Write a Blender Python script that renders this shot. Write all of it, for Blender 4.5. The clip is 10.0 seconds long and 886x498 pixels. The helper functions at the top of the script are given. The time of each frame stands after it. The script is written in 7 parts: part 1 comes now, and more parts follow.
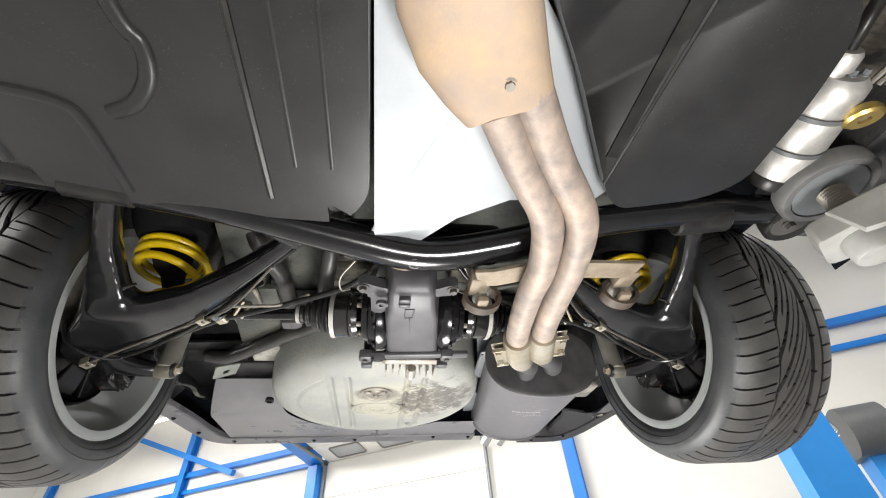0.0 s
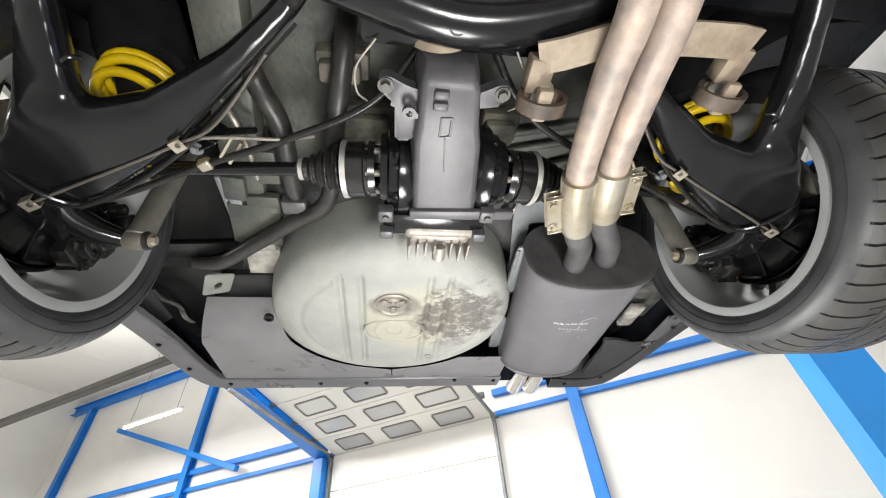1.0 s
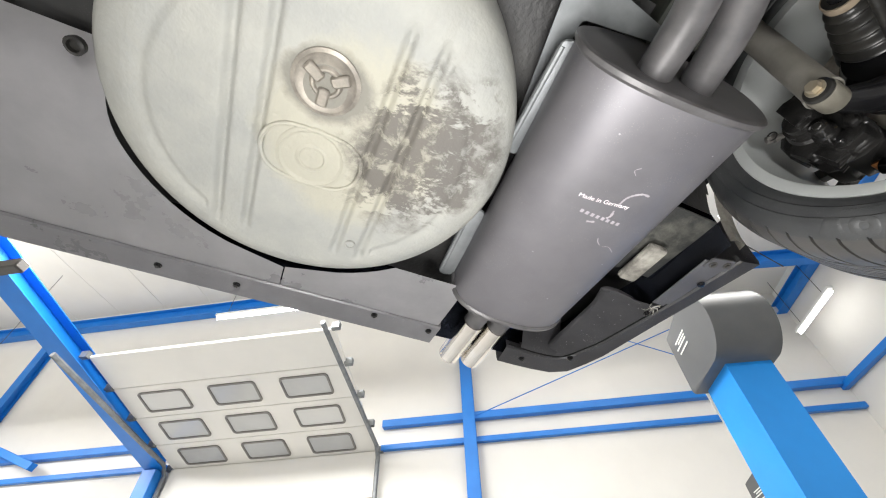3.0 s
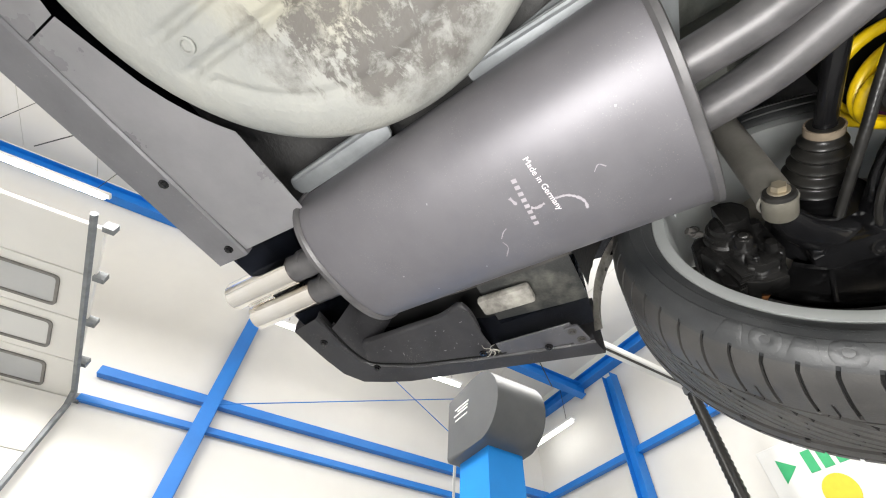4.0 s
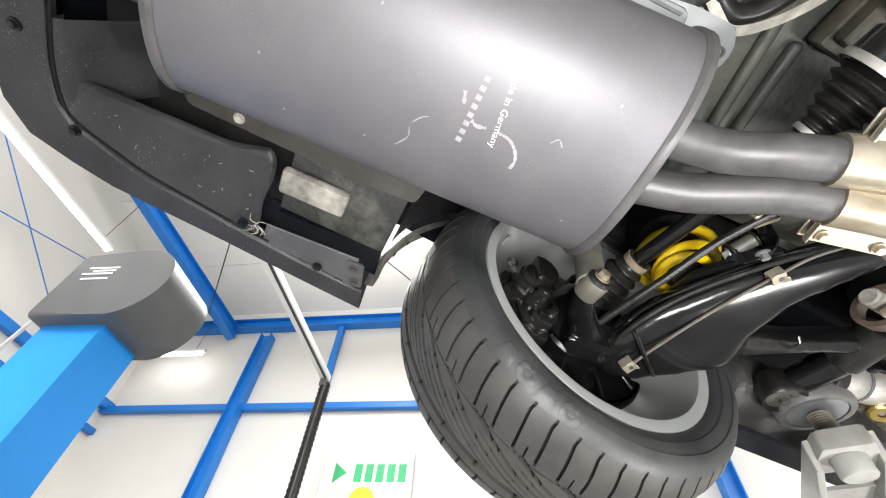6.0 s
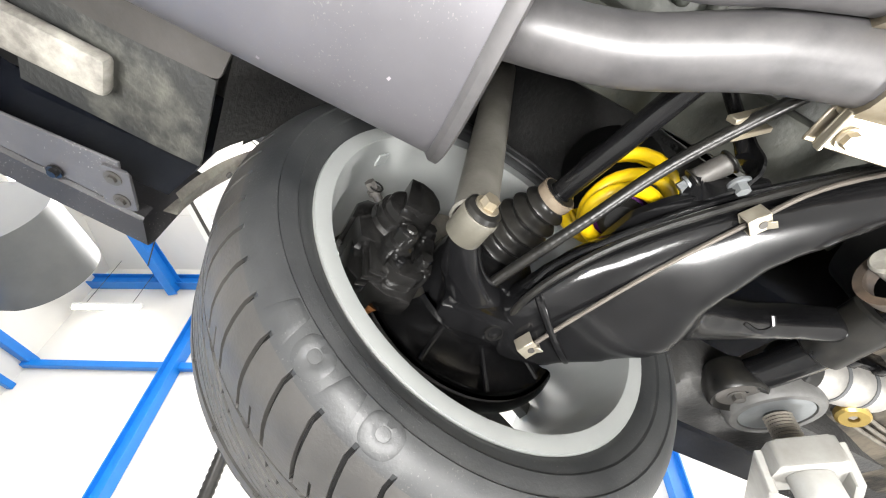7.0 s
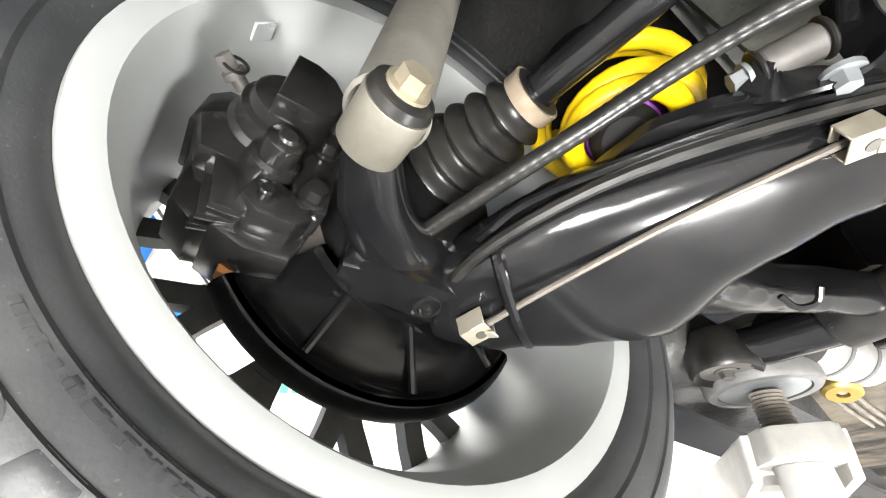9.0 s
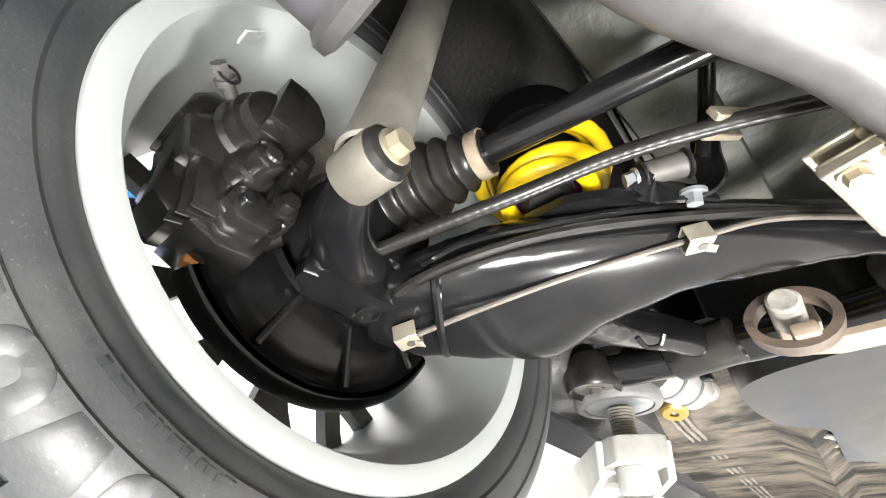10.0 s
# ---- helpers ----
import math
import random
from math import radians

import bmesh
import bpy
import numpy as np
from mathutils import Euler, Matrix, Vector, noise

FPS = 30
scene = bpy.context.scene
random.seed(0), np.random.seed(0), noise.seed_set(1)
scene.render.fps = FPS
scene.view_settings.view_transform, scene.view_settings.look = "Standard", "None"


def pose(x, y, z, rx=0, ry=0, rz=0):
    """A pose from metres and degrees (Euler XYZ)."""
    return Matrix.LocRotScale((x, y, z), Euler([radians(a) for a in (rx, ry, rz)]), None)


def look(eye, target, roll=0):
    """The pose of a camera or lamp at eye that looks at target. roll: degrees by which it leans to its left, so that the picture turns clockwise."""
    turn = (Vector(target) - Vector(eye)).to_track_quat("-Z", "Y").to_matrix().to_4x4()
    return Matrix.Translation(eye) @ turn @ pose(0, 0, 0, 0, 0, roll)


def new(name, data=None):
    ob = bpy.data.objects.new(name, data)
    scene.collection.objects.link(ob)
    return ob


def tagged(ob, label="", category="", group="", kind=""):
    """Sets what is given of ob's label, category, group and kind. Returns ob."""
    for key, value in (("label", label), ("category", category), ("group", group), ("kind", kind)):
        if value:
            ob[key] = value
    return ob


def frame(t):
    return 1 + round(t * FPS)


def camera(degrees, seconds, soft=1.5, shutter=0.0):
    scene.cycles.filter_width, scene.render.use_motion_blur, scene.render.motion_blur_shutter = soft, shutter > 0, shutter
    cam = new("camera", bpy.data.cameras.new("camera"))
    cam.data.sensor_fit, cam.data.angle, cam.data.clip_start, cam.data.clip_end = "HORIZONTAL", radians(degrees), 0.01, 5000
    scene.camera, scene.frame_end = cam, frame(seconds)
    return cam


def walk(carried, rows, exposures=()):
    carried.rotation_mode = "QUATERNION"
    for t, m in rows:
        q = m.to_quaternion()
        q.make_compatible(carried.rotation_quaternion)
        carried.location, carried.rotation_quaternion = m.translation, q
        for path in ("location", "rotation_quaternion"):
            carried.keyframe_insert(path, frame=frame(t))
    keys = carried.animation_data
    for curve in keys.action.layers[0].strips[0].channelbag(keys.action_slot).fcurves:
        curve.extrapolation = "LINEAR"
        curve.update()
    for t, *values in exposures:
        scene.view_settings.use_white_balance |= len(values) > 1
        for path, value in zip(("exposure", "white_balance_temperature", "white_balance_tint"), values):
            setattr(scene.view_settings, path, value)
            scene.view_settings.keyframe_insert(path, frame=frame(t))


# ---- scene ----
cam = camera(94.5, 10.0, soft=1.1)
PATH = [
    (0, (-0.071, 0.208, 1.324), (0.208, 1.673, 2.656), -4.8),
    (0.5, (-0.099, 0.416, 1.231), (0.169, 1.878, 2.568), -5.5),
    (1, (-0.101, 0.572, 1.219), (0.168, 2.027, 2.564), -5.5),
    (1.5, (-0.102, 0.733, 1.23), (0.193, 2.161, 2.599), -5.8),
    (2, (-0.113, 0.875, 1.23), (0.206, 2.267, 2.631), -4.8),
    (2.2, (-0.104, 0.931, 1.226), (0.242, 2.301, 2.642), -4.6),
    (3.3, (-0.01, 1.319, 1.252), (0.732, 2.406, 2.758), -0.8),
    (3.5, (0.002, 1.371, 1.278), (0.86, 2.341, 2.803), 0.1),
    (4, (0.103, 1.436, 1.31), (1.165, 2.1, 2.869), 3.9),
    (4.5, (0.181, 1.498, 1.285), (1.335, 1.872, 2.875), 7.8),
    (5, (0.192, 1.624, 1.283), (1.411, 1.664, 2.869), 7.3),
    (5.5, (0.218, 1.664, 1.306), (1.445, 1.386, 2.861), 5.5),
    (6, (0.255, 1.586, 1.338), (1.451, 1.098, 2.865), 4.7),
    (6.2, (0.271, 1.519, 1.367), (1.454, 0.973, 2.884), 4.3),
    (7.5, (0.419, 1.295, 1.555), (1.685, 0.587, 2.932), 2.8),
    (8, (0.455, 1.257, 1.588), (1.736, 0.479, 2.913), 1.4),
    (8.5, (0.451, 1.238, 1.606), (1.737, 0.399, 2.887), 0.5),
    (9, (0.451, 1.25, 1.61), (1.73, 0.339, 2.848), 0.2),
    (9.5, (0.449, 1.305, 1.629), (1.661, 0.284, 2.849), -0.2),
    (10, (0.422, 1.306, 1.593), (1.442, 0.094, 2.814), 0.2),
]
EXPOSURES = [(0.0, 0.42), (2.0, 0.36), (3.5, 0.36), (4.5, 0.44), (5.5, 0.58), (6.2, 0.68), (7.3, 1.6), (8.0, 1.95), (10.0, 1.9)]
walk(cam, [(t, look(eye, target, roll)) for t, eye, target, roll in PATH], EXPOSURES)

# ---- light ----
world = bpy.data.worlds.new("world")
scene.world = world
world.use_nodes = True
world.node_tree.nodes["Background"].inputs[0].default_value = (0.9, 0.95, 1.0, 1)
world.node_tree.nodes["Background"].inputs[1].default_value = 0.4

# the hall stands turned against the car: u to its right, v towards the gate wall
HALL = Matrix.Rotation(radians(-33), 4, "Z")
UL, UR, VB, VF = -14.5, 3.7, -8.0, 6.5


def hall_lamp(u, v, z, su, sv, watts):
    data = bpy.data.lights.new("ceiling_light", "AREA")
    data.shape, data.size, data.size_y, data.energy, data.color = "RECTANGLE", su, sv, watts, (1.0, 0.98, 0.95)
    ob = new("ceiling_light", data)
    ob.matrix_world = HALL @ Matrix.Translation((u, v, z))
    return ob


for lu, lv, w in ((-9, 3.0, 430), (-3.5, 3.0, 330), (0.8, 3.0, 86), (-9, -3.5, 300), (-3.5, -3.5, 270), (0.8, -3.5, 200)):
    hall_lamp(lu, lv, 4.55, 3.0, 0.5, w)
# the open tubes light the roof as well
for lu, w in ((-9, 90), (-3.5, 90), (0.8, 66)):
    up = hall_lamp(lu, 3.0, 4.6, 3.0, 0.5, w)
    up.matrix_world = up.matrix_world @ Matrix.Rotation(math.pi, 4, "X")

# added fill lights below the car; no source is known there
def fill_light(x, y, z, target, size, watts):
    data = bpy.data.lights.new("fill_light", "AREA")
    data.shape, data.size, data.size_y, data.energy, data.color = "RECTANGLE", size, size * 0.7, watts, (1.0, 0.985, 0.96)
    ob = new("fill_light", data)
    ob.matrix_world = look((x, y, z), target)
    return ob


FILL_LAMPS = (((0.06, 1.50, 0.92), (0.52, 1.25, 1.8), 10.5, 0.46), ((0.20, 0.28, 0.55), (0.08, 0.72, 1.8), 15, 0.28))
for at, to, w, wide in FILL_LAMPS:
    fill_light(*at, to, wide, w)

# ---- materials ----


def mat(name, a, b=None, rough=0.5, metal=0.0, scale=20.0, fine=180.0, bump=0.15, depth=0.002, spread=0.12, coat=0.0, mix=(0.35, 0.65), stretch=(1, 1, 1), dust=0.0, dust_scale=260.0):
    """Two colours mixed by a broad noise, roughness varied, fine relief."""
    m = bpy.data.materials.new(name)
    m.use_nodes = True
    nt = m.node_tree
    n, ln = nt.nodes, nt.links
    p = n["Principled BSDF"]
    tc = n.new("ShaderNodeTexCoord")
    mp = n.new("ShaderNodeMapping")
    mp.inputs["Scale"].default_value = stretch
    ln.new(tc.outputs["Object"], mp.inputs["Vector"])
    big = n.new("ShaderNodeTexNoise")
    big.inputs["Scale"].default_value, big.inputs["Detail"].default_value, big.inputs["Roughness"].default_value = scale, 6, 0.62
    small = n.new("ShaderNodeTexNoise")
    small.inputs["Scale"].default_value, small.inputs["Detail"].default_value = fine, 3
    ln.new(mp.outputs[0], big.inputs["Vector"])
    ln.new(mp.outputs[0], small.inputs["Vector"])
    ramp = n.new("ShaderNodeMapRange")
    ramp.inputs["From Min"].default_value, ramp.inputs["From Max"].default_value = mix
    ln.new(big.outputs["Fac"], ramp.inputs["Value"])
    mx = n.new("ShaderNodeMix")
    mx.data_type = "RGBA"
    b = b or tuple(c * 0.8 for c in a)
    mx.inputs[6].default_value, mx.inputs[7].default_value = (*a, 1), (*b, 1)
    ln.new(ramp.outputs[0], mx.inputs[0])
    colour = mx.outputs[2]
    if dust:  # scattered pale specks
        sp = n.new("ShaderNodeTexNoise")
        sp.inputs["Scale"].default_value, sp.inputs["Detail"].default_value, sp.inputs["Roughness"].default_value = dust_scale, 2, 0.5
        ln.new(mp.outputs[0], sp.inputs["Vector"])
        keep = n.new("ShaderNodeTexNoise")
        keep.inputs["Scale"].default_value = 17.0
        ln.new(mp.outputs[0], keep.inputs["Vector"])
        add = n.new("ShaderNodeMath")
        add.operation = "MULTIPLY_ADD"
        ln.new(keep.outputs["Fac"], add.inputs[0])
        add.inputs[1].default_value = 0.35
        ln.new(sp.outputs["Fac"], add.inputs[2])
        th = n.new("ShaderNodeMapRange")
        th.inputs["From Min"].default_value, th.inputs["From Max"].default_value, th.inputs["To Max"].default_value = 0.86, 0.93, dust
        ln.new(add.outputs[0], th.inputs["Value"])
        dm = n.new("ShaderNodeMix")
        dm.data_type = "RGBA"
        ln.new(th.outputs[0], dm.inputs[0])
        ln.new(colour, dm.inputs[6])
        dm.inputs[7].default_value = (0.42, 0.40, 0.37, 1)
        colour = dm.outputs[2]
    ln.new(colour, p.inputs["Base Color"])
    rr = n.new("ShaderNodeMapRange")
    rr.inputs["To Min"].default_value, rr.inputs["To Max"].default_value = max(0.02, rough - spread), min(1, rough + spread)
    ln.new(big.outputs["Fac"], rr.inputs["Value"])
    ln.new(rr.outputs[0], p.inputs["Roughness"])
    p.inputs["Metallic"].default_value = metal
    p.inputs["Coat Weight"].default_value = coat
    p.inputs["Coat Roughness"].default_value = 0.12
    bp = n.new("ShaderNodeBump")
    bp.inputs["Strength"].default_value, bp.inputs["Distance"].default_value = bump, depth
    ln.new(small.outputs["Fac"], bp.inputs["Height"])
    ln.new(bp.outputs[0], p.inputs["Normal"])
    return m


def glow(name, colour, strength):
    m = bpy.data.materials.new(name)
    m.use_nodes = True
    p = m.node_tree.nodes["Principled BSDF"]
    p.inputs["Base Color"].default_value = (*colour, 1)
    p.inputs["Emission Color"].default_value = (*colour, 1)
    p.inputs["Emission Strength"].default_value = strength
    return m


BLACK_PAINT = mat("black_chassis_paint", (0.004, 0.004, 0.0045), (0.008, 0.008, 0.0085), 0.18, 0, 14, 300, 0.05, 0.0008, 0.06, 0.03, dust=0.02, dust_scale=700)
BLACK_PLASTIC = mat("black_tank_plastic", (0.010, 0.010, 0.010), (0.016, 0.016, 0.016), 0.34, 0, 9, 420, 0.12, 0.0008, 0.1, dust=0.06, dust_scale=420)
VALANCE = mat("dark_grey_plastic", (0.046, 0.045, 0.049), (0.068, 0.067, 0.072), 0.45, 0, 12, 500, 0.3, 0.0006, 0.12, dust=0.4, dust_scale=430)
TREAD = mat("dusty_tread_rubber", (0.029, 0.028, 0.0268), (0.049, 0.0466, 0.0435), 0.48, 0, 16, 300, 0.3, 0.0008, 0.12)
RUBBER = mat("tyre_rubber", (0.018, 0.0195, 0.021), (0.037, 0.0385, 0.0395), 0.48, 0, 11, 300, 0.25, 0.0008, 0.12, dust=0.1, dust_scale=420)
BOOT = mat("black_rubber_boot", (0.008, 0.008, 0.008), (0.019, 0.018, 0.016), 0.32, 0, 30, 300, 0.1, 0.0006)
RIM = mat("silver_wheel_paint", (0.275, 0.285, 0.28), (0.24, 0.25, 0.246), 0.52, 0.05, 7, 300, 0.05, 0.0005, 0.08)
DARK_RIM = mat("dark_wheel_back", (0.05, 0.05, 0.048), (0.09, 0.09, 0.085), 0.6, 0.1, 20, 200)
SILENCER = mat("grey_silencer_coating", (0.122, 0.118, 0.128), (0.15, 0.145, 0.156), 0.48, 0.5, 6, 700, 0.06, 0.0004, 0.05, dust=0.2, dust_scale=500)
PIPE_GREY = mat("grey_pipe_steel", (0.07, 0.068, 0.07), (0.105, 0.101, 0.103), 0.42, 0.3, 25, 500, 0.1, 0.0005)
RUSTY = mat("heat_browned_steel", (0.30, 0.235, 0.19), (0.42, 0.30, 0.19), 0.6, 0.25, 13, 320, 0.3, 0.001, 0.12)
ZINC = mat("yellow_zinc_plate", (0.46, 0.425, 0.35), (0.32, 0.27, 0.19), 0.36, 0.7, 16, 400, 0.2, 0.0006)
CHROME = mat("polished_steel", (0.8, 0.78, 0.74), (0.72, 0.68, 0.62), 0.12, 1.0, 12, 500, 0.02, 0.0003, 0.05)
ALU = mat("cast_aluminium", (0.42, 0.41, 0.39), (0.55, 0.53, 0.5), 0.45, 0.7, 40, 300, 0.3, 0.001)
DIRTY_STEEL = mat("dirty_steel", (0.30, 0.275, 0.235), (0.17, 0.155, 0.135), 0.5, 0.5, 28, 300, 0.25, 0.001)
UNDERSEAL = mat("grey_green_underseal", (0.17, 0.185, 0.17), (0.24, 0.25, 0.22), 0.7, 0, 9, 90, 0.6, 0.004)
DARK_SEAL = mat("dark_underseal", (0.03, 0.03, 0.031), (0.062, 0.061, 0.059), 0.6, 0, 8, 110, 0.6, 0.004)
FLOORPAN = mat("dusty_floor_pan", (0.24, 0.205, 0.16), (0.035, 0.033, 0.03), 0.6, 0, 5, 120, 0.3, 0.002, mix=(0.40, 0.60), stretch=(1.2, 4.5, 1))
GREY_PANEL = mat("grey_body_filler_panel", (0.33, 0.325, 0.335), (0.40, 0.393, 0.403), 0.3, 0.1, 7, 300, 0.1, 0.001)
HEATSHIELD = mat("pale_heat_shield", (0.42, 0.44, 0.455), (0.36, 0.38, 0.395), 0.5, 0.2, 6, 60, 0.15, 0.003)
YELLOW = mat("yellow_spring_paint", (0.75, 0.52, 0.005), (0.62, 0.41, 0.004), 0.35, 0, 15, 300, 0.06, 0.0006, 0.08, 0.2)
PURPLE = mat("purple_anodised_alloy", (0.07, 0.014, 0.10), (0.09, 0.022, 0.13), 0.3, 0.8)
CAST_BLACK = mat("black_cast_iron", (0.006, 0.006, 0.006), (0.013, 0.0125, 0.012), 0.2, 0.05, 40, 260, 0.10, 0.0005, 0.08, dust=0.015, dust_scale=620)
SHOCK = mat("dull_grey_steel_tube", (0.22, 0.21, 0.187), (0.155, 0.146, 0.128), 0.5, 0.4, 16, 300, 0.2, 0.0008)
BODY_PAINT = mat("dark_blue_car_paint", (0.02, 0.024, 0.035), (0.024, 0.028, 0.04), 0.25, 0.1, 3, 400, 0.03, 0.0004, 0.05, 0.6)
GLASS = mat("dark_car_glass", (0.02, 0.022, 0.024), (0.024, 0.026, 0.028), 0.08, 0, 3, 200, 0.01, 0.0003, 0.02)
WALL = mat("cream_wall_panel", (0.72, 0.705, 0.665), (0.68, 0.665, 0.63), 0.6, 0, 1.2, 60, 0.08, 0.002)
ROOF = mat("cream_roof_panel", (0.735, 0.715, 0.67), (0.695, 0.675, 0.635), 0.6, 0, 1.0, 50, 0.08, 0.002)
BLUE = mat("blue_steel_paint", (0.006, 0.18, 0.60), (0.005, 0.155, 0.54), 0.42, 0, 3, 80, 0.1, 0.001)
LIGHT_BLUE = mat("light_blue_lift_paint", (0.008, 0.235, 0.67), (0.007, 0.21, 0.61), 0.38, 0, 3, 200, 0.05, 0.001)
COVER = mat("anthracite_motor_cover", (0.07, 0.073, 0.075), (0.09, 0.093, 0.095), 0.45, 0, 5, 300, 0.1, 0.001)
FLOOR = mat("grey_workshop_floor", (0.30, 0.30, 0.297), (0.24, 0.24, 0.237), 0.5, 0, 1.5, 90, 0.1, 0.002)
WHITE = mat("white_plastic", (0.78, 0.78, 0.76), (0.72, 0.72, 0.70), 0.5, 0, 3, 150, 0.05, 0.001)
LIFT_WHITE = mat("worn_white_lift_paint", (0.33, 0.33, 0.312), (0.24, 0.232, 0.215), 0.5, 0, 12, 200, 0.1, 0.001)
PAD_GREY = mat("scuffed_grey_rubber", (0.13, 0.13, 0.128), (0.08, 0.078, 0.075), 0.55, 0, 20, 260, 0.2, 0.001)
LIFT_GREY = mat("light_grey_lift_paint", (0.3280, 0.3362, 0.3362), (0.2624, 0.2706, 0.2706), 0.45, 0, 12, 200, 0.08, 0.001)
GALV = mat("galvanised_steel", (0.225, 0.237, 0.243), (0.165, 0.175, 0.182), 0.5, 0.4, 14, 200, 0.08, 0.001)
DARK_METAL = mat("dark_profile_metal", (0.05, 0.047, 0.043), (0.08, 0.075, 0.07), 0.5, 0.3, 8, 200)
GATE = mat("cream_gate_panel", (0.78, 0.76, 0.71), (0.74, 0.725, 0.68), 0.45, 0, 1.5, 120, 0.08, 0.001)
GATE_PANE = mat("grey_gate_pane", (0.30, 0.31, 0.32), (0.38, 0.39, 0.40), 0.12, 0, 2, 200, 0.01, 0.001, 0.04)


def varied(m, other):
    """Mixes in another colour by each object's own random number."""
    nt = m.node_tree
    p = nt.nodes["Principled BSDF"]
    base = p.inputs["Base Color"].links[0].from_socket
    info = nt.nodes.new("ShaderNodeObjectInfo")
    k = nt.nodes.new("ShaderNodeMix")
    k.data_type = "RGBA"
    nt.links.new(info.outputs["Random"], k.inputs[0])
    nt.links.new(base, k.inputs[6])
    k.inputs[7].default_value = (*other, 1)
    nt.links.new(k.outputs[2], p.inputs["Base Color"])


# paler panes: bright reflections put into the colour, by chance
varied(GATE_PANE, (0.62, 0.62, 0.60))
STAINED = mat("stained_beige_underseal", (0.17, 0.155, 0.115), (0.035, 0.034, 0.03), 0.6, 0, 14, 140, 0.5, 0.002)
TAG = mat("clear_film_tag", (0.33, 0.345, 0.345), (0.30, 0.315, 0.315), 0.3)
GREEN = mat("green_print", (0.03, 0.42, 0.16), (0.03, 0.38, 0.14), 0.5)
YELLOW_PRINT = mat("yellow_print", (0.85, 0.58, 0.02), (0.8, 0.54, 0.02), 0.5)
MARK = mat("pale_paint_mark", (0.75, 0.70, 0.72), (0.65, 0.6, 0.62), 0.7)
ORANGE = mat("orange_brown_tag", (0.42, 0.16, 0.04), None, 0.6)
FAINT = mat("worn_pale_mark", (0.30, 0.28, 0.30), (0.24, 0.225, 0.24), 0.7)
BRASS = mat("dull_brass", (0.62, 0.45, 0.14), (0.5, 0.36, 0.12), 0.35, 0.9)
SEAL_MID = mat("grey_textured_underseal", (0.035, 0.036, 0.035), (0.17, 0.168, 0.145), 0.65, 0, 10, 80, 0.8, 0.004, mix=(0.48, 0.74))
UNDERBODY = mat("green_grey_body_underseal", (0.036, 0.041, 0.036), (0.085, 0.085, 0.071), 0.55, 0, 8, 80, 0.6, 0.003)
PIPE_BROWN = mat("greyish_browned_pipe", (0.21, 0.18, 0.165), (0.40, 0.315, 0.255), 0.55, 0.25, 24, 320, 0.35, 0.001, 0.12)
LINE = mat("dull_brake_line", (0.12, 0.105, 0.09), (0.08, 0.07, 0.06), 0.45, 0.3, 40, 300)
HANGER = mat("dusty_rusted_plate", (0.260, 0.214, 0.155), (0.161, 0.124, 0.090), 0.65, 0.1, 22, 300, 0.4, 0.001)
# lit copy of the VALANCE plastic: stronger light on the strip, as colour
LIT_VALANCE = mat("lit_valance_plastic", (0.22, 0.216, 0.228), (0.27, 0.265, 0.278), 0.3, 0.1, 10, 500, 0.2, 0.0006, 0.1, dust=0.3, dust_scale=200)
EYE = mat("dull_spacer_steel", (0.165, 0.156, 0.13), (0.11, 0.103, 0.084), 0.4, 0.3, 22, 300, 0.2, 0.0008)
DULL_BUSH = mat("pale_oxidised_bush", (0.11, 0.105, 0.098), (0.07, 0.065, 0.06), 0.5, 0.2, 40, 300, 0.2, 0.0008)
for m, level in ((BLACK_PAINT, 0.38), (CAST_BLACK, 0.75), (BOOT, 0.3), (BLACK_PLASTIC, 0.36)):  # oily paint, low index
    m.node_tree.nodes["Principled BSDF"].inputs["Specular IOR Level"].default_value = level
DIRTY_ALU = mat("dirty_cast_aluminium", (0.33, 0.305, 0.27), (0.21, 0.19, 0.165), 0.5, 0.4, 34, 300, 0.3, 0.001)
WINDOW_FRAME = mat("brown_grey_window_frame", (0.20, 0.19, 0.175), (0.16, 0.15, 0.14), 0.5)
RUBBER_BROWN = mat("worn_brown_rubber", (0.085, 0.06, 0.042), (0.03, 0.024, 0.02), 0.6, 0, 30, 300, 0.2, 0.0008)
# tread grooves go near black: their depth shade is put into the colour
GROOVE = mat("black_rubber_groove_shade", (0.006, 0.006, 0.006), (0.011, 0.011, 0.011), 0.7)
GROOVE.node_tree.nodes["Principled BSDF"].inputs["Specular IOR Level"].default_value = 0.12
PALE_DIRT = mat("pale_dirty_paint", (0.40, 0.385, 0.34), (0.16, 0.15, 0.135), 0.6, 0, 26, 260, 0.4, 0.001)
TUBE = glow("fluorescent_tube", (1.0, 0.98, 0.95), 9.0)

# ---- mesh helpers ----
B = bmesh.new


def finish(name, bm, material, smooth=40):
    bmesh.ops.recalc_face_normals(bm, faces=bm.faces)
    lim = radians(smooth)
    for e in bm.edges:
        e.smooth = len(e.link_faces) == 2 and e.calc_face_angle(0) < lim
    for f in bm.faces:
        f.smooth = True
    me = bpy.data.meshes.new(name)
    bm.to_mesh(me)
    bm.free()
    if isinstance(material, (list, tuple)):
        for m in material:
            me.materials.append(m)
    else:
        me.materials.append(material)
    return me


def thing(name, label, category, group="", kind="", at=(0, 0, 0)):
    ob = new(name)
    ob.location = at
    ob.empty_display_size = 0.05
    return tagged(ob, label, category, group, kind)


def part(name, bm, material, parent=None, label="", smooth=40):
    ob = new(name, finish(name, bm, material, smooth))
    if parent is not None:
        ob.parent = parent
        if parent.name == "car":
            ob.matrix_parent_inverse = CAR_INV
    if label:
        tagged(ob, label)
    return ob


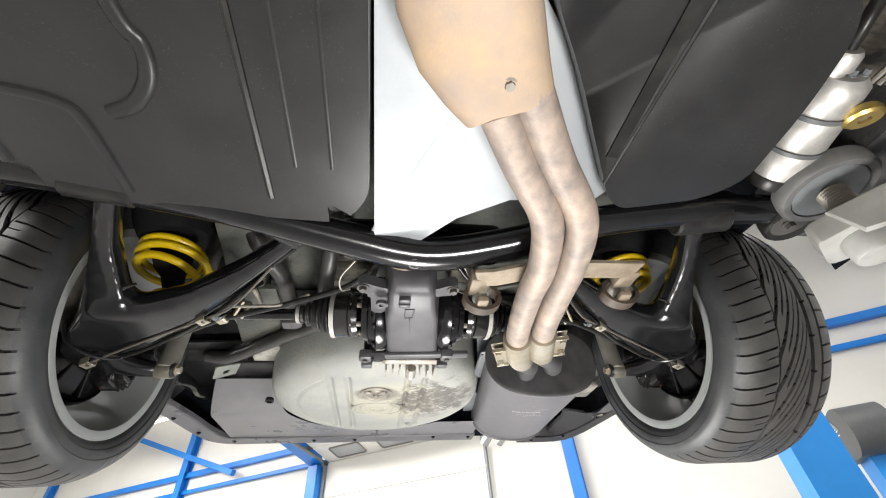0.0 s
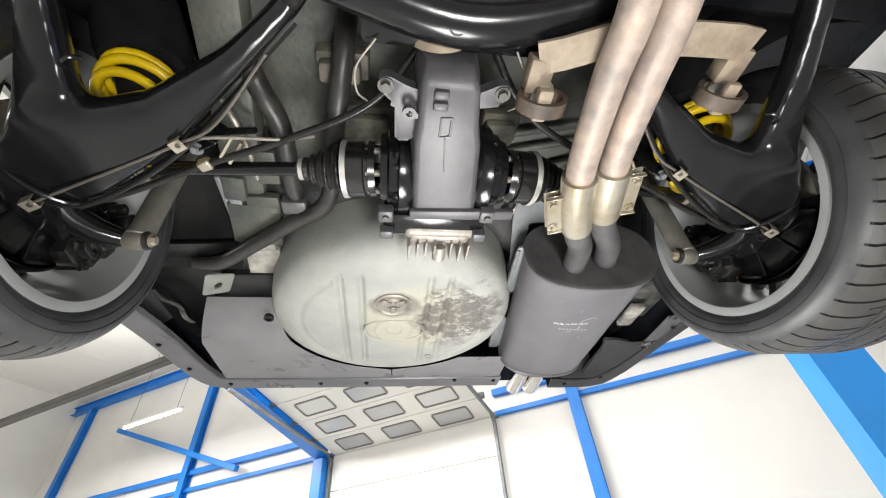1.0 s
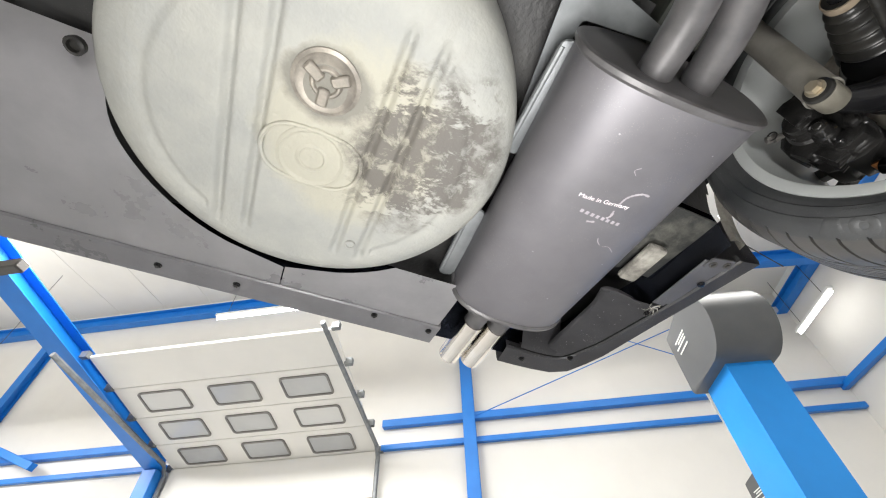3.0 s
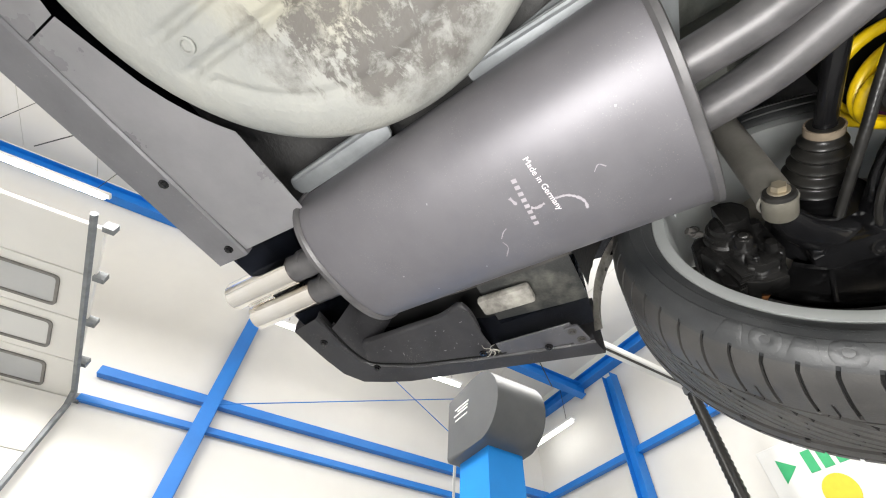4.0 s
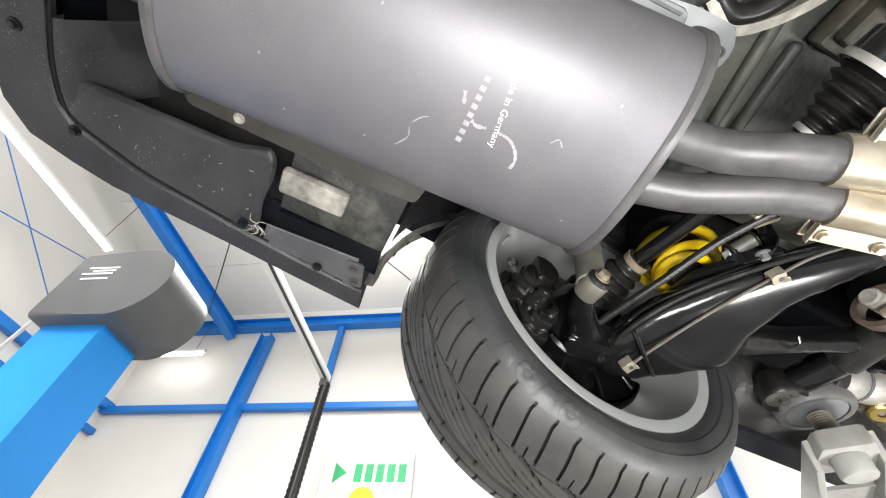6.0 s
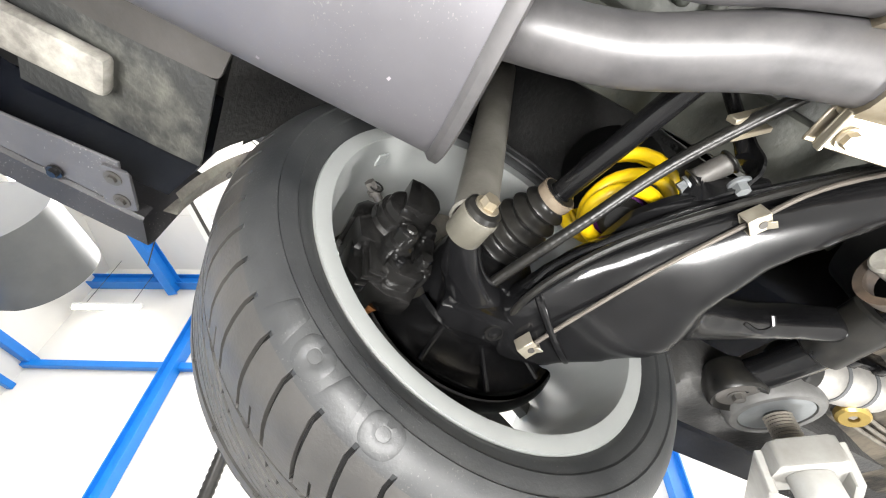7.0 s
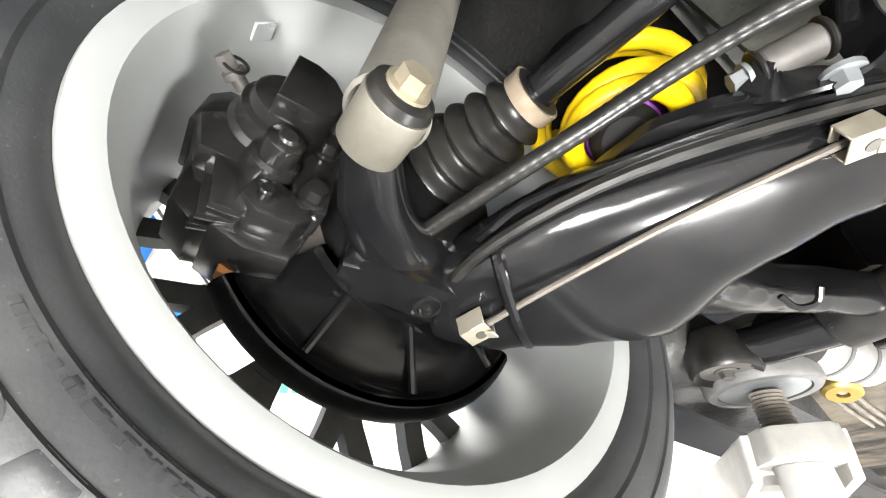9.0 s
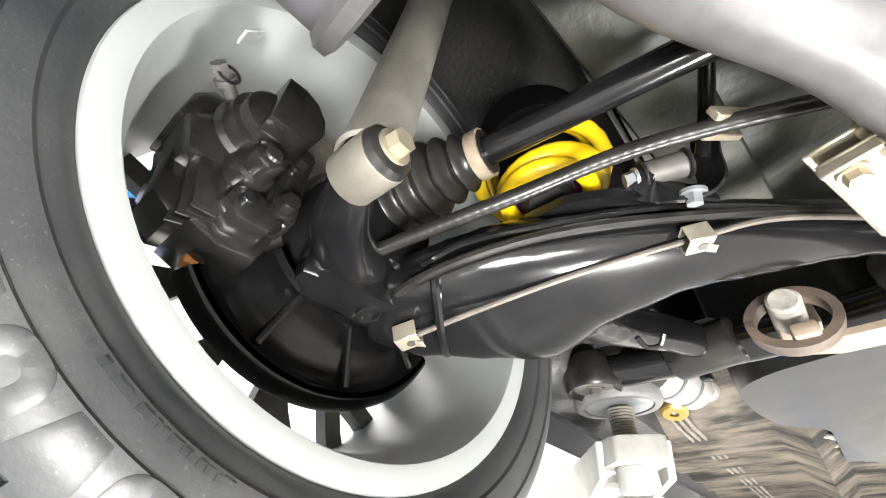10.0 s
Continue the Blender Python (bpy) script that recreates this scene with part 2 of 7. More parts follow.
def hall_part(name, bm, material, label="", category="", kind="structure", parent=None, group=""):
    ob = new(name, finish(name, bm, material, 30))
    ob.matrix_world = HALL
    if parent is not None:
        ob.parent = parent
        ob.matrix_basis = Matrix.Identity(4)
    else:
        tagged(ob, label, category, group, kind)
    return ob


def spline(points, n=6):
    """Smooth path through the points."""
    p = [Vector(q) for q in points]
    p = [2 * p[0] - p[1]] + p + [2 * p[-1] - p[-2]]
    out = []
    for i in range(1, len(p) - 2):
        for k in range(n):
            t = k / n
            a, b, c, d = p[i - 1], p[i], p[i + 1], p[i + 2]
            out.append(0.5 * (2 * b + (c - a) * t + (2 * a - 5 * b + 4 * c - d) * t * t + (3 * b - a - 3 * c + d) * t ** 3))
    out.append(p[-2])
    return out


def tube(bm, path, r, seg=14, flat=1.0, caps=True, up=None):
    """A tube along the path; r one radius or one for each point; flat squashes it across."""
    path = [Vector(q) for q in path]
    rs = r if isinstance(r, (list, tuple)) else [r] * len(path)
    rings, side = [], None
    for i, q in enumerate(path):
        d = (path[min(i + 1, len(path) - 1)] - path[max(i - 1, 0)]).normalized()
        if side is None:
            ref = Vector(up) if up else (Vector((0, 0, 1)) if abs(d.z) < 0.8 else Vector((0, 1, 0)))
            side = ref.cross(d).normalized()
        else:
            side = (side - d * side.dot(d)).normalized()
        top = d.cross(side)
        rings.append([bm.verts.new(q + rs[i] * (side * math.cos(a) + top * flat * math.sin(a))) for a in [2 * math.pi * k / seg for k in range(seg)]])
    for a, b in zip(rings, rings[1:]):
        for k in range(seg):
            bm.faces.new((a[k], a[(k + 1) % seg], b[(k + 1) % seg], b[k]))
    if caps:
        bm.faces.new(rings[0][::-1])
        bm.faces.new(rings[-1])
    return bm


def lathe(bm, profile, m, seg=32, close=False):
    """Turns a profile of (along, radius) about the local x axis of m."""
    rings = []
    for a, r in profile:
        if r < 1e-5:
            rings.append([bm.verts.new(m @ Vector((a, 0, 0)))])
        else:
            rings.append([bm.verts.new(m @ Vector((a, r * math.cos(t), r * math.sin(t)))) for t in [2 * math.pi * k / seg for k in range(seg)]])
    pairs = list(zip(rings, rings[1:]))
    if close:
        pairs.append((rings[-1], rings[0]))
    for a, b in pairs:
        for k in range(seg):
            k2 = (k + 1) % seg
            if len(a) == 1 and len(b) == 1:
                continue
            if len(a) == 1:
                bm.faces.new((a[0], b[k], b[k2]))
            elif len(b) == 1:
                bm.faces.new((a[k], b[0], a[k2]))
            else:
                bm.faces.new((a[k], b[k], b[k2], a[k2]))
    return bm


def along(p, q):
    """A frame at p whose x axis points to q."""
    p, q = Vector(p), Vector(q)
    return Matrix.Translation(p) @ (q - p).to_track_quat("X", "Z").to_matrix().to_4x4()


def cyl(bm, p, q, r, r2=None, seg=18, bevel=0.0):
    n = (Vector(q) - Vector(p)).length
    r2 = r if r2 is None else r2
    prof = [(0, 0), (0, r - bevel), (bevel, r), (n - bevel, r2), (n, r2 - bevel), (n, 0)] if bevel else [(0, 0), (0, r), (n, r2), (n, 0)]
    return lathe(bm, prof, along(p, q), seg)


def box(bm, c, size, m=None, bevel=0.0, seg=2):
    m = m or Matrix.Identity(4)
    r = bmesh.ops.create_cube(bm, size=1, matrix=m @ Matrix.Translation(c) @ Matrix.Diagonal((*size, 1)))
    if bevel:
        es = {e for v in r["verts"] for e in v.link_edges}
        bmesh.ops.bevel(bm, geom=list(es), offset=bevel, segments=seg, affect="EDGES", profile=0.5)
    return bm


def hexbolt(bm, p, axis, r=0.009, h=0.007, washer=1.5):
    a = Vector(axis).normalized()
    p = Vector(p)
    cyl(bm, p, p + a * h * 0.35, r * washer, seg=16)
    cyl(bm, p + a * h * 0.3, p + a * h * 1.3, r, r * 0.93, seg=6)
    return bm


def melt(ob, voxel, rounds):
    """Joins the overlapping bodies of a cast or welded part into one smooth skin."""
    r = ob.modifiers.new("skin", "REMESH")
    r.mode, r.voxel_size, r.use_smooth_shade = "VOXEL", voxel, True
    s = ob.modifiers.new("soft", "SMOOTH")
    s.factor, s.iterations = 0.5, rounds
    return ob


def prism(bm, poly, z0, z1, bevel=0.0, seg=2, tilt=None):
    """Extrudes a plan outline; tilt(x, y) lifts each corner."""
    t = tilt or (lambda x, y: 0)
    lo = [bm.verts.new((x, y, z0 + t(x, y))) for x, y in poly]
    hi = [bm.verts.new((x, y, z1 + t(x, y))) for x, y in poly]
    n = len(poly)
    fs = [bm.faces.new(lo[::-1]), bm.faces.new(hi)]
    for i in range(n):
        fs.append(bm.faces.new((lo[i], lo[(i + 1) % n], hi[(i + 1) % n], hi[i])))
    if bevel:
        es = {e for e in fs[0].edges} | {e for e in fs[1].edges}
        bmesh.ops.bevel(bm, geom=list(es), offset=bevel, segments=seg, affect="EDGES", profile=0.5)
    return bm


def rounded(poly, r, n=4):
    """Rounds the corners of a plan outline."""
    out = []
    k = len(poly)
    for i in range(k):
        p, a, b = Vector(poly[i]), Vector(poly[i - 1]), Vector(poly[(i + 1) % k])
        d1, d2 = (a - p), (b - p)
        c = min(r, d1.length * 0.45, d2.length * 0.45)
        s, e = p + d1.normalized() * c, p + d2.normalized() * c
        for j in range(n + 1):
            t = j / n
            q = s * (1 - t) ** 2 + p * 2 * t * (1 - t) + e * t * t
            out.append((q.x, q.y))
    return out


def xprism(bm, outline, x0, x1, bevel=0.0, seg=2):
    """Extrudes an outline of (y, z) along x."""
    one = prism(B(), outline, x0, x1, bevel, seg)
    one.transform(Matrix(((0, 0, 1, 0), (1, 0, 0, 0), (0, 1, 0, 0), (0, 0, 0, 1))))
    me = bpy.data.meshes.new("piece")
    one.to_mesh(me)
    one.free()
    bm.from_mesh(me)
    bpy.data.meshes.remove(me)
    return bm


def ribbon(bm, path, width, thick, up=(0, 0, 1)):
    """A flat strip along a path."""
    path = [Vector(q) for q in path]
    up = Vector(up)
    rings = []
    for i, q in enumerate(path):
        d = (path[min(i + 1, len(path) - 1)] - path[max(i - 1, 0)]).normalized()
        s = d.cross(up).normalized() * width / 2
        u = s.cross(d).normalized() * thick / 2
        rings.append([bm.verts.new(q + a) for a in (s + u, -s + u, -s - u, s - u)])
    for a, b in zip(rings, rings[1:]):
        for k in range(4):
            bm.faces.new((a[k], a[(k + 1) % 4], b[(k + 1) % 4], b[k]))
    bm.faces.new(rings[0][::-1])
    bm.faces.new(rings[-1])
    return bm


from mathutils.bvhtree import BVHTree

# the car hangs a little tail-high on its lift
CAR_INV = Matrix.Translation((0, -1.2, -1.8))

# ---- hall ----
bm = box(B(), ((UL + UR) / 2, (VB + VF) / 2, -0.1), (UR - UL + 1, VF - VB + 1, 0.2))
hall_part("floor", bm, FLOOR, "grey sealed workshop floor", "floor")


def wall_quad(bm, u0, u1, v0, v1, z0, z1):
    box(bm, ((u0 + u1) / 2, (v0 + v1) / 2, (z0 + z1) / 2), (abs(u1 - u0), abs(v1 - v0), z1 - z0))


GL, GR, GZ = -5.27, -2.35, 3.5  # gate opening
bm = B()
wall_quad(bm, UL, GL, VF, VF + 0.15, 0, 6.75)
wall_quad(bm, GR, UR, VF, VF + 0.15, 0, 6.75)
wall_quad(bm, GL, GR, VF, VF + 0.15, GZ, 6.75)
hall_part("wall_north", bm, WALL, "cream insulated panel wall with blue steel girts", "wall")
bm = B()
wall_quad(bm, UR, UR + 0.15, VB, VF + 0.15, 0, 5.35)
hall_part("wall_east", bm, WALL, "cream insulated panel side wall of the hall", "wall")
bm = B()
wall_quad(bm, UL - 0.15, UL, VB, VF + 0.15, 0, 6.75)
hall_part("wall_west", bm, WALL, "cream insulated panel side wall of the hall", "wall")
bm = B()
wall_quad(bm, UL, UR, VB - 0.15, VB, 0, 6.75)
hall_part("wall_south", bm, WALL, "cream insulated panel end wall of the hall", "wall")

bm = B()
RIDGE = -1.2
for (ua, za, ub, zb) in ((UL - 0.2, 6.6, RIDGE, 6.6), (RIDGE, 6.6, UR + 0.2, 5.25)):
    n = max(1, round((ub - ua) / 1.0))
    for k in range(n):
        a, b = k / n, (k + 1) / n
        x0, x1 = ua + (ub - ua) * a + 0.004, ua + (ub - ua) * b - 0.004
        z0, z1 = za + (zb - za) * a, za + (zb - za) * b
        vs = [bm.verts.new(q) for q in ((x0, VB, z0), (x1, VB, z1), (x1, VF + 0.1, z1), (x0, VF + 0.1, z0), (x0, VB, z0 + 0.1), (x1, VB, z1 + 0.1), (x1, VF + 0.1, z1 + 0.1), (x0, VF + 0.1, z0 + 0.1))]
        for f in ((0, 1, 2, 3), (4, 5, 6, 7), (0, 1, 5, 4), (1, 2, 6, 5), (2, 3, 7, 6), (3, 0, 4, 7)):
            bm.faces.new([vs[i] for i in f])
hall_part("ceiling", bm, ROOF, "cream insulated roof panels with fine joints", "ceiling")


def beam(bm, p, q, w, h, flange=0.012):
    """An I-section from p to q."""
    p, q = Vector(p), Vector(q)
    d = (q - p).normalized()
    up = Vector((0, 0, 1)) if abs(d.z) < 0.9 else Vector((0, 1, 0))
    s = d.cross(up).normalized()
    u = s.cross(d).normalized()
    m = Matrix((s, d, u)).transposed().to_4x4()
    m.translation = (p + q) / 2
    n = (q - p).length
    box(bm, (0, 0, h / 2), (w, n, flange), m)
    box(bm, (0, 0, -h / 2), (w, n, flange), m)
    box(bm, (0, 0, 0), (flange, n, h - flange), m)
    return bm


def strut(name, p, q, w, h, label, solid=False):
    bm = B()
    if solid:
        p, q = Vector(p), Vector(q)
        d = (q - p).normalized()
        up = Vector((0, 0, 1)) if abs(d.z) < 0.9 else Vector((0, 1, 0))
        s = d.cross(up).normalized()
        m = Matrix((s, d, s.cross(d))).transposed().to_4x4()
        m.translation = (p + q) / 2
        box(bm, (0, 0, 0), (w, (q - p).length, h), m, 0.006, 1)
    else:
        beam(bm, p, q, w, h)
    return hall_part(name, bm, BLUE, label, "steel beam", "structure")


VW = VF - 0.09
strut("trim_beam", (UL, VW, 6.3), (-1.1, VW, 6.3), 0.16, 0.2, "blue painted steel wall beam under the roof")
for ga, gb in ((UL, GL - 0.1), (GR + 0.05, UR)):
    strut("trim_girt", (ga, VF - 0.05, 3.80), (gb, VF - 0.05, 3.80), 0.1, 0.1, "blue painted steel wall girt", True)
    strut("trim_girt", (ga, VF - 0.04, 3.49), (gb, VF - 0.04, 3.49), 0.07, 0.07, "blue painted steel wall girt", True)
for pu in (-1.1, -8.9, -13.6):
    strut("trim_post", (pu, VW, 0), (pu, VW, 6.2), 0.16, 0.14, "blue painted steel wall post")
strut("trim_post", (GL - 0.16, VF - 0.16, 0), (GL - 0.16, VF - 0.16, 3.4), 0.2, 0.2, "blue painted steel post beside the gate", True)
strut("trim_beam", (GL - 0.16, VF - 0.06, 3.50), (GL - 0.16, 2.6, 4.42), 0.26, 0.2, "blue painted steel beam along the raised gate")
strut("trim_brace", (-11.73, VF - 0.2, 5.2), (-7.38, VF - 0.2, 3.6), 0.1, 0.1, "blue painted steel brace", True)
strut("trim_rafter", (-1.1, VF - 0.1, 6.2), (UR - 0.05, 5.22, 4.86), 0.14, 0.16, "blue painted steel roof rafter")
strut("trim_eave", (UR - 0.08, VB, 5.0), (UR - 0.08, VF, 5.0), 0.14, 0.14, "blue painted steel eaves beam")
strut("trim_girt", (UR - 0.05, VB, 3.75), (UR - 0.05, VF, 3.75), 0.08, 0.08, "blue painted steel wall girt", True)
for pv in (4.66, -0.5, -5.0):
    strut("trim_post", (UR - 0.09, pv, 0), (UR - 0.09, pv, 4.8), 0.14, 0.14, "blue painted steel wall post")
strut("trim_post", (UR - 0.06, 3.62, 3.8), (UR - 0.06, 3.62, 4.95), 0.08, 0.08, "short blue steel wall post", True)

# roof bracing wires
for a, b in (((-0.8, 5.9, 5.9), (3.2, 2.2, 4.9)), ((-0.9, 2.6, 5.9), (3.2, 5.4, 4.9)), ((-4.6, 6.0, 6.2), (-0.8, 2.5, 6.0))):
    bm = tube(B(), [a, b], 0.008, 6)
    hall_part("trim_wire", bm, DARK_METAL, "thin steel bracing wire under the roof", "wire")


# the gate: lower sections upright, upper sections under the roof on their track
def gate_section(gate, p, q, windows):
    """One section between the heights p and q = (v, z), its outer edges at the gate's width."""
    p, q = Vector((0, *p)), Vector((0, *q))
    d = (q - p).normalized()
    nrm = Vector((1, 0, 0)).cross(d)
    h = (q - p).length - 0.008
    m = Matrix((Vector((1, 0, 0)), d, nrm)).transposed().to_4x4()
    m.translation = (p + q) / 2 + Vector(((GL + GR) / 2, 0, 0))
    w = GR - GL
    sec = hall_part("panel", box(B(), (0, 0, 0), (w, h, 0.04), m, 0.006, 1), GATE, parent=gate)
    if windows:
        for k in range(3):
            cx = (k - 1) * 0.9
            outer, inner = rounded([(-0.30, -0.17), (0.30, -0.17), (0.30, 0.17), (-0.30, 0.17)], 0.055), rounded([(-0.275, -0.145), (0.275, -0.145), (0.275, 0.145), (-0.275, 0.145)], 0.04)
            fr = B()
            rows = [[fr.verts.new(m @ Vector((cx + x, y, zz))) for x, y in ring] for ring, zz in ((outer, 0.02), (outer, 0.034), (inner, 0.034), (inner, 0.014))]
            rows2 = [[fr.verts.new(m @ Vector((cx + x, y, -zz))) for x, y in ring] for ring, zz in ((outer, 0.02), (outer, 0.034), (inner, 0.034), (inner, 0.014))]
            for rr in (rows, rows2):
                for a, b in zip(rr, rr[1:]):
                    for i in range(len(a)):
                        fr.faces.new((a[i], a[(i + 1) % len(a)], b[(i + 1) % len(a)], b[i]))
            win = hall_part("window", fr, WINDOW_FRAME, parent=gate)
            pn = B()
            for zz in (0.023, -0.023):
                pn.faces.new([pn.verts.new(m @ Vector((cx + x, y, zz))) for x, y in inner])
            pane = hall_part("pane", pn, GATE_PANE, parent=gate)
            pane.parent = win
    return sec


gate = tagged(new("door_1"), "cream sectional gate partly raised with three rows of windows", "gate", kind="structure")
gate.matrix_world = HALL
for k in range(4):
    gate_section(gate, (VF - 0.04, 1.26 + k * 0.55), (VF - 0.04, 1.26 + (k + 1) * 0.55), False)
SL = Vector((-0.512, 0.128)).normalized()
for k in range(4):
    a = Vector((VF - 0.01, 3.48)) + SL * 0.528 * k
    gate_section(gate, tuple(a), tuple(a + SL * 0.528), k in (0, 1, 2))
for gu in (GL - 0.03, GR + 0.03):
    bm = B()
    tube(bm, [(gu, VF - 0.1, 0), (gu, VF - 0.1, 3.36), (gu, VF - 0.2, 3.47), (gu, 4.1, 3.80)], 0.03, 6)
    for k in range(5):
        hinge = Vector((gu, VF - 0.03, 3.48)) + Vector((0, SL.x, SL.y)) * 0.528 * k
        box(bm, hinge, (0.09, 0.06, 0.08))
    hall_part("rail", bm, GALV, parent=gate)

# crossed bracing rods in front of the gate wall
strut("trim_brace", (-1.2, 6.4, 3.72), (2.46, 6.4, 4.98), 0.014, 0.014, "thin dark bracing rod", True)
strut("trim_brace", (-0.8, 6.36, 5.83), (2.46, 6.36, 4.0), 0.014, 0.014, "thin dark bracing rod", True)

# lamps
def tube_lamp(p, q, hang):
    p, q = Vector(p), Vector(q)
    d = (q - p).normalized()
    ob = tagged(new("tube_lamp"), "lit fluorescent tube lamp hanging under the roof", "ceiling lamp", "tube lamps")
    ob.matrix_world = HALL
    hall_part("tube", cyl(B(), p + d * 0.03, q - d * 0.03, 0.02, seg=12), TUBE, parent=ob)
    m = along(p, q)
    hall_part("housing", box(B(), ((q - p).length / 2, 0, 0.045), ((q - p).length, 0.07, 0.04), m, 0.008, 1), WHITE, parent=ob)
    for e in (p + d * 0.15, q - d * 0.15):
        hall_part("chain", tube(B(), [e + Vector((0, 0, 0.05)), e + Vector((0, 0, hang))], 0.004, 6), DARK_METAL, parent=ob)
    return ob


tube_lamp((-9.5, 5.2, 4.47), (-7.9, 5.2, 4.47), 2.0)
tube_lamp((-4.2, 4.8, 4.65), (-2.75, 4.8, 4.65), 1.8)
tube_lamp((-0.84, 5.5, 4.44), (1.69, 5.5, 4.44), 1.6)
tube_lamp((3.4, 5.3, 4.38), (3.4, 6.2, 4.38), 0.8)

# rails
bm = B()
p, q = Vector((2.69, 2.05, 3.62)), Vector((4.18, 1.15, 3.62))
box(bm, ((q - p).length / 2, 0, 0), ((q - p).length, 0.09, 0.07), along(p, q), 0.008, 1)
rail = tagged(new("hose_rail", finish("hose_rail", bm, WHITE)), "white extraction hose rail hanging below the roof", "rail")
part("slot", box(B(), ((q - p).length / 2, -0.02, -0.036), ((q - p).length, 0.025, 0.006), along(p, q)), DARK_METAL, rail)
part("trolley", box(B(), ((q - p).length - 0.03, 0, -0.07), (0.1, 0.07, 0.08), along(p, q), 0.01), GALV, rail)
bm = B()
n = 120
tube(bm, [(q.x - 0.03, q.y, 3.55 - 2.9 * k / n) for k in range(n + 1)], [0.048 + 0.007 * (k % 2) for k in range(n + 1)], 12)
part("hose", bm, BOOT, rail, "black corrugated extraction hose")
bm = box(B(), (1.9, 0, 0), (3.8, 0.07, 0.07), along(HALL @ Vector((-7.2, 2.34, 3.05)), HALL @ Vector((-3.0, 2.34, 3.05))), 0.008, 1)
tagged(new("dark_rail", finish("dark_rail", bm, DARK_METAL)), "long dark metal ceiling rail", "rail")

# sign on the side wall, seen from the hall
sign = tagged(new("wall_sign"), "white wall sign with green print and yellow badge", "sign")
sign.matrix_world = HALL
VS0, VS1 = 2.41, 3.37
hall_part("board", box(B(), (UR - 0.03, (VS0 + VS1) / 2, 2.90), (0.03, VS1 - VS0, 0.66), None, 0.006, 1), WHITE, parent=sign)
bm = B()
bm.faces.new([bm.verts.new((UR - 0.047, v, z)) for v, z in ((3.24, 3.12), (3.10, 3.02), (3.24, 2.92))])
hall_part("emblem", bm, GREEN, parent=sign)
for k in range(5):
    v = 2.98 - k * 0.115
    bm = box(B(), (UR - 0.047, v, 3.02), (0.004, 0.08, 0.17), None, 0.001, 1)
    hall_part("letter_bar", bm, GREEN, parent=sign)
bm = cyl(B(), (UR - 0.05, 2.9, 2.76), (UR - 0.045, 2.9, 2.76), 0.13, seg=28)
hall_part("badge", bm, YELLOW_PRINT, parent=sign)


# two-post lift of the next bay
def lift_column(x, y, turn, low=0.0):
    m = Matrix.Translation((x, y, 0)) @ Matrix.Rotation(radians(turn), 4, "Z")
    ob = thing("lift_column", "light blue steel lift column with a dark motor cover", "vehicle lift", "lift columns")
    bm = B()
    prof = [(-0.15, -0.12), (0.15, -0.12), (0.15, 0.12), (0.06, 0.12), (0.06, 0.10), (0.13, 0.10), (0.13, -0.10), (-0.13, -0.10), (-0.13, 0.10), (-0.06, 0.10), (-0.06, 0.12), (-0.15, 0.12)]
    prism(bm, prof, 0.02, 2.49 - low)
    bm.transform(m)
    part("column", bm, LIGHT_BLUE, ob)
    bm = box(B(), (0, 0, 0.01), (0.5, 0.45, 0.02), m)
    part("base_plate", bm, LIGHT_BLUE, ob)
    face = [(-0.20, 2.43), (-0.20, 2.84), (0.12, 2.855)] + [(0.155 + 0.215 * math.sin(a), 2.64 + 0.215 * math.cos(a)) for a in [math.pi * k / 14 for k in range(1, 14)]] + [(0.12, 2.43)]
    bm = prism(B(), rounded(face, 0.03, 3), -0.15, 0.19, 0.022, 3)
    bm.transform(m @ Matrix.Translation((0, 0, -low)) @ Matrix(((1, 0, 0, 0), (0, 0, -1, 0), (0, 1, 0, 0), (0, 0, 0, 1))))
    cov = part("motor_cover", bm, COVER, ob, "anthracite rounded plastic motor cover with pale marks")
    for du, z, w in ((0.0, 2.73, 0.16), (0.012, 2.710, 0.12), (-0.012, 2.690, 0.16), (-0.005, 2.655, 0.14)):
        part("mark", box(B(), (-0.02 + du, -0.191, z - low), (w, 0.003, 0.009), m), WHITE, cov)
    return ob, m


col, cm = lift_column(2.40, 2.44, -121)
col2, cm2 = lift_column(*(HALL @ Vector((1.75, 5.55, 0))).xy, -123, 0.28)
bm = tube(B(), spline([HALL @ Vector((0.55, 3.5, 2.62)), HALL @ Vector((0.9, 4.2, 2.66)), HALL @ Vector((1.5, 5.3, 2.38))], 6), 0.011, 8)
tagged(new("supply_hose", finish("supply_hose", bm, WHITE)), "pale supply hose strung between the lift columns", "hose")

# ---- car ----
car = thing("car", "raised dark saloon car seen from below, with yellow springs", "car", at=(0, 1.2, 1.8))
car.rotation_euler = (radians(2.6), 0, 0)
AX_Y, AX_Z, TRK = 1.118, 1.862, 0.743  # rear axle


def side_x(bm, s):
    if s < 0:
        bm.transform(Matrix.Diagonal((-1, 1, 1, 1)))
    return bm


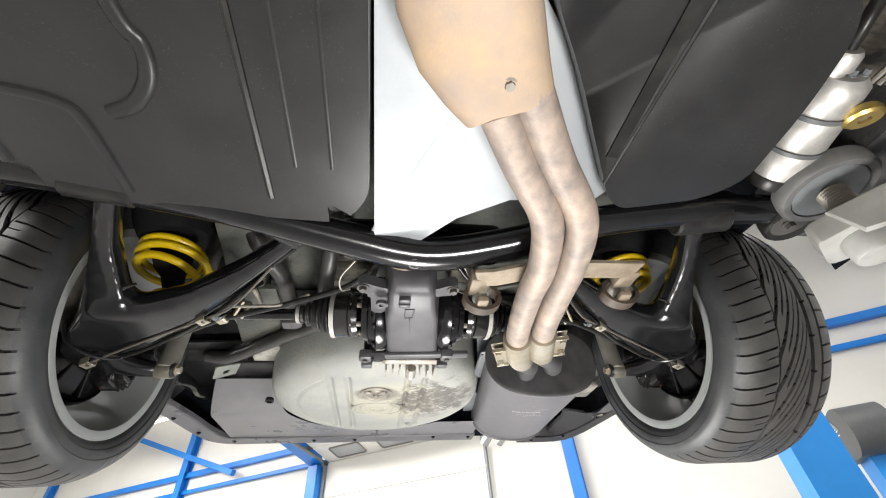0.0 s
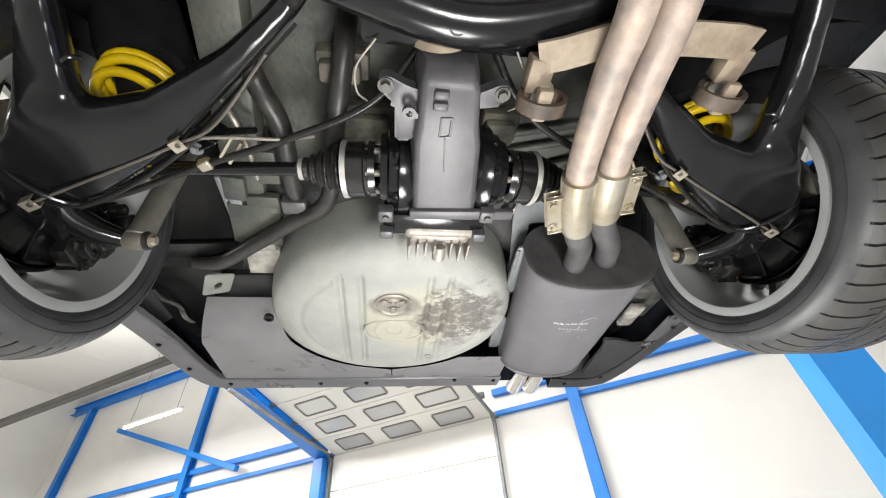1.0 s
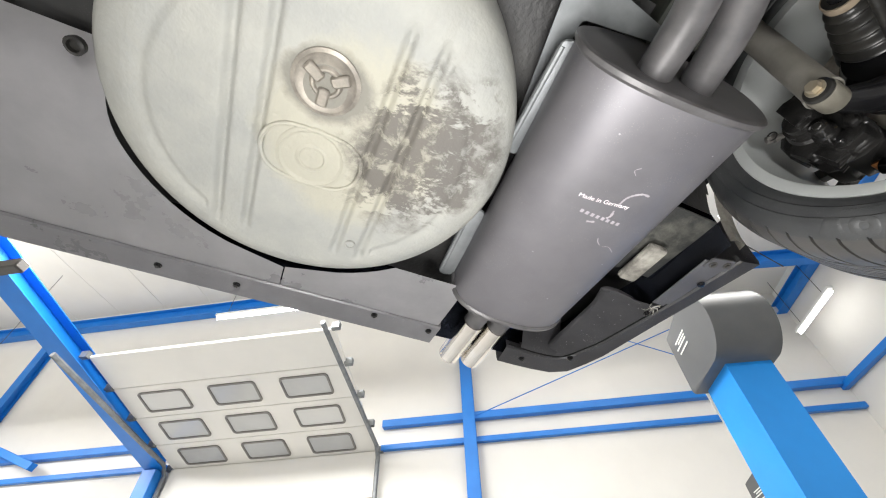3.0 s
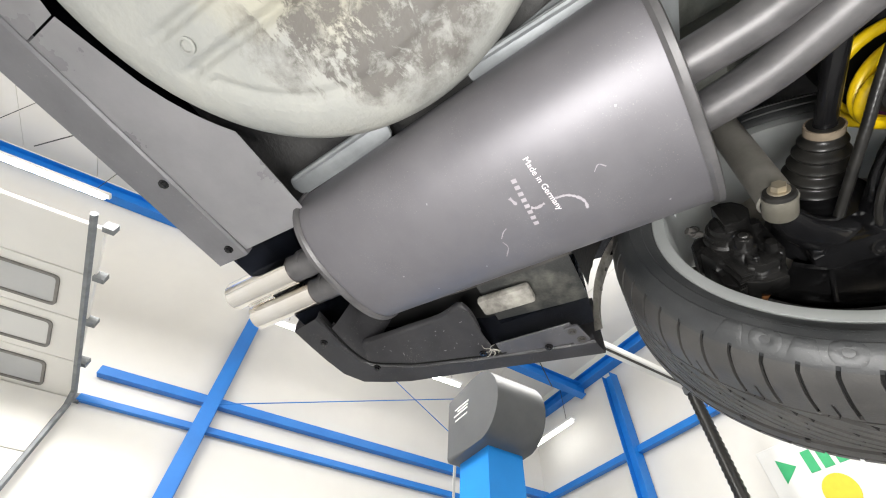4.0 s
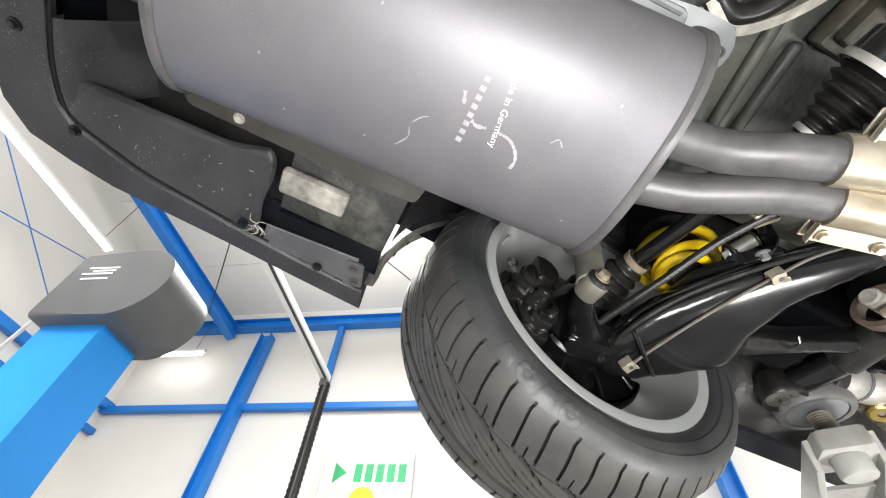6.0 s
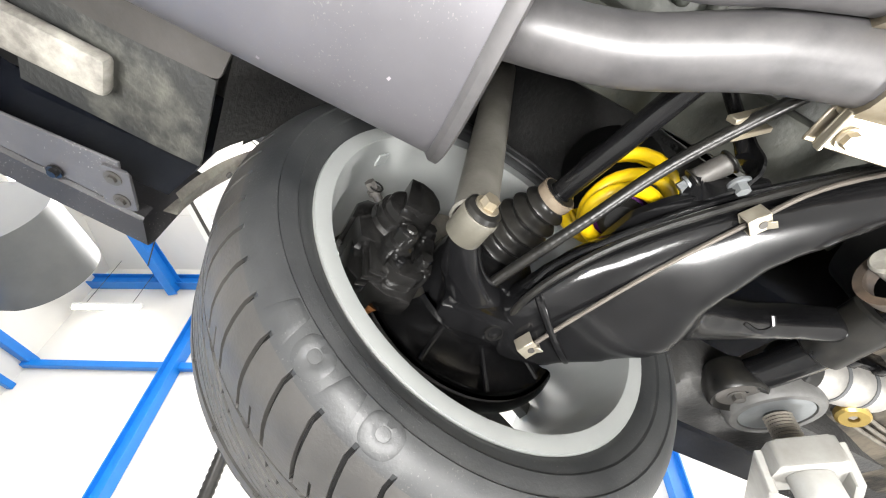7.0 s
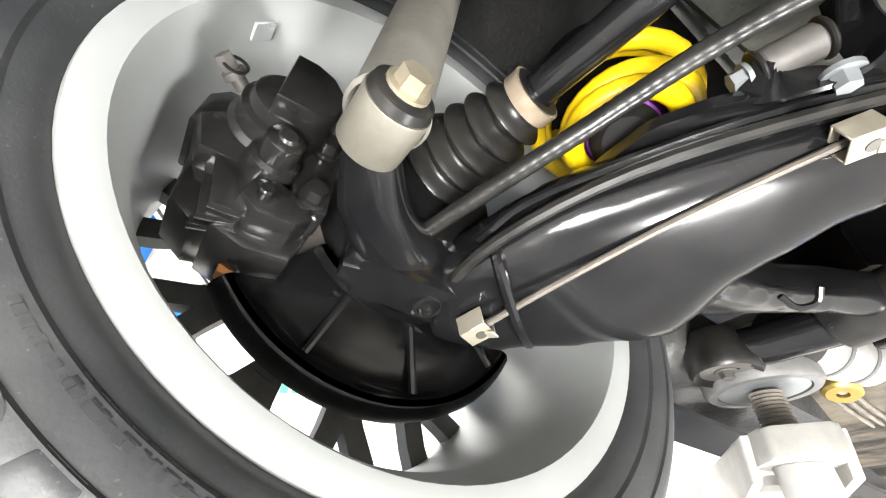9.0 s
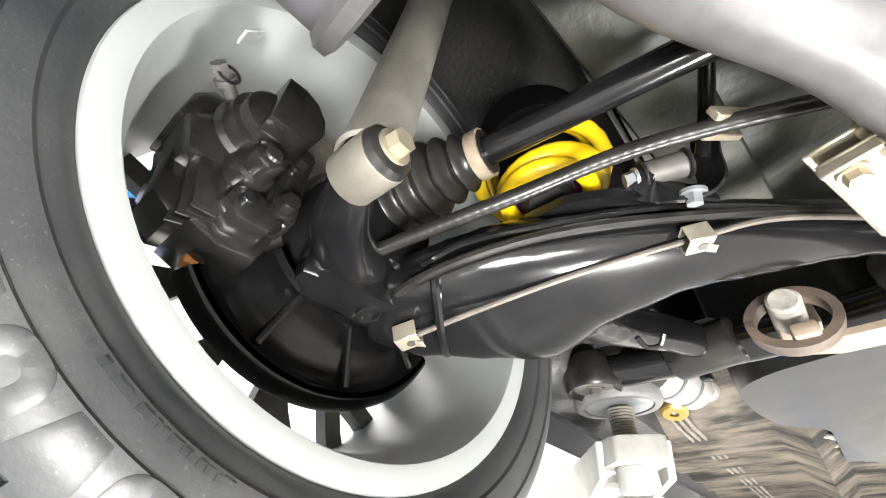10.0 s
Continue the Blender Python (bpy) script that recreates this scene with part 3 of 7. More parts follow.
# body shell: outer skin in cross sections from tail to nose
def shell():
    bm = B()
    rows = []
    ys = (2.08, 2.0, 1.7, 1.5, 0.72, 0.0, -0.7, -1.05, -1.85, -2.2, -2.28)
    for y in ys:
        half = 0.80 if -2.0 < y < 1.9 else 0.72
        top = {2.08: 2.42, 2.0: 2.48, -2.2: 2.30, -2.28: 2.2}.get(y, 2.50 if y > 0.9 else 2.46)
        lo = 1.87 if y > 1.45 else 1.80
        ring = [(-half, lo), (-half - 0.02, lo + 0.2), (-half, top - 0.12), (-half + 0.08, top), (half - 0.08, top), (half, top - 0.12), (half + 0.02, lo + 0.2), (half, lo)]
        rows.append([bm.verts.new((x, y, z)) for x, z in ring])
    for i, (a, b) in enumerate(zip(rows, rows[1:])):
        for k in range(7):
            if k in (0, 1, 5, 6) and ys[i] in (1.5, -1.05):  # wheel openings
                if k in (0, 6):
                    continue
            bm.faces.new((a[k], a[k + 1], b[k + 1], b[k]))
    bm.faces.new(rows[0])
    bm.faces.new(rows[-1][::-1])
    bmesh.ops.solidify(bm, geom=bm.faces[:], thickness=0.012)
    return bm


part("body_shell", shell(), BODY_PAINT, car)
bm = B()
cab = [[bm.verts.new(q) for q in ((-w, y0, z), (w, y0, z), (w, y1, z), (-w, y1, z))] for w, y0, y1, z in ((0.70, 1.25, -1.0, 2.47), (0.56, 0.75, -0.35, 2.86), (0.5, 0.65, -0.25, 2.88))]
for a, b in zip(cab, cab[1:]):
    for k in range(4):
        bm.faces.new((a[k], a[(k + 1) % 4], b[(k + 1) % 4], b[k]))
bm.faces.new(cab[-1])
part("cabin", bm, GLASS, car, "dark glazed cabin")
part("roof", prism(B(), rounded([(-0.54, -0.3), (0.54, -0.3), (0.54, 0.7), (-0.54, 0.7)], 0.1), 2.86, 2.90, 0.012), BODY_PAINT, car)

# floor and boot underside
part("boot_floor", prism(B(), [(-0.44, 1.22), (0.44, 1.22), (0.46, 1.46), (0.74, 1.50), (0.74, 2.02), (-0.74, 2.02), (-0.74, 1.50), (-0.46, 1.46)], 2.02, 2.05), DARK_SEAL, car)
part("rear_seat_floor", prism(B(), [(-0.46, 0.55), (0.46, 0.55), (0.46, 1.3), (-0.46, 1.3)], 2.06, 2.09), UNDERBODY, car)


def floor_pan():
    bm = B()
    nx, ny = 28, 110
    g = []
    for j in range(ny + 1):
        y = -2.1 + 2.66 * j / ny
        row = []
        for i in range(nx + 1):
            x = -0.74 + 1.48 * i / nx
            z = 1.86
            k = min(1, max(0, (y - 0.12) / 0.2))
            z += 0.09 * k * k * (3 - 2 * k)
            z += 0.16 * math.exp(-(x / 0.13) ** 4)
            z -= 0.035 * max(0, 1 - abs(abs(x) - 0.42) / 0.05)
            z += 0.006 * math.sin(x * 60) * (0.2 < abs(x) < 0.36)
            z += 0.007 * math.sin(y * 42 + 3 * x) * (y < 0.2)
            row.append(bm.verts.new((x, y, z)))
        g.append(row)
    for a, b in zip(g, g[1:]):
        for k in range(nx):
            bm.faces.new((a[k], a[k + 1], b[k + 1], b[k]))
    bmesh.ops.solidify(bm, geom=bm.faces[:], thickness=-0.01)
    return bm


bm = prism(B(), rounded([(0.27, 0.04), (0.43, 0.04), (0.44, 0.13), (0.30, 0.16)], 0.015), 1.845, 1.85, 0.002, 1)
for x, y in ((0.31, 0.10), (0.37, 0.09), (0.415, 0.085)):
    lathe(bm, [(0, 0.008), (0.004, 0.012), (0.006, 0.010), (0.002, 0.006)], along((x, y, 1.845), (x, y, 1.8)), 14)
part("floor_bracket", bm, PALE_DIRT, car, "pale dirty floor bracket with holes")
part("floor_pan", floor_pan(), FLOORPAN, car, "dusty brown floor pan with pressed ribs")
for s in (-1, 1):
    part("sill", side_x(prism(B(), rounded([(0.68, -1.2), (0.80, -1.2), (0.80, 0.70), (0.68, 0.70)], 0.03), 1.868, 1.96, 0.015), s), DARK_SEAL, car)
    # chassis rail
    bm = B()
    m = along((0.375, 0.72, 2.02), (0.468, 1.60, 2.02))
    box(bm, (0.44, 0, 0), (0.88, 0.085, 0.07), m, 0.012)
    box(bm, (0.62, 0.015, -0.03), (0.14, 0.12, 0.035), m, 0.006)
    box(bm, (0.50, -0.02, -0.036), (0.07, 0.05, 0.03), m, 0.006)
    part("chassis_rail", side_x(bm, s), UNDERBODY, car)
    # wheel house: half barrel over the wheel
    bm = B()
    rings = []
    for x in (0.45, 0.49, 0.80):
        r = 0.37 if x > 0.48 else 0.34
        rings.append([bm.verts.new((x, AX_Y + r * math.cos(a), AX_Z + 0.06 + r * math.sin(a))) for a in [radians(15 + 150 * k / 24) for k in range(25)]])
    for a, b in zip(rings, rings[1:]):
        for k in range(24):
            bm.faces.new((a[k], a[k + 1], b[k + 1], b[k]))
    bm.faces.new(rings[0])
    bmesh.ops.solidify(bm, geom=bm.faces[:], thickness=0.006)
    part("wheel_house", side_x(bm, s), DARK_SEAL, car)

# spare wheel well
WX, WY = -0.075, 1.612


def well():
    bm = B()
    n = 420
    prof = [(2.04, 0.355), (1.95, 0.352), (1.915, 0.348), (1.89, 0.341), (1.87, 0.327), (1.858, 0.305)]
    prof += [(1.851 - 0.004 * k / 79, 0.285 - 0.0034 * k) for k in range(80)]
    rings = []
    for z, r in prof:
        ring = []
        for k in range(n):
            a = 2 * math.pi * k / n
            x, y = r * math.cos(a), r * math.sin(a)
            zz = z
            if r < 0.29:
                for rx in (-0.115, 0.115):  # two pairs of pressed ribs
                    zz += 0.010 * (0.5 + 0.5 * math.cos(math.pi * min(1, abs(abs(x - rx) - 0.026) / 0.013))) * min(1, max(0, (0.25 - abs(y)) / 0.03))
                zz += 0.005 * max(0, 1 - abs(r - 0.262) / 0.012) * (abs(x) > 0.16)
            ring.append(bm.verts.new((WX + x, WY + y, zz)))
        rings.append(ring)
    for a, b in zip(rings, rings[1:]):
        for k in range(n):
            bm.faces.new((a[k], a[(k + 1) % n], b[(k + 1) % n], b[k]))
    bm.faces.new(rings[-1])
    return bm


WELL = mat("scuffed_pale_underseal", (0.235, 0.24, 0.228), (0.295, 0.295, 0.27), 0.68, 0, 7, 120, 0.55, 0.003)


def scuffs(m):
    """A scraped, dirty patch with pale scratches on one side of the pan."""
    nt = m.node_tree
    n, ln = nt.nodes, nt.links
    p = n["Principled BSDF"]
    base = p.inputs["Base Color"].links[0].from_socket
    tc = n.new("ShaderNodeTexCoord")

    def spot(c, r):
        mp = n.new("ShaderNodeMapping")
        mp.inputs["Location"].default_value = [-a / b for a, b in zip(c, r)]
        mp.inputs["Scale"].default_value = [1 / b for b in r]
        ln.new(tc.outputs["Object"], mp.inputs["Vector"])
        ln2 = n.new("ShaderNodeVectorMath")
        ln2.operation = "LENGTH"
        ln.new(mp.outputs[0], ln2.inputs[0])
        return ln2.outputs["Value"]

    def noise_tex(scale, detail, stretch=(1, 1, 1), turn=0):
        mp = n.new("ShaderNodeMapping")
        mp.inputs["Scale"].default_value = stretch
        mp.inputs["Rotation"].default_value = (0, 0, turn)
        ln.new(tc.outputs["Object"], mp.inputs["Vector"])
        t = n.new("ShaderNodeTexNoise")
        t.inputs["Scale"].default_value, t.inputs["Detail"].default_value, t.inputs["Roughness"].default_value = scale, detail, 0.7
        t.inputs["Distortion"].default_value = 0.35
        ln.new(mp.outputs[0], t.inputs["Vector"])
        return t.outputs["Fac"]

    def math_node(op, a, b, c=None):
        k = n.new("ShaderNodeMath")
        k.operation = op
        for i, v in enumerate((a, b, c)):
            if v is None:
                continue
            if isinstance(v, (int, float)):
                k.inputs[i].default_value = v
            else:
                ln.new(v, k.inputs[i])
        return k.outputs[0]

    def ranged(v, lo, hi, to_lo, to_hi):
        k = n.new("ShaderNodeMapRange")
        k.inputs["From Min"].default_value, k.inputs["From Max"].default_value = lo, hi
        k.inputs["To Min"].default_value, k.inputs["To Max"].default_value = to_lo, to_hi
        ln.new(v, k.inputs["Value"])
        return k.outputs[0]

    def over(fac, under, colour):
        k = n.new("ShaderNodeMix")
        k.data_type = "RGBA"
        ln.new(fac, k.inputs[0])
        ln.new(under, k.inputs[6])
        k.inputs[7].default_value = (*colour, 1)
        return k.outputs[2]

    edge = noise_tex(9, 8)
    yellow = ranged(math_node("ADD", spot((-0.02, 1.58, 1.85), (0.15, 0.17, 0.2)), math_node("MULTIPLY", edge, 0.9)), 1.25, 1.55, 0.55, 0.0)
    col = over(yellow, base, (0.34, 0.32, 0.24))
    d = math_node("ADD", spot((0.105, 1.565, 1.85), (0.145, 0.185, 0.2)), math_node("MULTIPLY", edge, 1.1))
    dirt = ranged(d, 1.24, 1.50, 0.9, 0.0)
    grain = ranged(noise_tex(34, 6), 0.38, 0.5, 0.35, 1.0)
    scratch = math_node("MULTIPLY", ranged(noise_tex(8, 6, (0.7, 1.4, 1), 0.7), 0.53, 0.57, 1.0, 0.0), grain)
    col = over(math_node("MULTIPLY", dirt, scratch), col, (0.085, 0.077, 0.069))
    d2 = math_node("ADD", spot((-0.075, 1.50, 1.85), (0.075, 0.06, 0.2)), math_node("MULTIPLY", edge, 0.8))
    col = over(ranged(d2, 1.2, 1.45, 0.7, 0.0), col, (0.10, 0.095, 0.085))
    streak = ranged(noise_tex(5, 8, (1.6, 0.5, 1)), 0.54, 0.70, 0.0, 0.4)
    col = over(streak, col, (0.22, 0.215, 0.19))
    ln.new(col, p.inputs["Base Color"])


scuffs(WELL)
well_ob = part("spare_wheel_well", well(), WELL, car, "pale grey sealed spare wheel well with scraped dirt")
for cx, cy, r in ((-0.081, 1.497, 0.052), (-0.074, 1.636, 0.06)):
    m = along((cx, cy, 1.852), (cx, cy, 1.80))
    prof = [(0, r), (0.006, r), (0.008, r - 0.006), (0.004, r - 0.012), (0.003, r * 0.5), (0.007, r * 0.42), (0.007, r * 0.36), (0.003, r * 0.3), (0.003, 0)]
    part("pressing", lathe(B(), prof, m, 36), WELL if cy > 1.55 else DIRTY_STEEL, well_ob)
for a in (90, 210, 330):
    m = Matrix.Translation((-0.081, 1.497, 1.846)) @ Matrix.Rotation(radians(a), 4, "Z")
    part("pressing", box(B(), (0.023, 0, 0), (0.03, 0.018, 0.008), m, 0.003, 1), DIRTY_STEEL, well_ob)
bm = tube(B(), [(-0.074 + 0.085 * math.copysign(abs(math.cos(a)) ** 0.6, math.cos(a)), 1.636 + 0.055 * math.sin(a), 1.848) for a in [2 * math.pi * k / 40 for k in range(41)]], 0.0045, 8)
part("pressing", bm, WELL, well_ob)
bm = lathe(B(), [(0, 0.011), (0.005, 0.011), (0.006, 0.008), (0.003, 0.007), (0.003, 0)], along((0.041, 1.812, 1.851), (0.041, 1.812, 1.8)), 16)
part("plug", bm, WELL, well_ob)

# valance: tray along the tail with a folded rim
def rim_strip(path, w_in, z, name, label=""):
    bm = B()
    path = [Vector((*p, 0)) for p in path]
    rows = []
    for i, q in enumerate(path):
        d = (path[min(i + 1, len(path) - 1)] - path[max(i - 1, 0)]).normalized()
        nrm = Vector((-d.y, d.x, 0))
        rows.append([bm.verts.new(q + nrm * o + Vector((0, 0, zz))) for o, zz in ((0, z + 0.16), (0, z + 0.012), (0.004, z), (w_in - 0.004, z), (w_in, z + 0.004), (w_in, z + 0.02))])
    for a, b in zip(rows, rows[1:]):
        for k in range(5):
            bm.faces.new((a[k], a[k + 1], b[k + 1], b[k]))
    bmesh.ops.solidify(bm, geom=bm.faces[:], thickness=-0.004)
    return part(name, bm, LIT_VALANCE, car, label)


LEFT = [(-0.872, 1.50), (-0.825, 1.60), (-0.792, 1.75), (-0.772, 1.90), (-0.752, 2.0), (-0.722, 2.062), (-0.665, 2.094), (-0.55, 2.10), (-0.2, 2.106), (0.1, 2.108), (0.345, 2.112)]
rim_strip([(q.x, q.y) for q in spline([(x, y, 0) for x, y in LEFT], 4)][::-1], 0.08, 1.862, "rear_valance", "dark grey plastic tail valance with screws")
OUTER = [(0.545, 2.085), (0.60, 2.087), (0.655, 2.087), (0.72, 2.082), (0.767, 2.055), (0.79, 2.0), (0.808, 1.943), (0.834, 1.757), (0.855, 1.62), (0.872, 1.50)]
INNER = [(0.53, 2.005), (0.585, 2.01), (0.636, 2.013), (0.69, 2.008), (0.718, 1.989), (0.745, 1.93), (0.763, 1.88), (0.79, 1.74), (0.808, 1.63), (0.822, 1.51)]
bm = B()
rows = []
for (xo, yo), (xi, yi) in zip(OUTER, INNER):
    o, i = Vector((xo, yo, 1.838)), Vector((xi, yi, 1.838))
    d = (i - o).normalized()
    rows.append([bm.verts.new(q) for q in (o + Vector((0, 0, 0.16)), o + Vector((0, 0, 0.012)), o + d * 0.005, i - d * 0.004, i + Vector((0, 0, 0.004)), i + Vector((0, 0, 0.022)))])
for a, b in zip(rows, rows[1:]):
    for k in range(5):
        bm.faces.new((a[k], a[k + 1], b[k + 1], b[k]))
bmesh.ops.solidify(bm, geom=bm.faces[:], thickness=-0.004)
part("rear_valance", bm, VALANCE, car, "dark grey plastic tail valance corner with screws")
rng_dust = random.Random(11)
# smooth sheet beside the well: flat towards the tail, rolled upwards at its front edge
bm = B()
rows = []
for k in range(25):
    y = 1.622 + (2.03 - 1.622) * k / 24
    d = max(0.0, 1.755 - y)
    z = 1.868 + 0.15 - math.sqrt(0.15 ** 2 - d * d)
    right = WX - math.sqrt(max(0.0, 0.339 ** 2 - (y - WY) ** 2))
    left = -0.648 + 0.03 * min(1.0, d / 0.13)
    rows.append([bm.verts.new((left + (right - left) * i / 8, y, z)) for i in range(9)])
for a, b in zip(rows, rows[1:]):
    for i in range(8):
        bm.faces.new((a[i], a[i + 1], b[i + 1], b[i]))
bmesh.ops.solidify(bm, geom=bm.faces[:], thickness=-0.003)
part("tail_panel", bm, GREY_PANEL, car, "smooth grey panel rolled up beside the well")
rows = []
bm = B()
for k in range(13):
    y = 1.862 + (2.03 - 1.862) * k / 12
    left = WX + 0.003 + math.sqrt(max(0.0, 0.339 ** 2 - (y - WY) ** 2))
    rows.append([bm.verts.new((left + (0.338 - left) * i / 8, y, 1.868)) for i in range(9)])
for a, b in zip(rows, rows[1:]):
    for i in range(8):
        bm.faces.new((a[i], a[i + 1], b[i + 1], b[i]))
bmesh.ops.solidify(bm, geom=bm.faces[:], thickness=-0.003)
part("tail_panel", bm, GREY_PANEL, car)
# moulded pocket in the tail corner: a shelf with a rolled crest, an upright wall at its tail end
groove = spline([(0.534, 1.998, 1.842), (0.585, 2.003, 1.842), (0.634, 2.006, 1.842), (0.686, 2.001, 1.842), (0.713, 1.984, 1.842), (0.739, 1.928, 1.842), (0.757, 1.878, 1.842), (0.784, 1.74, 1.842), (0.792, 1.69, 1.842)], 4)


def skin(rows, name, label, smooth=50):
    bm = B()
    rows = [[bm.verts.new(q) for q in row] for row in rows]
    for a, b in zip(rows, rows[1:]):
        for k in range(len(a) - 1):
            bm.faces.new((a[k], a[k + 1], b[k + 1], b[k]))
    bmesh.ops.solidify(bm, geom=bm.faces[:], thickness=0.003)
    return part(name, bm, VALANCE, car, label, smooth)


rise = [(0.0, 0.02), (0.0, 0.0), (-0.004, 0.002), (-0.010, 0.009), (-0.026, 0.045), (-0.045, 0.09), (-0.062, 0.13)]
skin([[g + Vector((0, dy, dz)) for dy, dz in rise] for g in groove[3:14]], "tail_pocket", "upright plastic wall of the tail pocket")
crest = spline([(0.664, 2.004, 1.858), (0.662, 1.93, 1.860), (0.660, 1.86, 1.860), (0.657, 1.79, 1.860), (0.645, 1.745, 1.860), (0.640, 1.728, 1.858), (0.652, 1.716, 1.855), (0.680, 1.712, 1.851), (0.720, 1.714, 1.845)], 8)
foot_line = spline([(0.690, 2.000, 1.842), (0.713, 1.984, 1.842), (0.739, 1.928, 1.842), (0.757, 1.878, 1.842), (0.772, 1.80, 1.842), (0.779, 1.765, 1.842), (0.783, 1.742, 1.842), (0.786, 1.728, 1.842), (0.789, 1.712, 1.842)], 8)
rows = []
for g, e in zip(foot_line, crest):
    d = (e - g).normalized()
    row = [g + Vector((0, 0, 0.02)), g]
    row += [g.lerp(e, u) + Vector((0, 0, 0.004 * math.sin(math.pi * u))) for u in (0.08, 0.3, 0.55, 0.8, 0.93)]
    row += [e, e + d * 0.005 + Vector((0, 0, 0.004)), e + d * 0.006 + Vector((0, 0, 0.010))]
    rows.append(row)
skin(rows, "tail_pocket", "dusty moulded plastic shelf with a rolled crest")
# added black sheet, stands in for the shaded hollow behind the crest
part("pocket_shade_sheet", prism(B(), [(0.52, 1.70), (0.80, 1.70), (0.80, 2.02), (0.52, 2.02)], 1.962, 1.968), BLACK_PLASTIC, car)
# caught fibres and scratches on the shelf
for k in range(60):
    x, y = rng_dust.uniform(0.675, 0.80), rng_dust.uniform(1.56, 1.95)
    if x < 0.76 - 0.12 * (y - 1.74):
        z = 1.8395 + max(0.0, 0.018 * (0.79 - 0.13 * (y - 1.74) - x) / 0.12)
    else:
        continue
    if y < 1.725:
        continue
    a, n = rng_dust.uniform(0, 3.1), rng_dust.uniform(0.001, 0.0045)
    part("scratch", ribbon(B(), [(x, y, z), (x + n * math.cos(a), y + n * math.sin(a), z), (x + 1.5 * n * math.cos(a + 0.15), y + 1.5 * n * math.sin(a + 0.15), z)], 0.0008, 0.0006), FAINT, car)
for k in range(11):
    a, n = rng_dust.uniform(0, 6.28), rng_dust.uniform(0.008, 0.022)
    c = Vector((0.766 + rng_dust.uniform(-0.006, 0.006), 1.712 + rng_dust.uniform(-0.009, 0.009), 1.8372))
    part("fibre", tube(B(), spline([c, c + Vector((0.5 * n * math.cos(a), 0.6 * n * math.sin(a), -0.0008)), c + Vector((n * math.cos(a + 0.5), n * math.sin(a + 0.5), 0))], 3), 0.0006, 5), PALE_DIRT, car)
part("pocket_seam", tube(B(), [q + Vector((0, 0, -0.0005)) for q in groove], 0.0022, 8), GROOVE, car)
part("tail_pocket", prism(B(), [(0.797, 1.70), (0.818, 1.53), (0.752, 1.54), (0.757, 1.70)], 1.841, 1.845, 0.001, 1), VALANCE, car)
part("tail_pocket", prism(B(), [(0.67, 1.71), (0.80, 1.71), (0.81, 1.50), (0.67, 1.50)], 1.945, 1.951), SEAL_MID, car)
bm = B()
prism(bm, rounded([(0.76, 1.556), (0.758, 1.527), (0.812, 1.515), (0.818, 1.55)], 0.004), 1.837, 1.841, 0.001, 1)
part("end_bracket", bm, VALANCE, car)
for x, y in ((0.773, 1.542), (0.803, 1.532)):
    part("bolt", hexbolt(B(), (x, y, 1.837), (0, 0, -1), 0.0055, 0.004, 1.7), DARK_METAL, car)
part("body_bracket", box(B(), (0.715, 1.655, 1.918), (0.05, 0.12, 0.022), Matrix.Identity(4), 0.008), PALE_DIRT, car, "pale dirty body bracket behind the silencer")
bm = prism(B(), rounded([(0.595, 1.48), (0.655, 1.49), (0.660, 1.57), (0.662, 1.72), (0.66, 1.88), (0.595, 1.90)], 0.008), 1.925, 1.931, 0.001, 1)
shelf = part("body_bracket", bm, DARK_METAL, car)
part("bolt", hexbolt(B(), (0.645, 1.80, 1.925), (0, 0, -1), 0.007, 0.005, 1.3), PALE_DIRT, shelf)
# wheel arch edge: folded pale strip behind the tyre
for s in (-1, 1):
    bm = B()
    rows = []
    for k in range(21):
        a = radians(3 + 62 * k / 20)
        rows.append([bm.verts.new((x, AX_Y + (r) * math.cos(a), AX_Z + r * math.sin(a))) for x, r in ((0.848, 0.392), (0.843, 0.374), (0.815, 0.372), (0.805, 0.380))])
    for a, b in zip(rows, rows[1:]):
        for k in range(3):
            bm.faces.new((a[k], a[k + 1], b[k + 1], b[k]))
    bmesh.ops.solidify(bm, geom=bm.faces[:], thickness=0.003)
    lip = part("arch_lip", side_x(bm, s), PALE_DIRT, car, "pale folded wheel arch edge")
    for k in range(4):
        a = radians(18 + 9 * k)
        p = Vector((0.828, AX_Y + 0.372 * math.cos(a), AX_Z + 0.372 * math.sin(a)))
        part("rivet", side_x(cyl(B(), p, p - Vector((0, math.cos(a), math.sin(a))) * 0.003, 0.005, seg=10), s), DARK_METAL, lip)
    # rear liner of the wheel arch
    bm = B()
    rows = [[bm.verts.new((x, AX_Y + 0.385 * math.cos(a), AX_Z + 0.385 * math.sin(a))) for x in (0.49, 0.62, 0.785)] for a in [radians(14 + 40 * k / 8) for k in range(9)]]
    for a, b in zip(rows, rows[1:]):
        for k in range(2):
            bm.faces.new((a[k], a[k + 1], b[k + 1], b[k]))
    bmesh.ops.solidify(bm, geom=bm.faces[:], thickness=0.004)
    part("arch_liner", side_x(bm, s), DARK_SEAL, car)
bm = B()
ring_o = rounded([(-0.040, -0.055), (0.035, -0.05), (0.045, 0.05), (-0.025, 0.06)], 0.01, 3)
ring_i = [(0.005 + 0.010 * math.cos(a), 0.008 + 0.018 * math.sin(a)) for a in [2 * math.pi * (k + 10) / len(ring_o) for k in range(len(ring_o))]]
m = Matrix.Translation((-0.570, 1.553, 1.945)) @ Matrix.Rotation(radians(28), 4, "Z") @ Matrix.Rotation(radians(-25), 4, "Y")
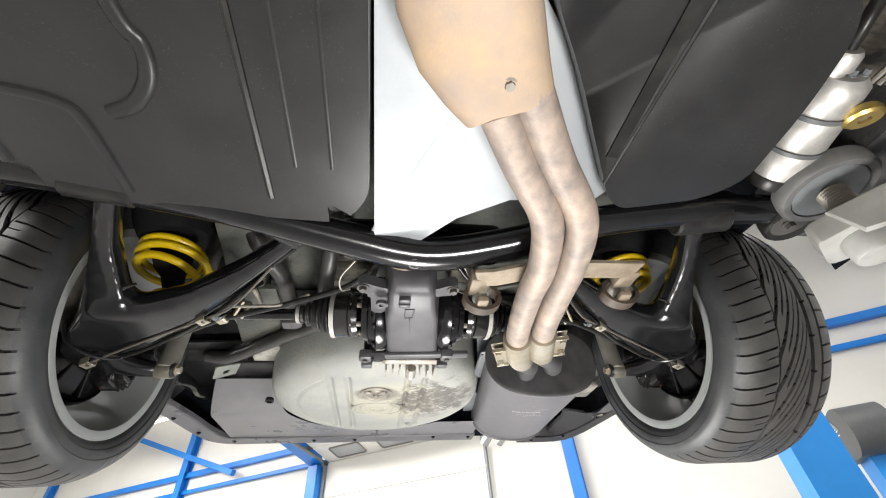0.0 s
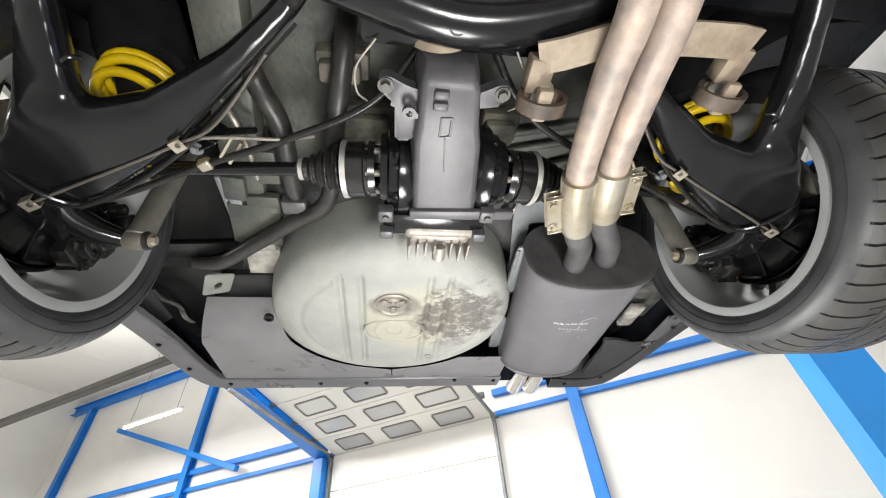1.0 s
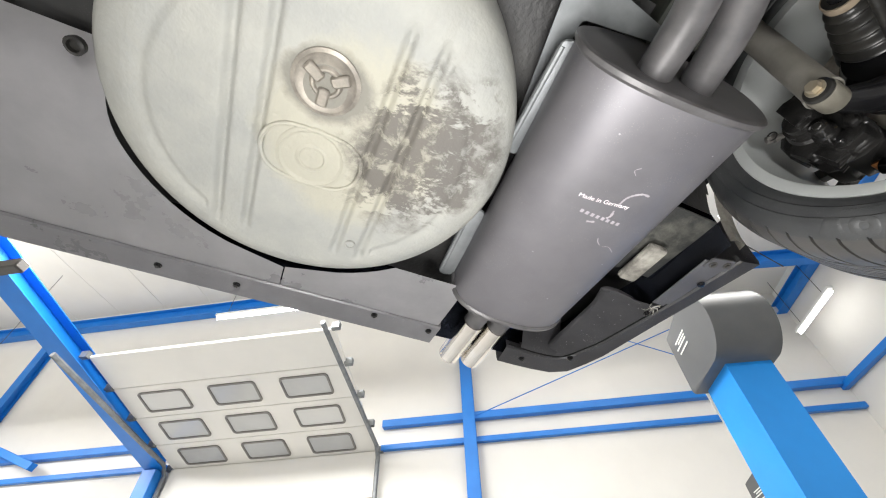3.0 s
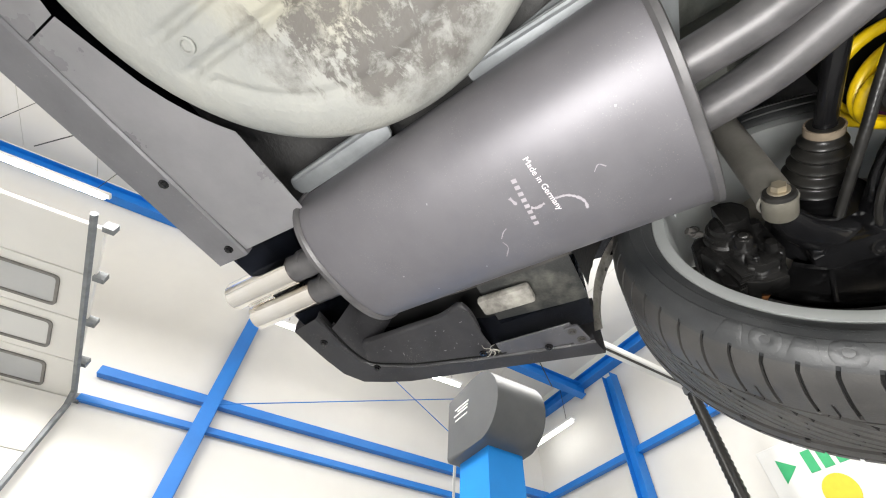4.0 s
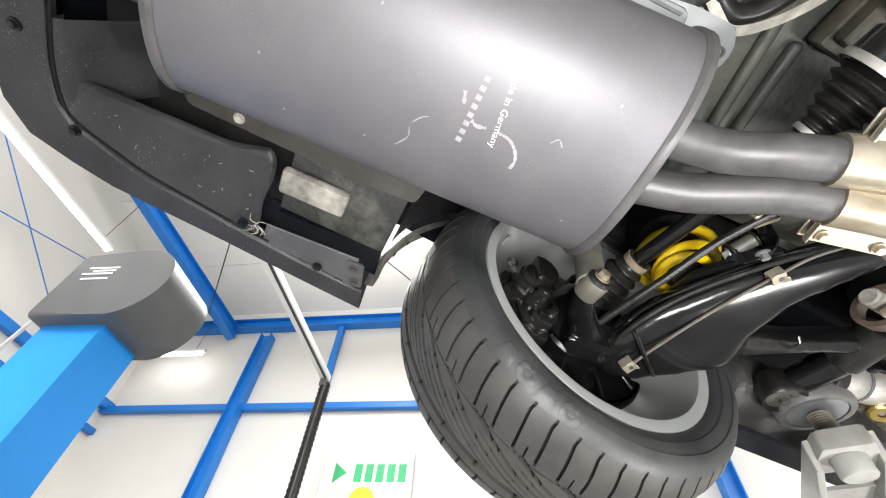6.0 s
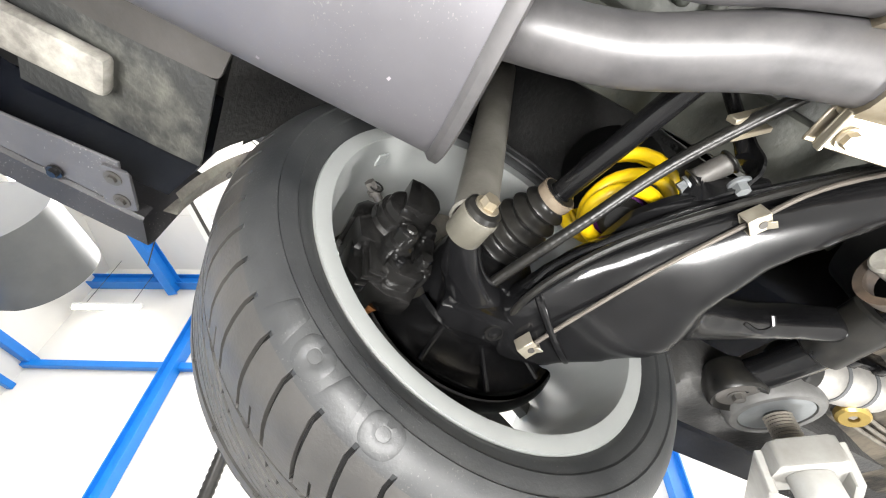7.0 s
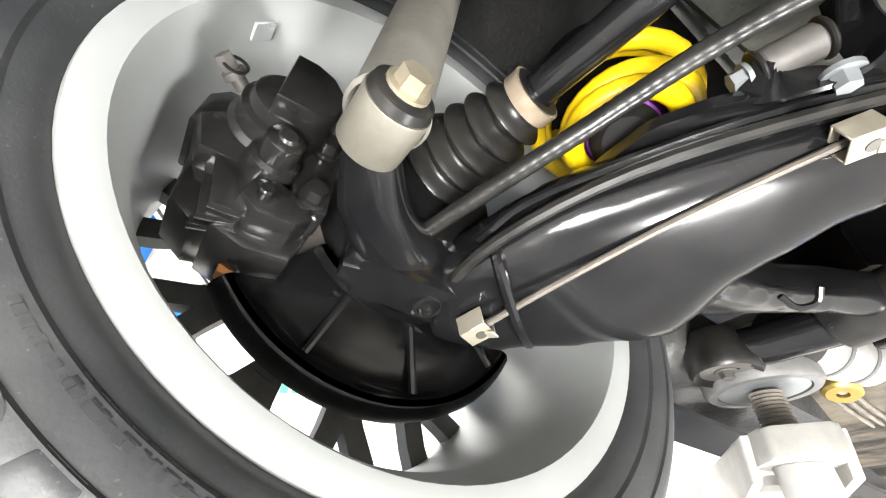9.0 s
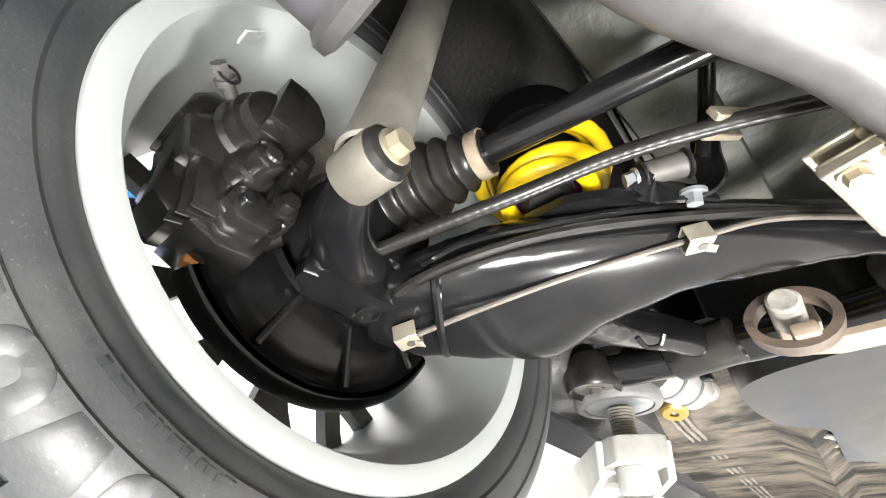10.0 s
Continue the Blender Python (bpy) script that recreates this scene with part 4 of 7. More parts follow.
rows = [[bm.verts.new(m @ Vector((x, y, z))) for x, y in rr] for rr, z in ((ring_o, 0), (ring_i, 0), (ring_i, 0.004), (ring_o, 0.004))]
for a, b in zip(rows, rows[1:] + rows[:1]):
    for k in range(len(a)):
        bm.faces.new((a[k], a[(k + 1) % len(a)], b[(k + 1) % len(a)], b[k]))
part("hole_bracket", bm, UNDERSEAL, car, "grey bracket with an oval hole")
bm = ribbon(B(), spline([(-0.735, 1.56, 1.93), (-0.722, 1.60, 1.925), (-0.695, 1.645, 1.93), (-0.690, 1.69, 1.92), (-0.682, 1.73, 1.925)], 4), 0.014, 0.003)
part("liner_edge", bm, SEAL_MID, car, "torn pale liner edge in the tail corner")
part("corner_liner", prism(B(), [(-0.80, 1.44), (-0.49, 1.42), (-0.47, 1.62), (-0.62, 1.64), (-0.66, 2.0), (-0.78, 1.9)], 1.985, 1.992), BLACK_PLASTIC, car)
part("inner_box", box(B(), (-0.49, 1.60, 1.995), (0.155, 0.13, 0.06), None, 0.012), BLACK_PLASTIC, car)
bm = lathe(B(), [(0, 0), (0, 0.013), (0.01, 0.014), (0.012, 0.009), (0.005, 0.008), (0.005, 0)], along((-0.425, 1.600, 1.872), (-0.425, 1.59, 1.80)), 16)
part("grommet", bm, BOOT, car)
# outer bumper skin
bm = B()
path = [(-0.85, 1.51), (-0.845, 1.7), (-0.80, 1.93), (-0.72, 2.05), (-0.6, 2.10), (0, 2.115), (0.6, 2.10), (0.72, 2.05), (0.80, 1.93), (0.845, 1.7), (0.85, 1.51)]
rows = [[bm.verts.new((x * f, (y - 1.5) * f + 1.5, z)) for x, y in path] for z, f in ((1.93, 0.965), (1.96, 0.985), (2.18, 1.0), (2.2, 0.98))]
for a, b in zip(rows, rows[1:]):
    for k in range(len(path) - 1):
        bm.faces.new((a[k], a[k + 1], b[k + 1], b[k]))
bmesh.ops.solidify(bm, geom=bm.faces[:], thickness=0.005)
part("bumper", bm, BODY_PAINT, car)
for x, y, z in ((-0.765, 1.75, 1.862), (-0.735, 1.92, 1.862), (-0.64, 2.05, 1.862), (-0.33, 2.06, 1.862), (-0.165, 2.06, 1.862), (0.166, 2.045, 1.862), (0.32, 2.055, 1.862), (0.60, 2.042, 1.838), (0.725, 1.985, 1.838), (0.77, 1.735, 1.838), (0.802, 1.60, 1.838)):
    bm = cyl(B(), (x, y, z - 0.002), (x, y, z - 0.007), 0.0055, 0.0045, 10)
    cyl(bm, (x, y, z), (x, y, z - 0.003), 0.0085, 0.008, 12)
    part("screw", bm, BLACK_PAINT, car)

# fuel tank halves
def tank_half(poly, z, name):
    bm = prism(B(), rounded(poly, 0.06, 6), z, z + 0.2, 0.034, 5)
    return part(name, bm, BLACK_PLASTIC, car, "satin black plastic fuel tank half")


TZ = 1.832
tl = tank_half([(-0.60, -0.1), (-0.100, -0.1), (-0.098, 0.63), (-0.140, 0.690), (-0.40, 0.678), (-0.60, 0.63)], TZ, "fuel_tank")
tr_ = tank_half([(0.05, -0.1), (0.38, -0.1), (0.39, 0.26), (0.455, 0.315), (0.478, 0.42), (0.484, 0.545), (0.435, 0.590), (0.31, 0.622), (0.278, 0.60), (0.148, 0.40), (0.085, 0.32)], TZ, "fuel_tank")
part("strap", tube(B(), [(-0.241, -0.1, TZ + 0.002), (-0.243, 0.64, TZ + 0.002), (-0.243, 0.662, TZ + 0.03)], 0.006, 8), BOOT, tl)
part("strap", tube(B(), [(0.265, -0.1, TZ + 0.002), (0.267, 0.30, TZ + 0.002), (0.259, 0.57, TZ + 0.002)], 0.004, 8), BOOT, tr_)
part("strap", ribbon(B(), [(0.243, -0.1, TZ - 0.001), (0.245, 0.30, TZ - 0.001), (0.246, 0.52, TZ - 0.001)], 0.018, 0.004), BOOT, tr_)
bm = tube(B(), spline([(-0.36, 0.20, TZ), (-0.352, 0.386, TZ), (-0.338, 0.424, TZ), (-0.346, 0.464, TZ), (-0.374, 0.499, TZ), (-0.405, 0.514, TZ)], 6), 0.010, 10, 0.6)
part("bead", bm, BLACK_PLASTIC, tl)
part("bead", tube(B(), spline([(-0.52, 0.49, TZ), (-0.46, 0.503, TZ), (-0.442, 0.53, TZ), (-0.438, 0.645, TZ)], 5), 0.008, 8, 0.6), BLACK_PLASTIC, tl)
part("bead", tube(B(), [(-0.562, 0.44, TZ), (-0.566, 0.60, TZ)], 0.008, 8, 0.6), BLACK_PLASTIC, tl)
for x in (-0.15, -0.20):
    part("bead", tube(B(), [(x, 0.10, TZ + 0.001), (x, 0.58, TZ + 0.001)], 0.004, 8, 0.4), BLACK_PLASTIC, tl)

# heat shield between the tank halves
bm = prism(B(), [(-0.105, -0.2), (0.03, -0.2), (0.092, 0.34), (0.158, 0.403), (0.21, 0.482), (0.305, 0.625), (0.29, 0.65), (0.14, 0.66), (0.048, 0.69), (-0.03, 0.745), (-0.055, 0.768), (-0.115, 0.772), (-0.112, 0.745), (-0.090, 0.71), (-0.095, 0.37)], 1.880, 1.884, 0.001, 1, lambda x, y: -0.055 * min(1, max(0, (y - 0.64) / 0.12)) * (x < 0.1))
part("heat_shield", bm, HEATSHIELD, car, "pale aluminium heat shield in the tunnel")

# rear axle carrier
bm = B()
pts = spline([(-0.66, 0.645, 1.868), (-0.58, 0.645, 1.865), (-0.33, 0.688, 1.852), (-0.15, 0.739, 1.845), (0.0, 0.766, 1.836), (0.15, 0.738, 1.845), (0.33, 0.665, 1.852), (0.58, 0.635, 1.865), (0.66, 0.645, 1.868)], 6)
tube(bm, pts, [0.029 + 0.006 * math.exp(-(q.x / 0.22) ** 2) for q in pts], 20, 0.85)
carrier = part("axle_carrier", bm, BLACK_PAINT, car, "black painted curved axle carrier beam")
bm = lathe(B(), [(0, 0.012), (0.003, 0.012), (0.003, 0.009), (-0.01, 0.008), (-0.01, 0)], along((-0.018, 0.762, 1.811), (-0.016, 0.75, 1.73)), 18)
part("hole", bm, DARK_METAL, carrier)
bm = box(B(), (0, 0.78, 1.875), (0.30, 0.07, 0.06), None, 0.015)
part("centre_plate", bm, BLACK_PAINT, carrier)
for s in (-1, 1):
    c = Vector((0.660, 0.645, 1.846))
    bm = lathe(B(), [(-0.05, 0), (-0.05, 0.03), (-0.03, 0.042), (-0.012, 0.044), (0.004, 0.044), (0.009, 0.040), (0.005, 0.034), (0.0, 0.026), (0.0, 0)], along(c, c - Vector((0, 0, 1))), 32)
    part("bush", side_x(bm, s), BOOT, carrier)
    bm = lathe(B(), [(-0.002, 0.03), (0.003, 0.032), (0.004, 0.022), (0.0, 0)], along(c, c - Vector((0, 0, 1))), 24)
    hexbolt(bm, c - Vector((0, 0, 0.001)), (0, 0, -1), 0.009, 0.009)
    part("bolt", side_x(bm, s), DARK_METAL, carrier)


# trailing arms
for s in (-1, 1):
    bm = B()
    low = lambda x, y: -0.213 * (x - 0.25) + 0.067 * (y - 0.78)
    prism(bm, [(0.205, 0.755), (0.228, 0.788), (0.323, 0.880), (0.437, 0.990), (0.50, 1.035), (0.53, 0.935), (0.462, 0.905), (0.401, 0.872), (0.338, 0.836), (0.254, 0.765), (0.235, 0.73)], 1.838, 1.895, 0, 2, low)
    prism(bm, [(0.475, 0.905), (0.535, 0.918), (0.60, 0.90), (0.655, 0.965), (0.70, 1.02), (0.715, 1.08), (0.66, 1.11), (0.565, 1.078), (0.43, 0.985)], 1.838, 1.895, 0, 2, low)
    fall = lambda x, y: -0.066 * min(1, max(0, (y - 0.72) / 0.33))
    prism(bm, [(0.50, 0.645), (0.518, 0.69), (0.575, 0.81), (0.645, 0.95), (0.68, 1.0), (0.60, 1.02), (0.545, 0.925), (0.536, 0.873), (0.520, 0.79), (0.492, 0.72), (0.452, 0.645)], 1.838, 1.895, 0, 2, fall)
    arm = melt(part("trailing_arm", side_x(bm, s), BLACK_PAINT, car, "glossy black forked trailing arm"), 0.005, 110)
    # flange under the spring
    bm = prism(B(), rounded([(0.660, 1.030), (0.600, 1.040), (0.540, 1.050), (0.502, 1.049), (0.470, 1.033), (0.445, 1.014), (0.40, 0.975), (0.43, 0.95), (0.52, 0.985), (0.66, 0.99)], 0.006), 1.842, 1.852, 0.003)
    part("spring_flange", side_x(bm, s), BLACK_PAINT, arm)
    # folded seam along the top of the inner leg
    part("seam", side_x(ribbon(B(), spline([(0.235, 0.80, 1.862), (0.323, 0.888, 1.852), (0.437, 0.998, 1.838), (0.565, 1.082, 1.815), (0.62, 1.10, 1.80)], 5), 0.005, 0.003), s), BLACK_PAINT, arm)
    for p, q in (((0.445, 0.665, 1.86), (0.535, 0.645, 1.86)), ((0.215, 0.76, 1.865), (0.285, 0.70, 1.865))):
        part("bush", side_x(cyl(B(), p, q, 0.032, bevel=0.004), s), BOOT, arm)
    # weld seam near the hub
    part("weld", side_x(tube(B(), spline([(0.612, 1.092, 1.80), (0.618, 1.08, 1.775), (0.645, 1.04, 1.763), (0.672, 1.0, 1.772), (0.682, 0.985, 1.80)], 4), 0.0045, 8), s), BLACK_PAINT, arm)

# differential
def diff_x(y):
    return 0.003 - 0.021 * (1.10 - y) / 0.27


bm = B()
rows = []
for y, w, zb, zt in ((0.815, 0.034, 1.815, 1.92), (0.830, 0.040, 1.797, 1.94), (0.842, 0.043, 1.791, 1.95), (0.905, 0.047, 1.790, 1.952), (0.935, 0.053, 1.790, 1.954), (1.0, 0.055, 1.79, 1.955), (1.09, 0.058, 1.79, 1.955), (1.10, 0.060, 1.79, 1.955)):
    ring = rounded([(-w, zb), (w, zb), (w + 0.008, (zb + zt) / 2), (w, zt), (-w, zt), (-w - 0.008, (zb + zt) / 2)], 0.010, 3)
    rows.append([bm.verts.new((x + diff_x(y), y, z)) for x, z in ring])
for a, b in zip(rows, rows[1:]):
    for k in range(len(a)):
        bm.faces.new((a[k], a[(k + 1) % len(a)], b[(k + 1) % len(a)], b[k]))
bm.faces.new(rows[0])
bm.faces.new(rows[-1])
DIFF = mat("dark_grey_cast_housing", (0.05, 0.0485, 0.052), (0.082, 0.08, 0.085), 0.42, 0.1, 16, 420, 0.3, 0.001)
diff = part("differential", bm, DIFF, car, "dark grey cast differential housing with a finned cover")
for s in (-1, 1):
    bm = lathe(B(), [(-0.03, 0.06), (0.0, 0.082), (0.012, 0.088), (0.028, 0.088), (0.032, 0.078), (0.046, 0.074), (0.05, 0.066), (0.062, 0.062), (0.065, 0.0)], along((0.055, 1.055, 1.88), (0.2, 1.057, 1.88)), 32)
    part("bearing_cap", side_x(bm, s), BLACK_PAINT, diff)
    for k in range(5):
        a = radians(-170 + 40 * k)
        part("bolt", side_x(hexbolt(B(), (0.086, 1.055 + 0.080 * math.cos(a), 1.88 + 0.080 * math.sin(a)), (1, 0, 0), 0.005, 0.005, 1.3), s), BLACK_PAINT, diff)
# black blocks standing in for the shaded gaps between the housing and its bearings
for x0, x1 in ((-0.10, -0.062), (0.062, 0.098)):
    part("web", box(B(), ((x0 + x1) / 2, 1.045, 1.885), (x1 - x0, 0.13, 0.12), None, 0.02, 3), BLACK_PAINT, diff)
# rear cover: strip with square bolt ends, dark gap, inner plate, fins
part("cover_strip", box(B(), (-0.012, 1.083, 1.788), (0.196, 0.022, 0.012), Matrix.Rotation(radians(-2.5), 4, "Z"), 0.004, 2), DIFF, diff)
part("cover_flange", box(B(), (-0.010, 1.135, 1.868), (0.205, 0.060, 0.135), None, 0.012), BLACK_PAINT, diff)
for x in (-0.106, 0.082):
    part("bolt_boss", box(B(), (x, 1.083 - 0.04 * x, 1.786), (0.028, 0.030, 0.022), None, 0.005), DIFF, diff)
    part("bolt", hexbolt(B(), (x, 1.083 - 0.04 * x, 1.776), (0, 0, -1), 0.0065, 0.004, 1.2), DARK_METAL, diff)
    part("bolt_boss", box(B(), (x * 0.98, 1.148, 1.796), (0.026, 0.022, 0.022), None, 0.004), DIFF, diff)
bm = box(B(), (0.006, 1.152, 1.865), (0.150, 0.028, 0.138), None, 0.012, 3)
box(bm, (0.006, 1.185, 1.87), (0.145, 0.05, 0.115), None, 0.022, 3)
cyl(bm, (0.008, 1.20, 1.806), (0.008, 1.228, 1.796), 0.013, seg=14)
cover = part("finned_cover", bm, DIRTY_ALU, diff, "bare aluminium finned rear cover")
for k in range(8):
    x = -0.056 + k * 0.0178
    if k == 4:
        continue
    part("fin", box(B(), (x, 1.212, 1.85 + 0.004 * (k % 3)), (0.0035, 0.05, 0.11)), DIRTY_ALU, cover)
# cast marks under the housing
for y in (0.846, 0.864):
    part("casting_boss", box(B(), (-0.030, y, 1.788), (0.022, 0.013, 0.012), Matrix.Identity(4), 0.003), DIFF, diff)
ring = [(-0.010, 0.884), (-0.026, 0.885), (-0.026, 0.918), (-0.010, 0.915)]
part("casting_boss", tube(B(), [(x, y, 1.7895) for x, y in ring + ring[:1]], 0.0018, 6), DIFF, diff)
part("casting_seam", tube(B(), [(-0.017, 0.92, 1.7895), (-0.010, 0.985, 1.7895)], 0.0012, 6), DIFF, diff)
ear = lathe(B(), [(-0.004, 0.005), (-0.004, 0.011), (0.004, 0.011), (0.004, 0.005)], along((-0.074, 0.888, 1.803), (-0.074, 0.888, 1.7)), 18, True)
box(ear, (-0.064, 0.892, 1.805), (0.022, 0.012, 0.008), None, 0.002, 1)
part("lifting_ear", ear, DIFF, diff)
# forked mount in front, bolted under the carrier
for pts in ([(-0.122, 0.845), (-0.105, 0.842), (-0.078, 0.855), (-0.052, 0.862), (-0.056, 0.90), (-0.066, 0.95), (-0.094, 0.95), (-0.096, 0.885), (-0.112, 0.872)], [(0.076, 0.842), (0.060, 0.842), (0.030, 0.858), (0.016, 0.862), (0.018, 0.884), (0.040, 0.882), (0.070, 0.876)]):
    part("mount_arm", prism(B(), rounded(pts, 0.006), 1.820, 1.842, 0.005), DIFF, diff)
for x in (-0.110, 0.066):
    part("mount_bolt", hexbolt(B(), (x, 0.856, 1.820), (0, 0, -1), 0.008, 0.007), DARK_METAL, diff)
bm = lathe(B(), [(-0.03, 0.0), (-0.03, 0.030), (0.0, 0.046), (0.006, 0.046), (0.008, 0.038), (0.008, 0)], along((-0.032, 0.80, 1.872), (-0.028, 0.84, 1.872)), 28)
part("input_flange", bm, HANGER, diff, "browned input flange")
for x0, x1, y0 in ((-0.125, -0.152, 0.80), (0.078, 0.098, 0.80)):
    part("vent_wire", tube(B(), spline([(x0, y0, 1.84), (x1, 0.835, 1.826), (x1, 0.87, 1.822), ((x0 + x1) / 2, 0.895, 1.84)], 6), 0.0016, 6), DIRTY_ALU, diff)

# drive shafts
for s in (-1, 1):
    p0, p1 = Vector((0.125, 1.062, 1.88)), Vector((0.675, 1.112, 1.90))
    m = along(p0, p1)
    n = (p1 - p0).length
    shaft = part("drive_shaft", side_x(tube(B(), [p0, p1], 0.0135, 16), s), BLACK_PAINT, car)
    bm = lathe(B(), [(0, 0), (0, 0.052), (0.012, 0.054), (0.014, 0.048), (0.02, 0.048), (0.022, 0.053), (0.06, 0.052), (0.066, 0.046), (0.066, 0)], m, 32)
    part("joint", side_x(bm, s), CAST_BLACK, shaft)
    for k in range(6):
        a = k * math.pi / 3
        bm = cyl(B(), m @ Vector((-0.012, 0.043 * math.cos(a), 0.043 * math.sin(a))), m @ Vector((0.016, 0.043 * math.cos(a), 0.043 * math.sin(a))), 0.006, seg=8)
        part("bolt", side_x(bm, s), DIRTY_STEEL, shaft)
    part("clamp", side_x(lathe(B(), [(0, 0.0535), (0, 0.0555), (0.01, 0.0555), (0.01, 0.0535)], m @ Matrix.Translation((0.052, 0, 0)), 32), s), ALU, shaft)
    prof = [(0.066, 0.05)]
    for k in range(49):
        u = k / 48
        prof.append((0.07 + 0.066 * u, 0.046 - 0.026 * u + 0.0048 * math.sin(2 * math.pi * (4.5 * u - 0.25)) * (1 - 0.5 * u)))
    prof += [(0.137, 0.019), (0.15, 0.019), (0.15, 0.014)]
    part("boot", side_x(lathe(B(), prof, m, 28), s), BOOT, shaft)
    part("clamp", side_x(lathe(B(), [(0.138, 0.0195), (0.138, 0.0215), (0.146, 0.0215), (0.146, 0.0195)], m, 24), s), ALU, shaft)
    prof = [(n - 0.13, 0.014), (n - 0.13, 0.021), (n - 0.115, 0.021)]
    for k in range(61):
        u = k / 60
        prof.append((n - 0.113 + 0.103 * u, 0.023 + 0.025 * u + 0.0048 * math.sin(2 * math.pi * (5.5 * u - 0.15)) * min(1, 8 * u + 0.3)))
    prof += [(n - 0.008, 0.052), (n, 0.052)]
    part("boot", side_x(lathe(B(), prof, m, 32), s), BOOT, shaft)
    part("clamp", side_x(lathe(B(), [(n - 0.129, 0.0212), (n - 0.129, 0.0235), (n - 0.117, 0.0235), (n - 0.117, 0.0212)], m, 24), s), HANGER, shaft)

# springs
SP0, SP1 = Vector((0.523, 1.038, 1.858)), Vector((0.562, 0.948, 2.07))  # the spring leans with the arm


def spring_at(z):
    return SP0.lerp(SP1, (z - SP0.z) / (SP1.z - SP0.z))


for s in (-1, 1):
    bm = B()
    pts = []
    for k in range(-16, 100):
        n, a = k / 26, 2 * math.pi * k / 26 + 1.6
        lift = min(1.0, max(0.0, (n - 0.8) / 0.9))  # the coil widens and climbs in one step
        lift = lift * lift * (3 - 2 * lift)
        z = 1.876 + 0.012 * min(n, 0.8) + 0.062 * lift + 0.0195 * max(0.0, n - 1.7)
        r = 0.041 + 0.014 * min(0.0, n) + 0.030 * lift - 0.007 * max(0.0, n - 2.2)
        c = spring_at(z)
        pts.append((c.x + r * math.cos(a), c.y + r * math.sin(a), z))
    tube(bm, pts, 0.0086, 12)
    spring = part("coil_spring", side_x(bm, s), YELLOW, car, "bright yellow coil spring")
    bm = lathe(B(), [(0, 0), (0, 0.014), (0.02, 0.02), (0.05, 0.024), (0.07, 0.036), (0.12, 0.045), (0.15, 0.05), (0.17, 0.05), (0.17, 0)], along(spring_at(1.89), spring_at(2.1)), 24)
    part("bump_stop", side_x(bm, s), GROOVE, spring)
    bm = lathe(B(), [(0, 0), (0, 0.012), (0.003, 0.013), (0.003, 0.028), (0.006, 0.033), (0.014, 0.033), (0.017, 0.030), (0.017, 0)], along(spring_at(1.880), spring_at(2.0)), 32)
    cup = lathe(B(), [(-0.018, 0), (-0.018, 0.018), (-0.010, 0.024), (-0.003, 0.026), (-0.003, 0)], along(spring_at(1.880), spring_at(2.0)), 32)
    part("lower_seat", side_x(cup, s), GROOVE, spring)
    part("spring_seat", side_x(bm, s), PURPLE, spring, "purple anodised spring seat", 25)
    bm = lathe(B(), [(0, 0), (0, 0.060), (0.004, 0.068), (0.03, 0.076), (0.09, 0.084), (0.10, 0.06), (0.10, 0)], along(spring_at(2.018), spring_at(2.2)), 32)
    part("upper_seat", side_x(bm, s), GROOVE, spring)

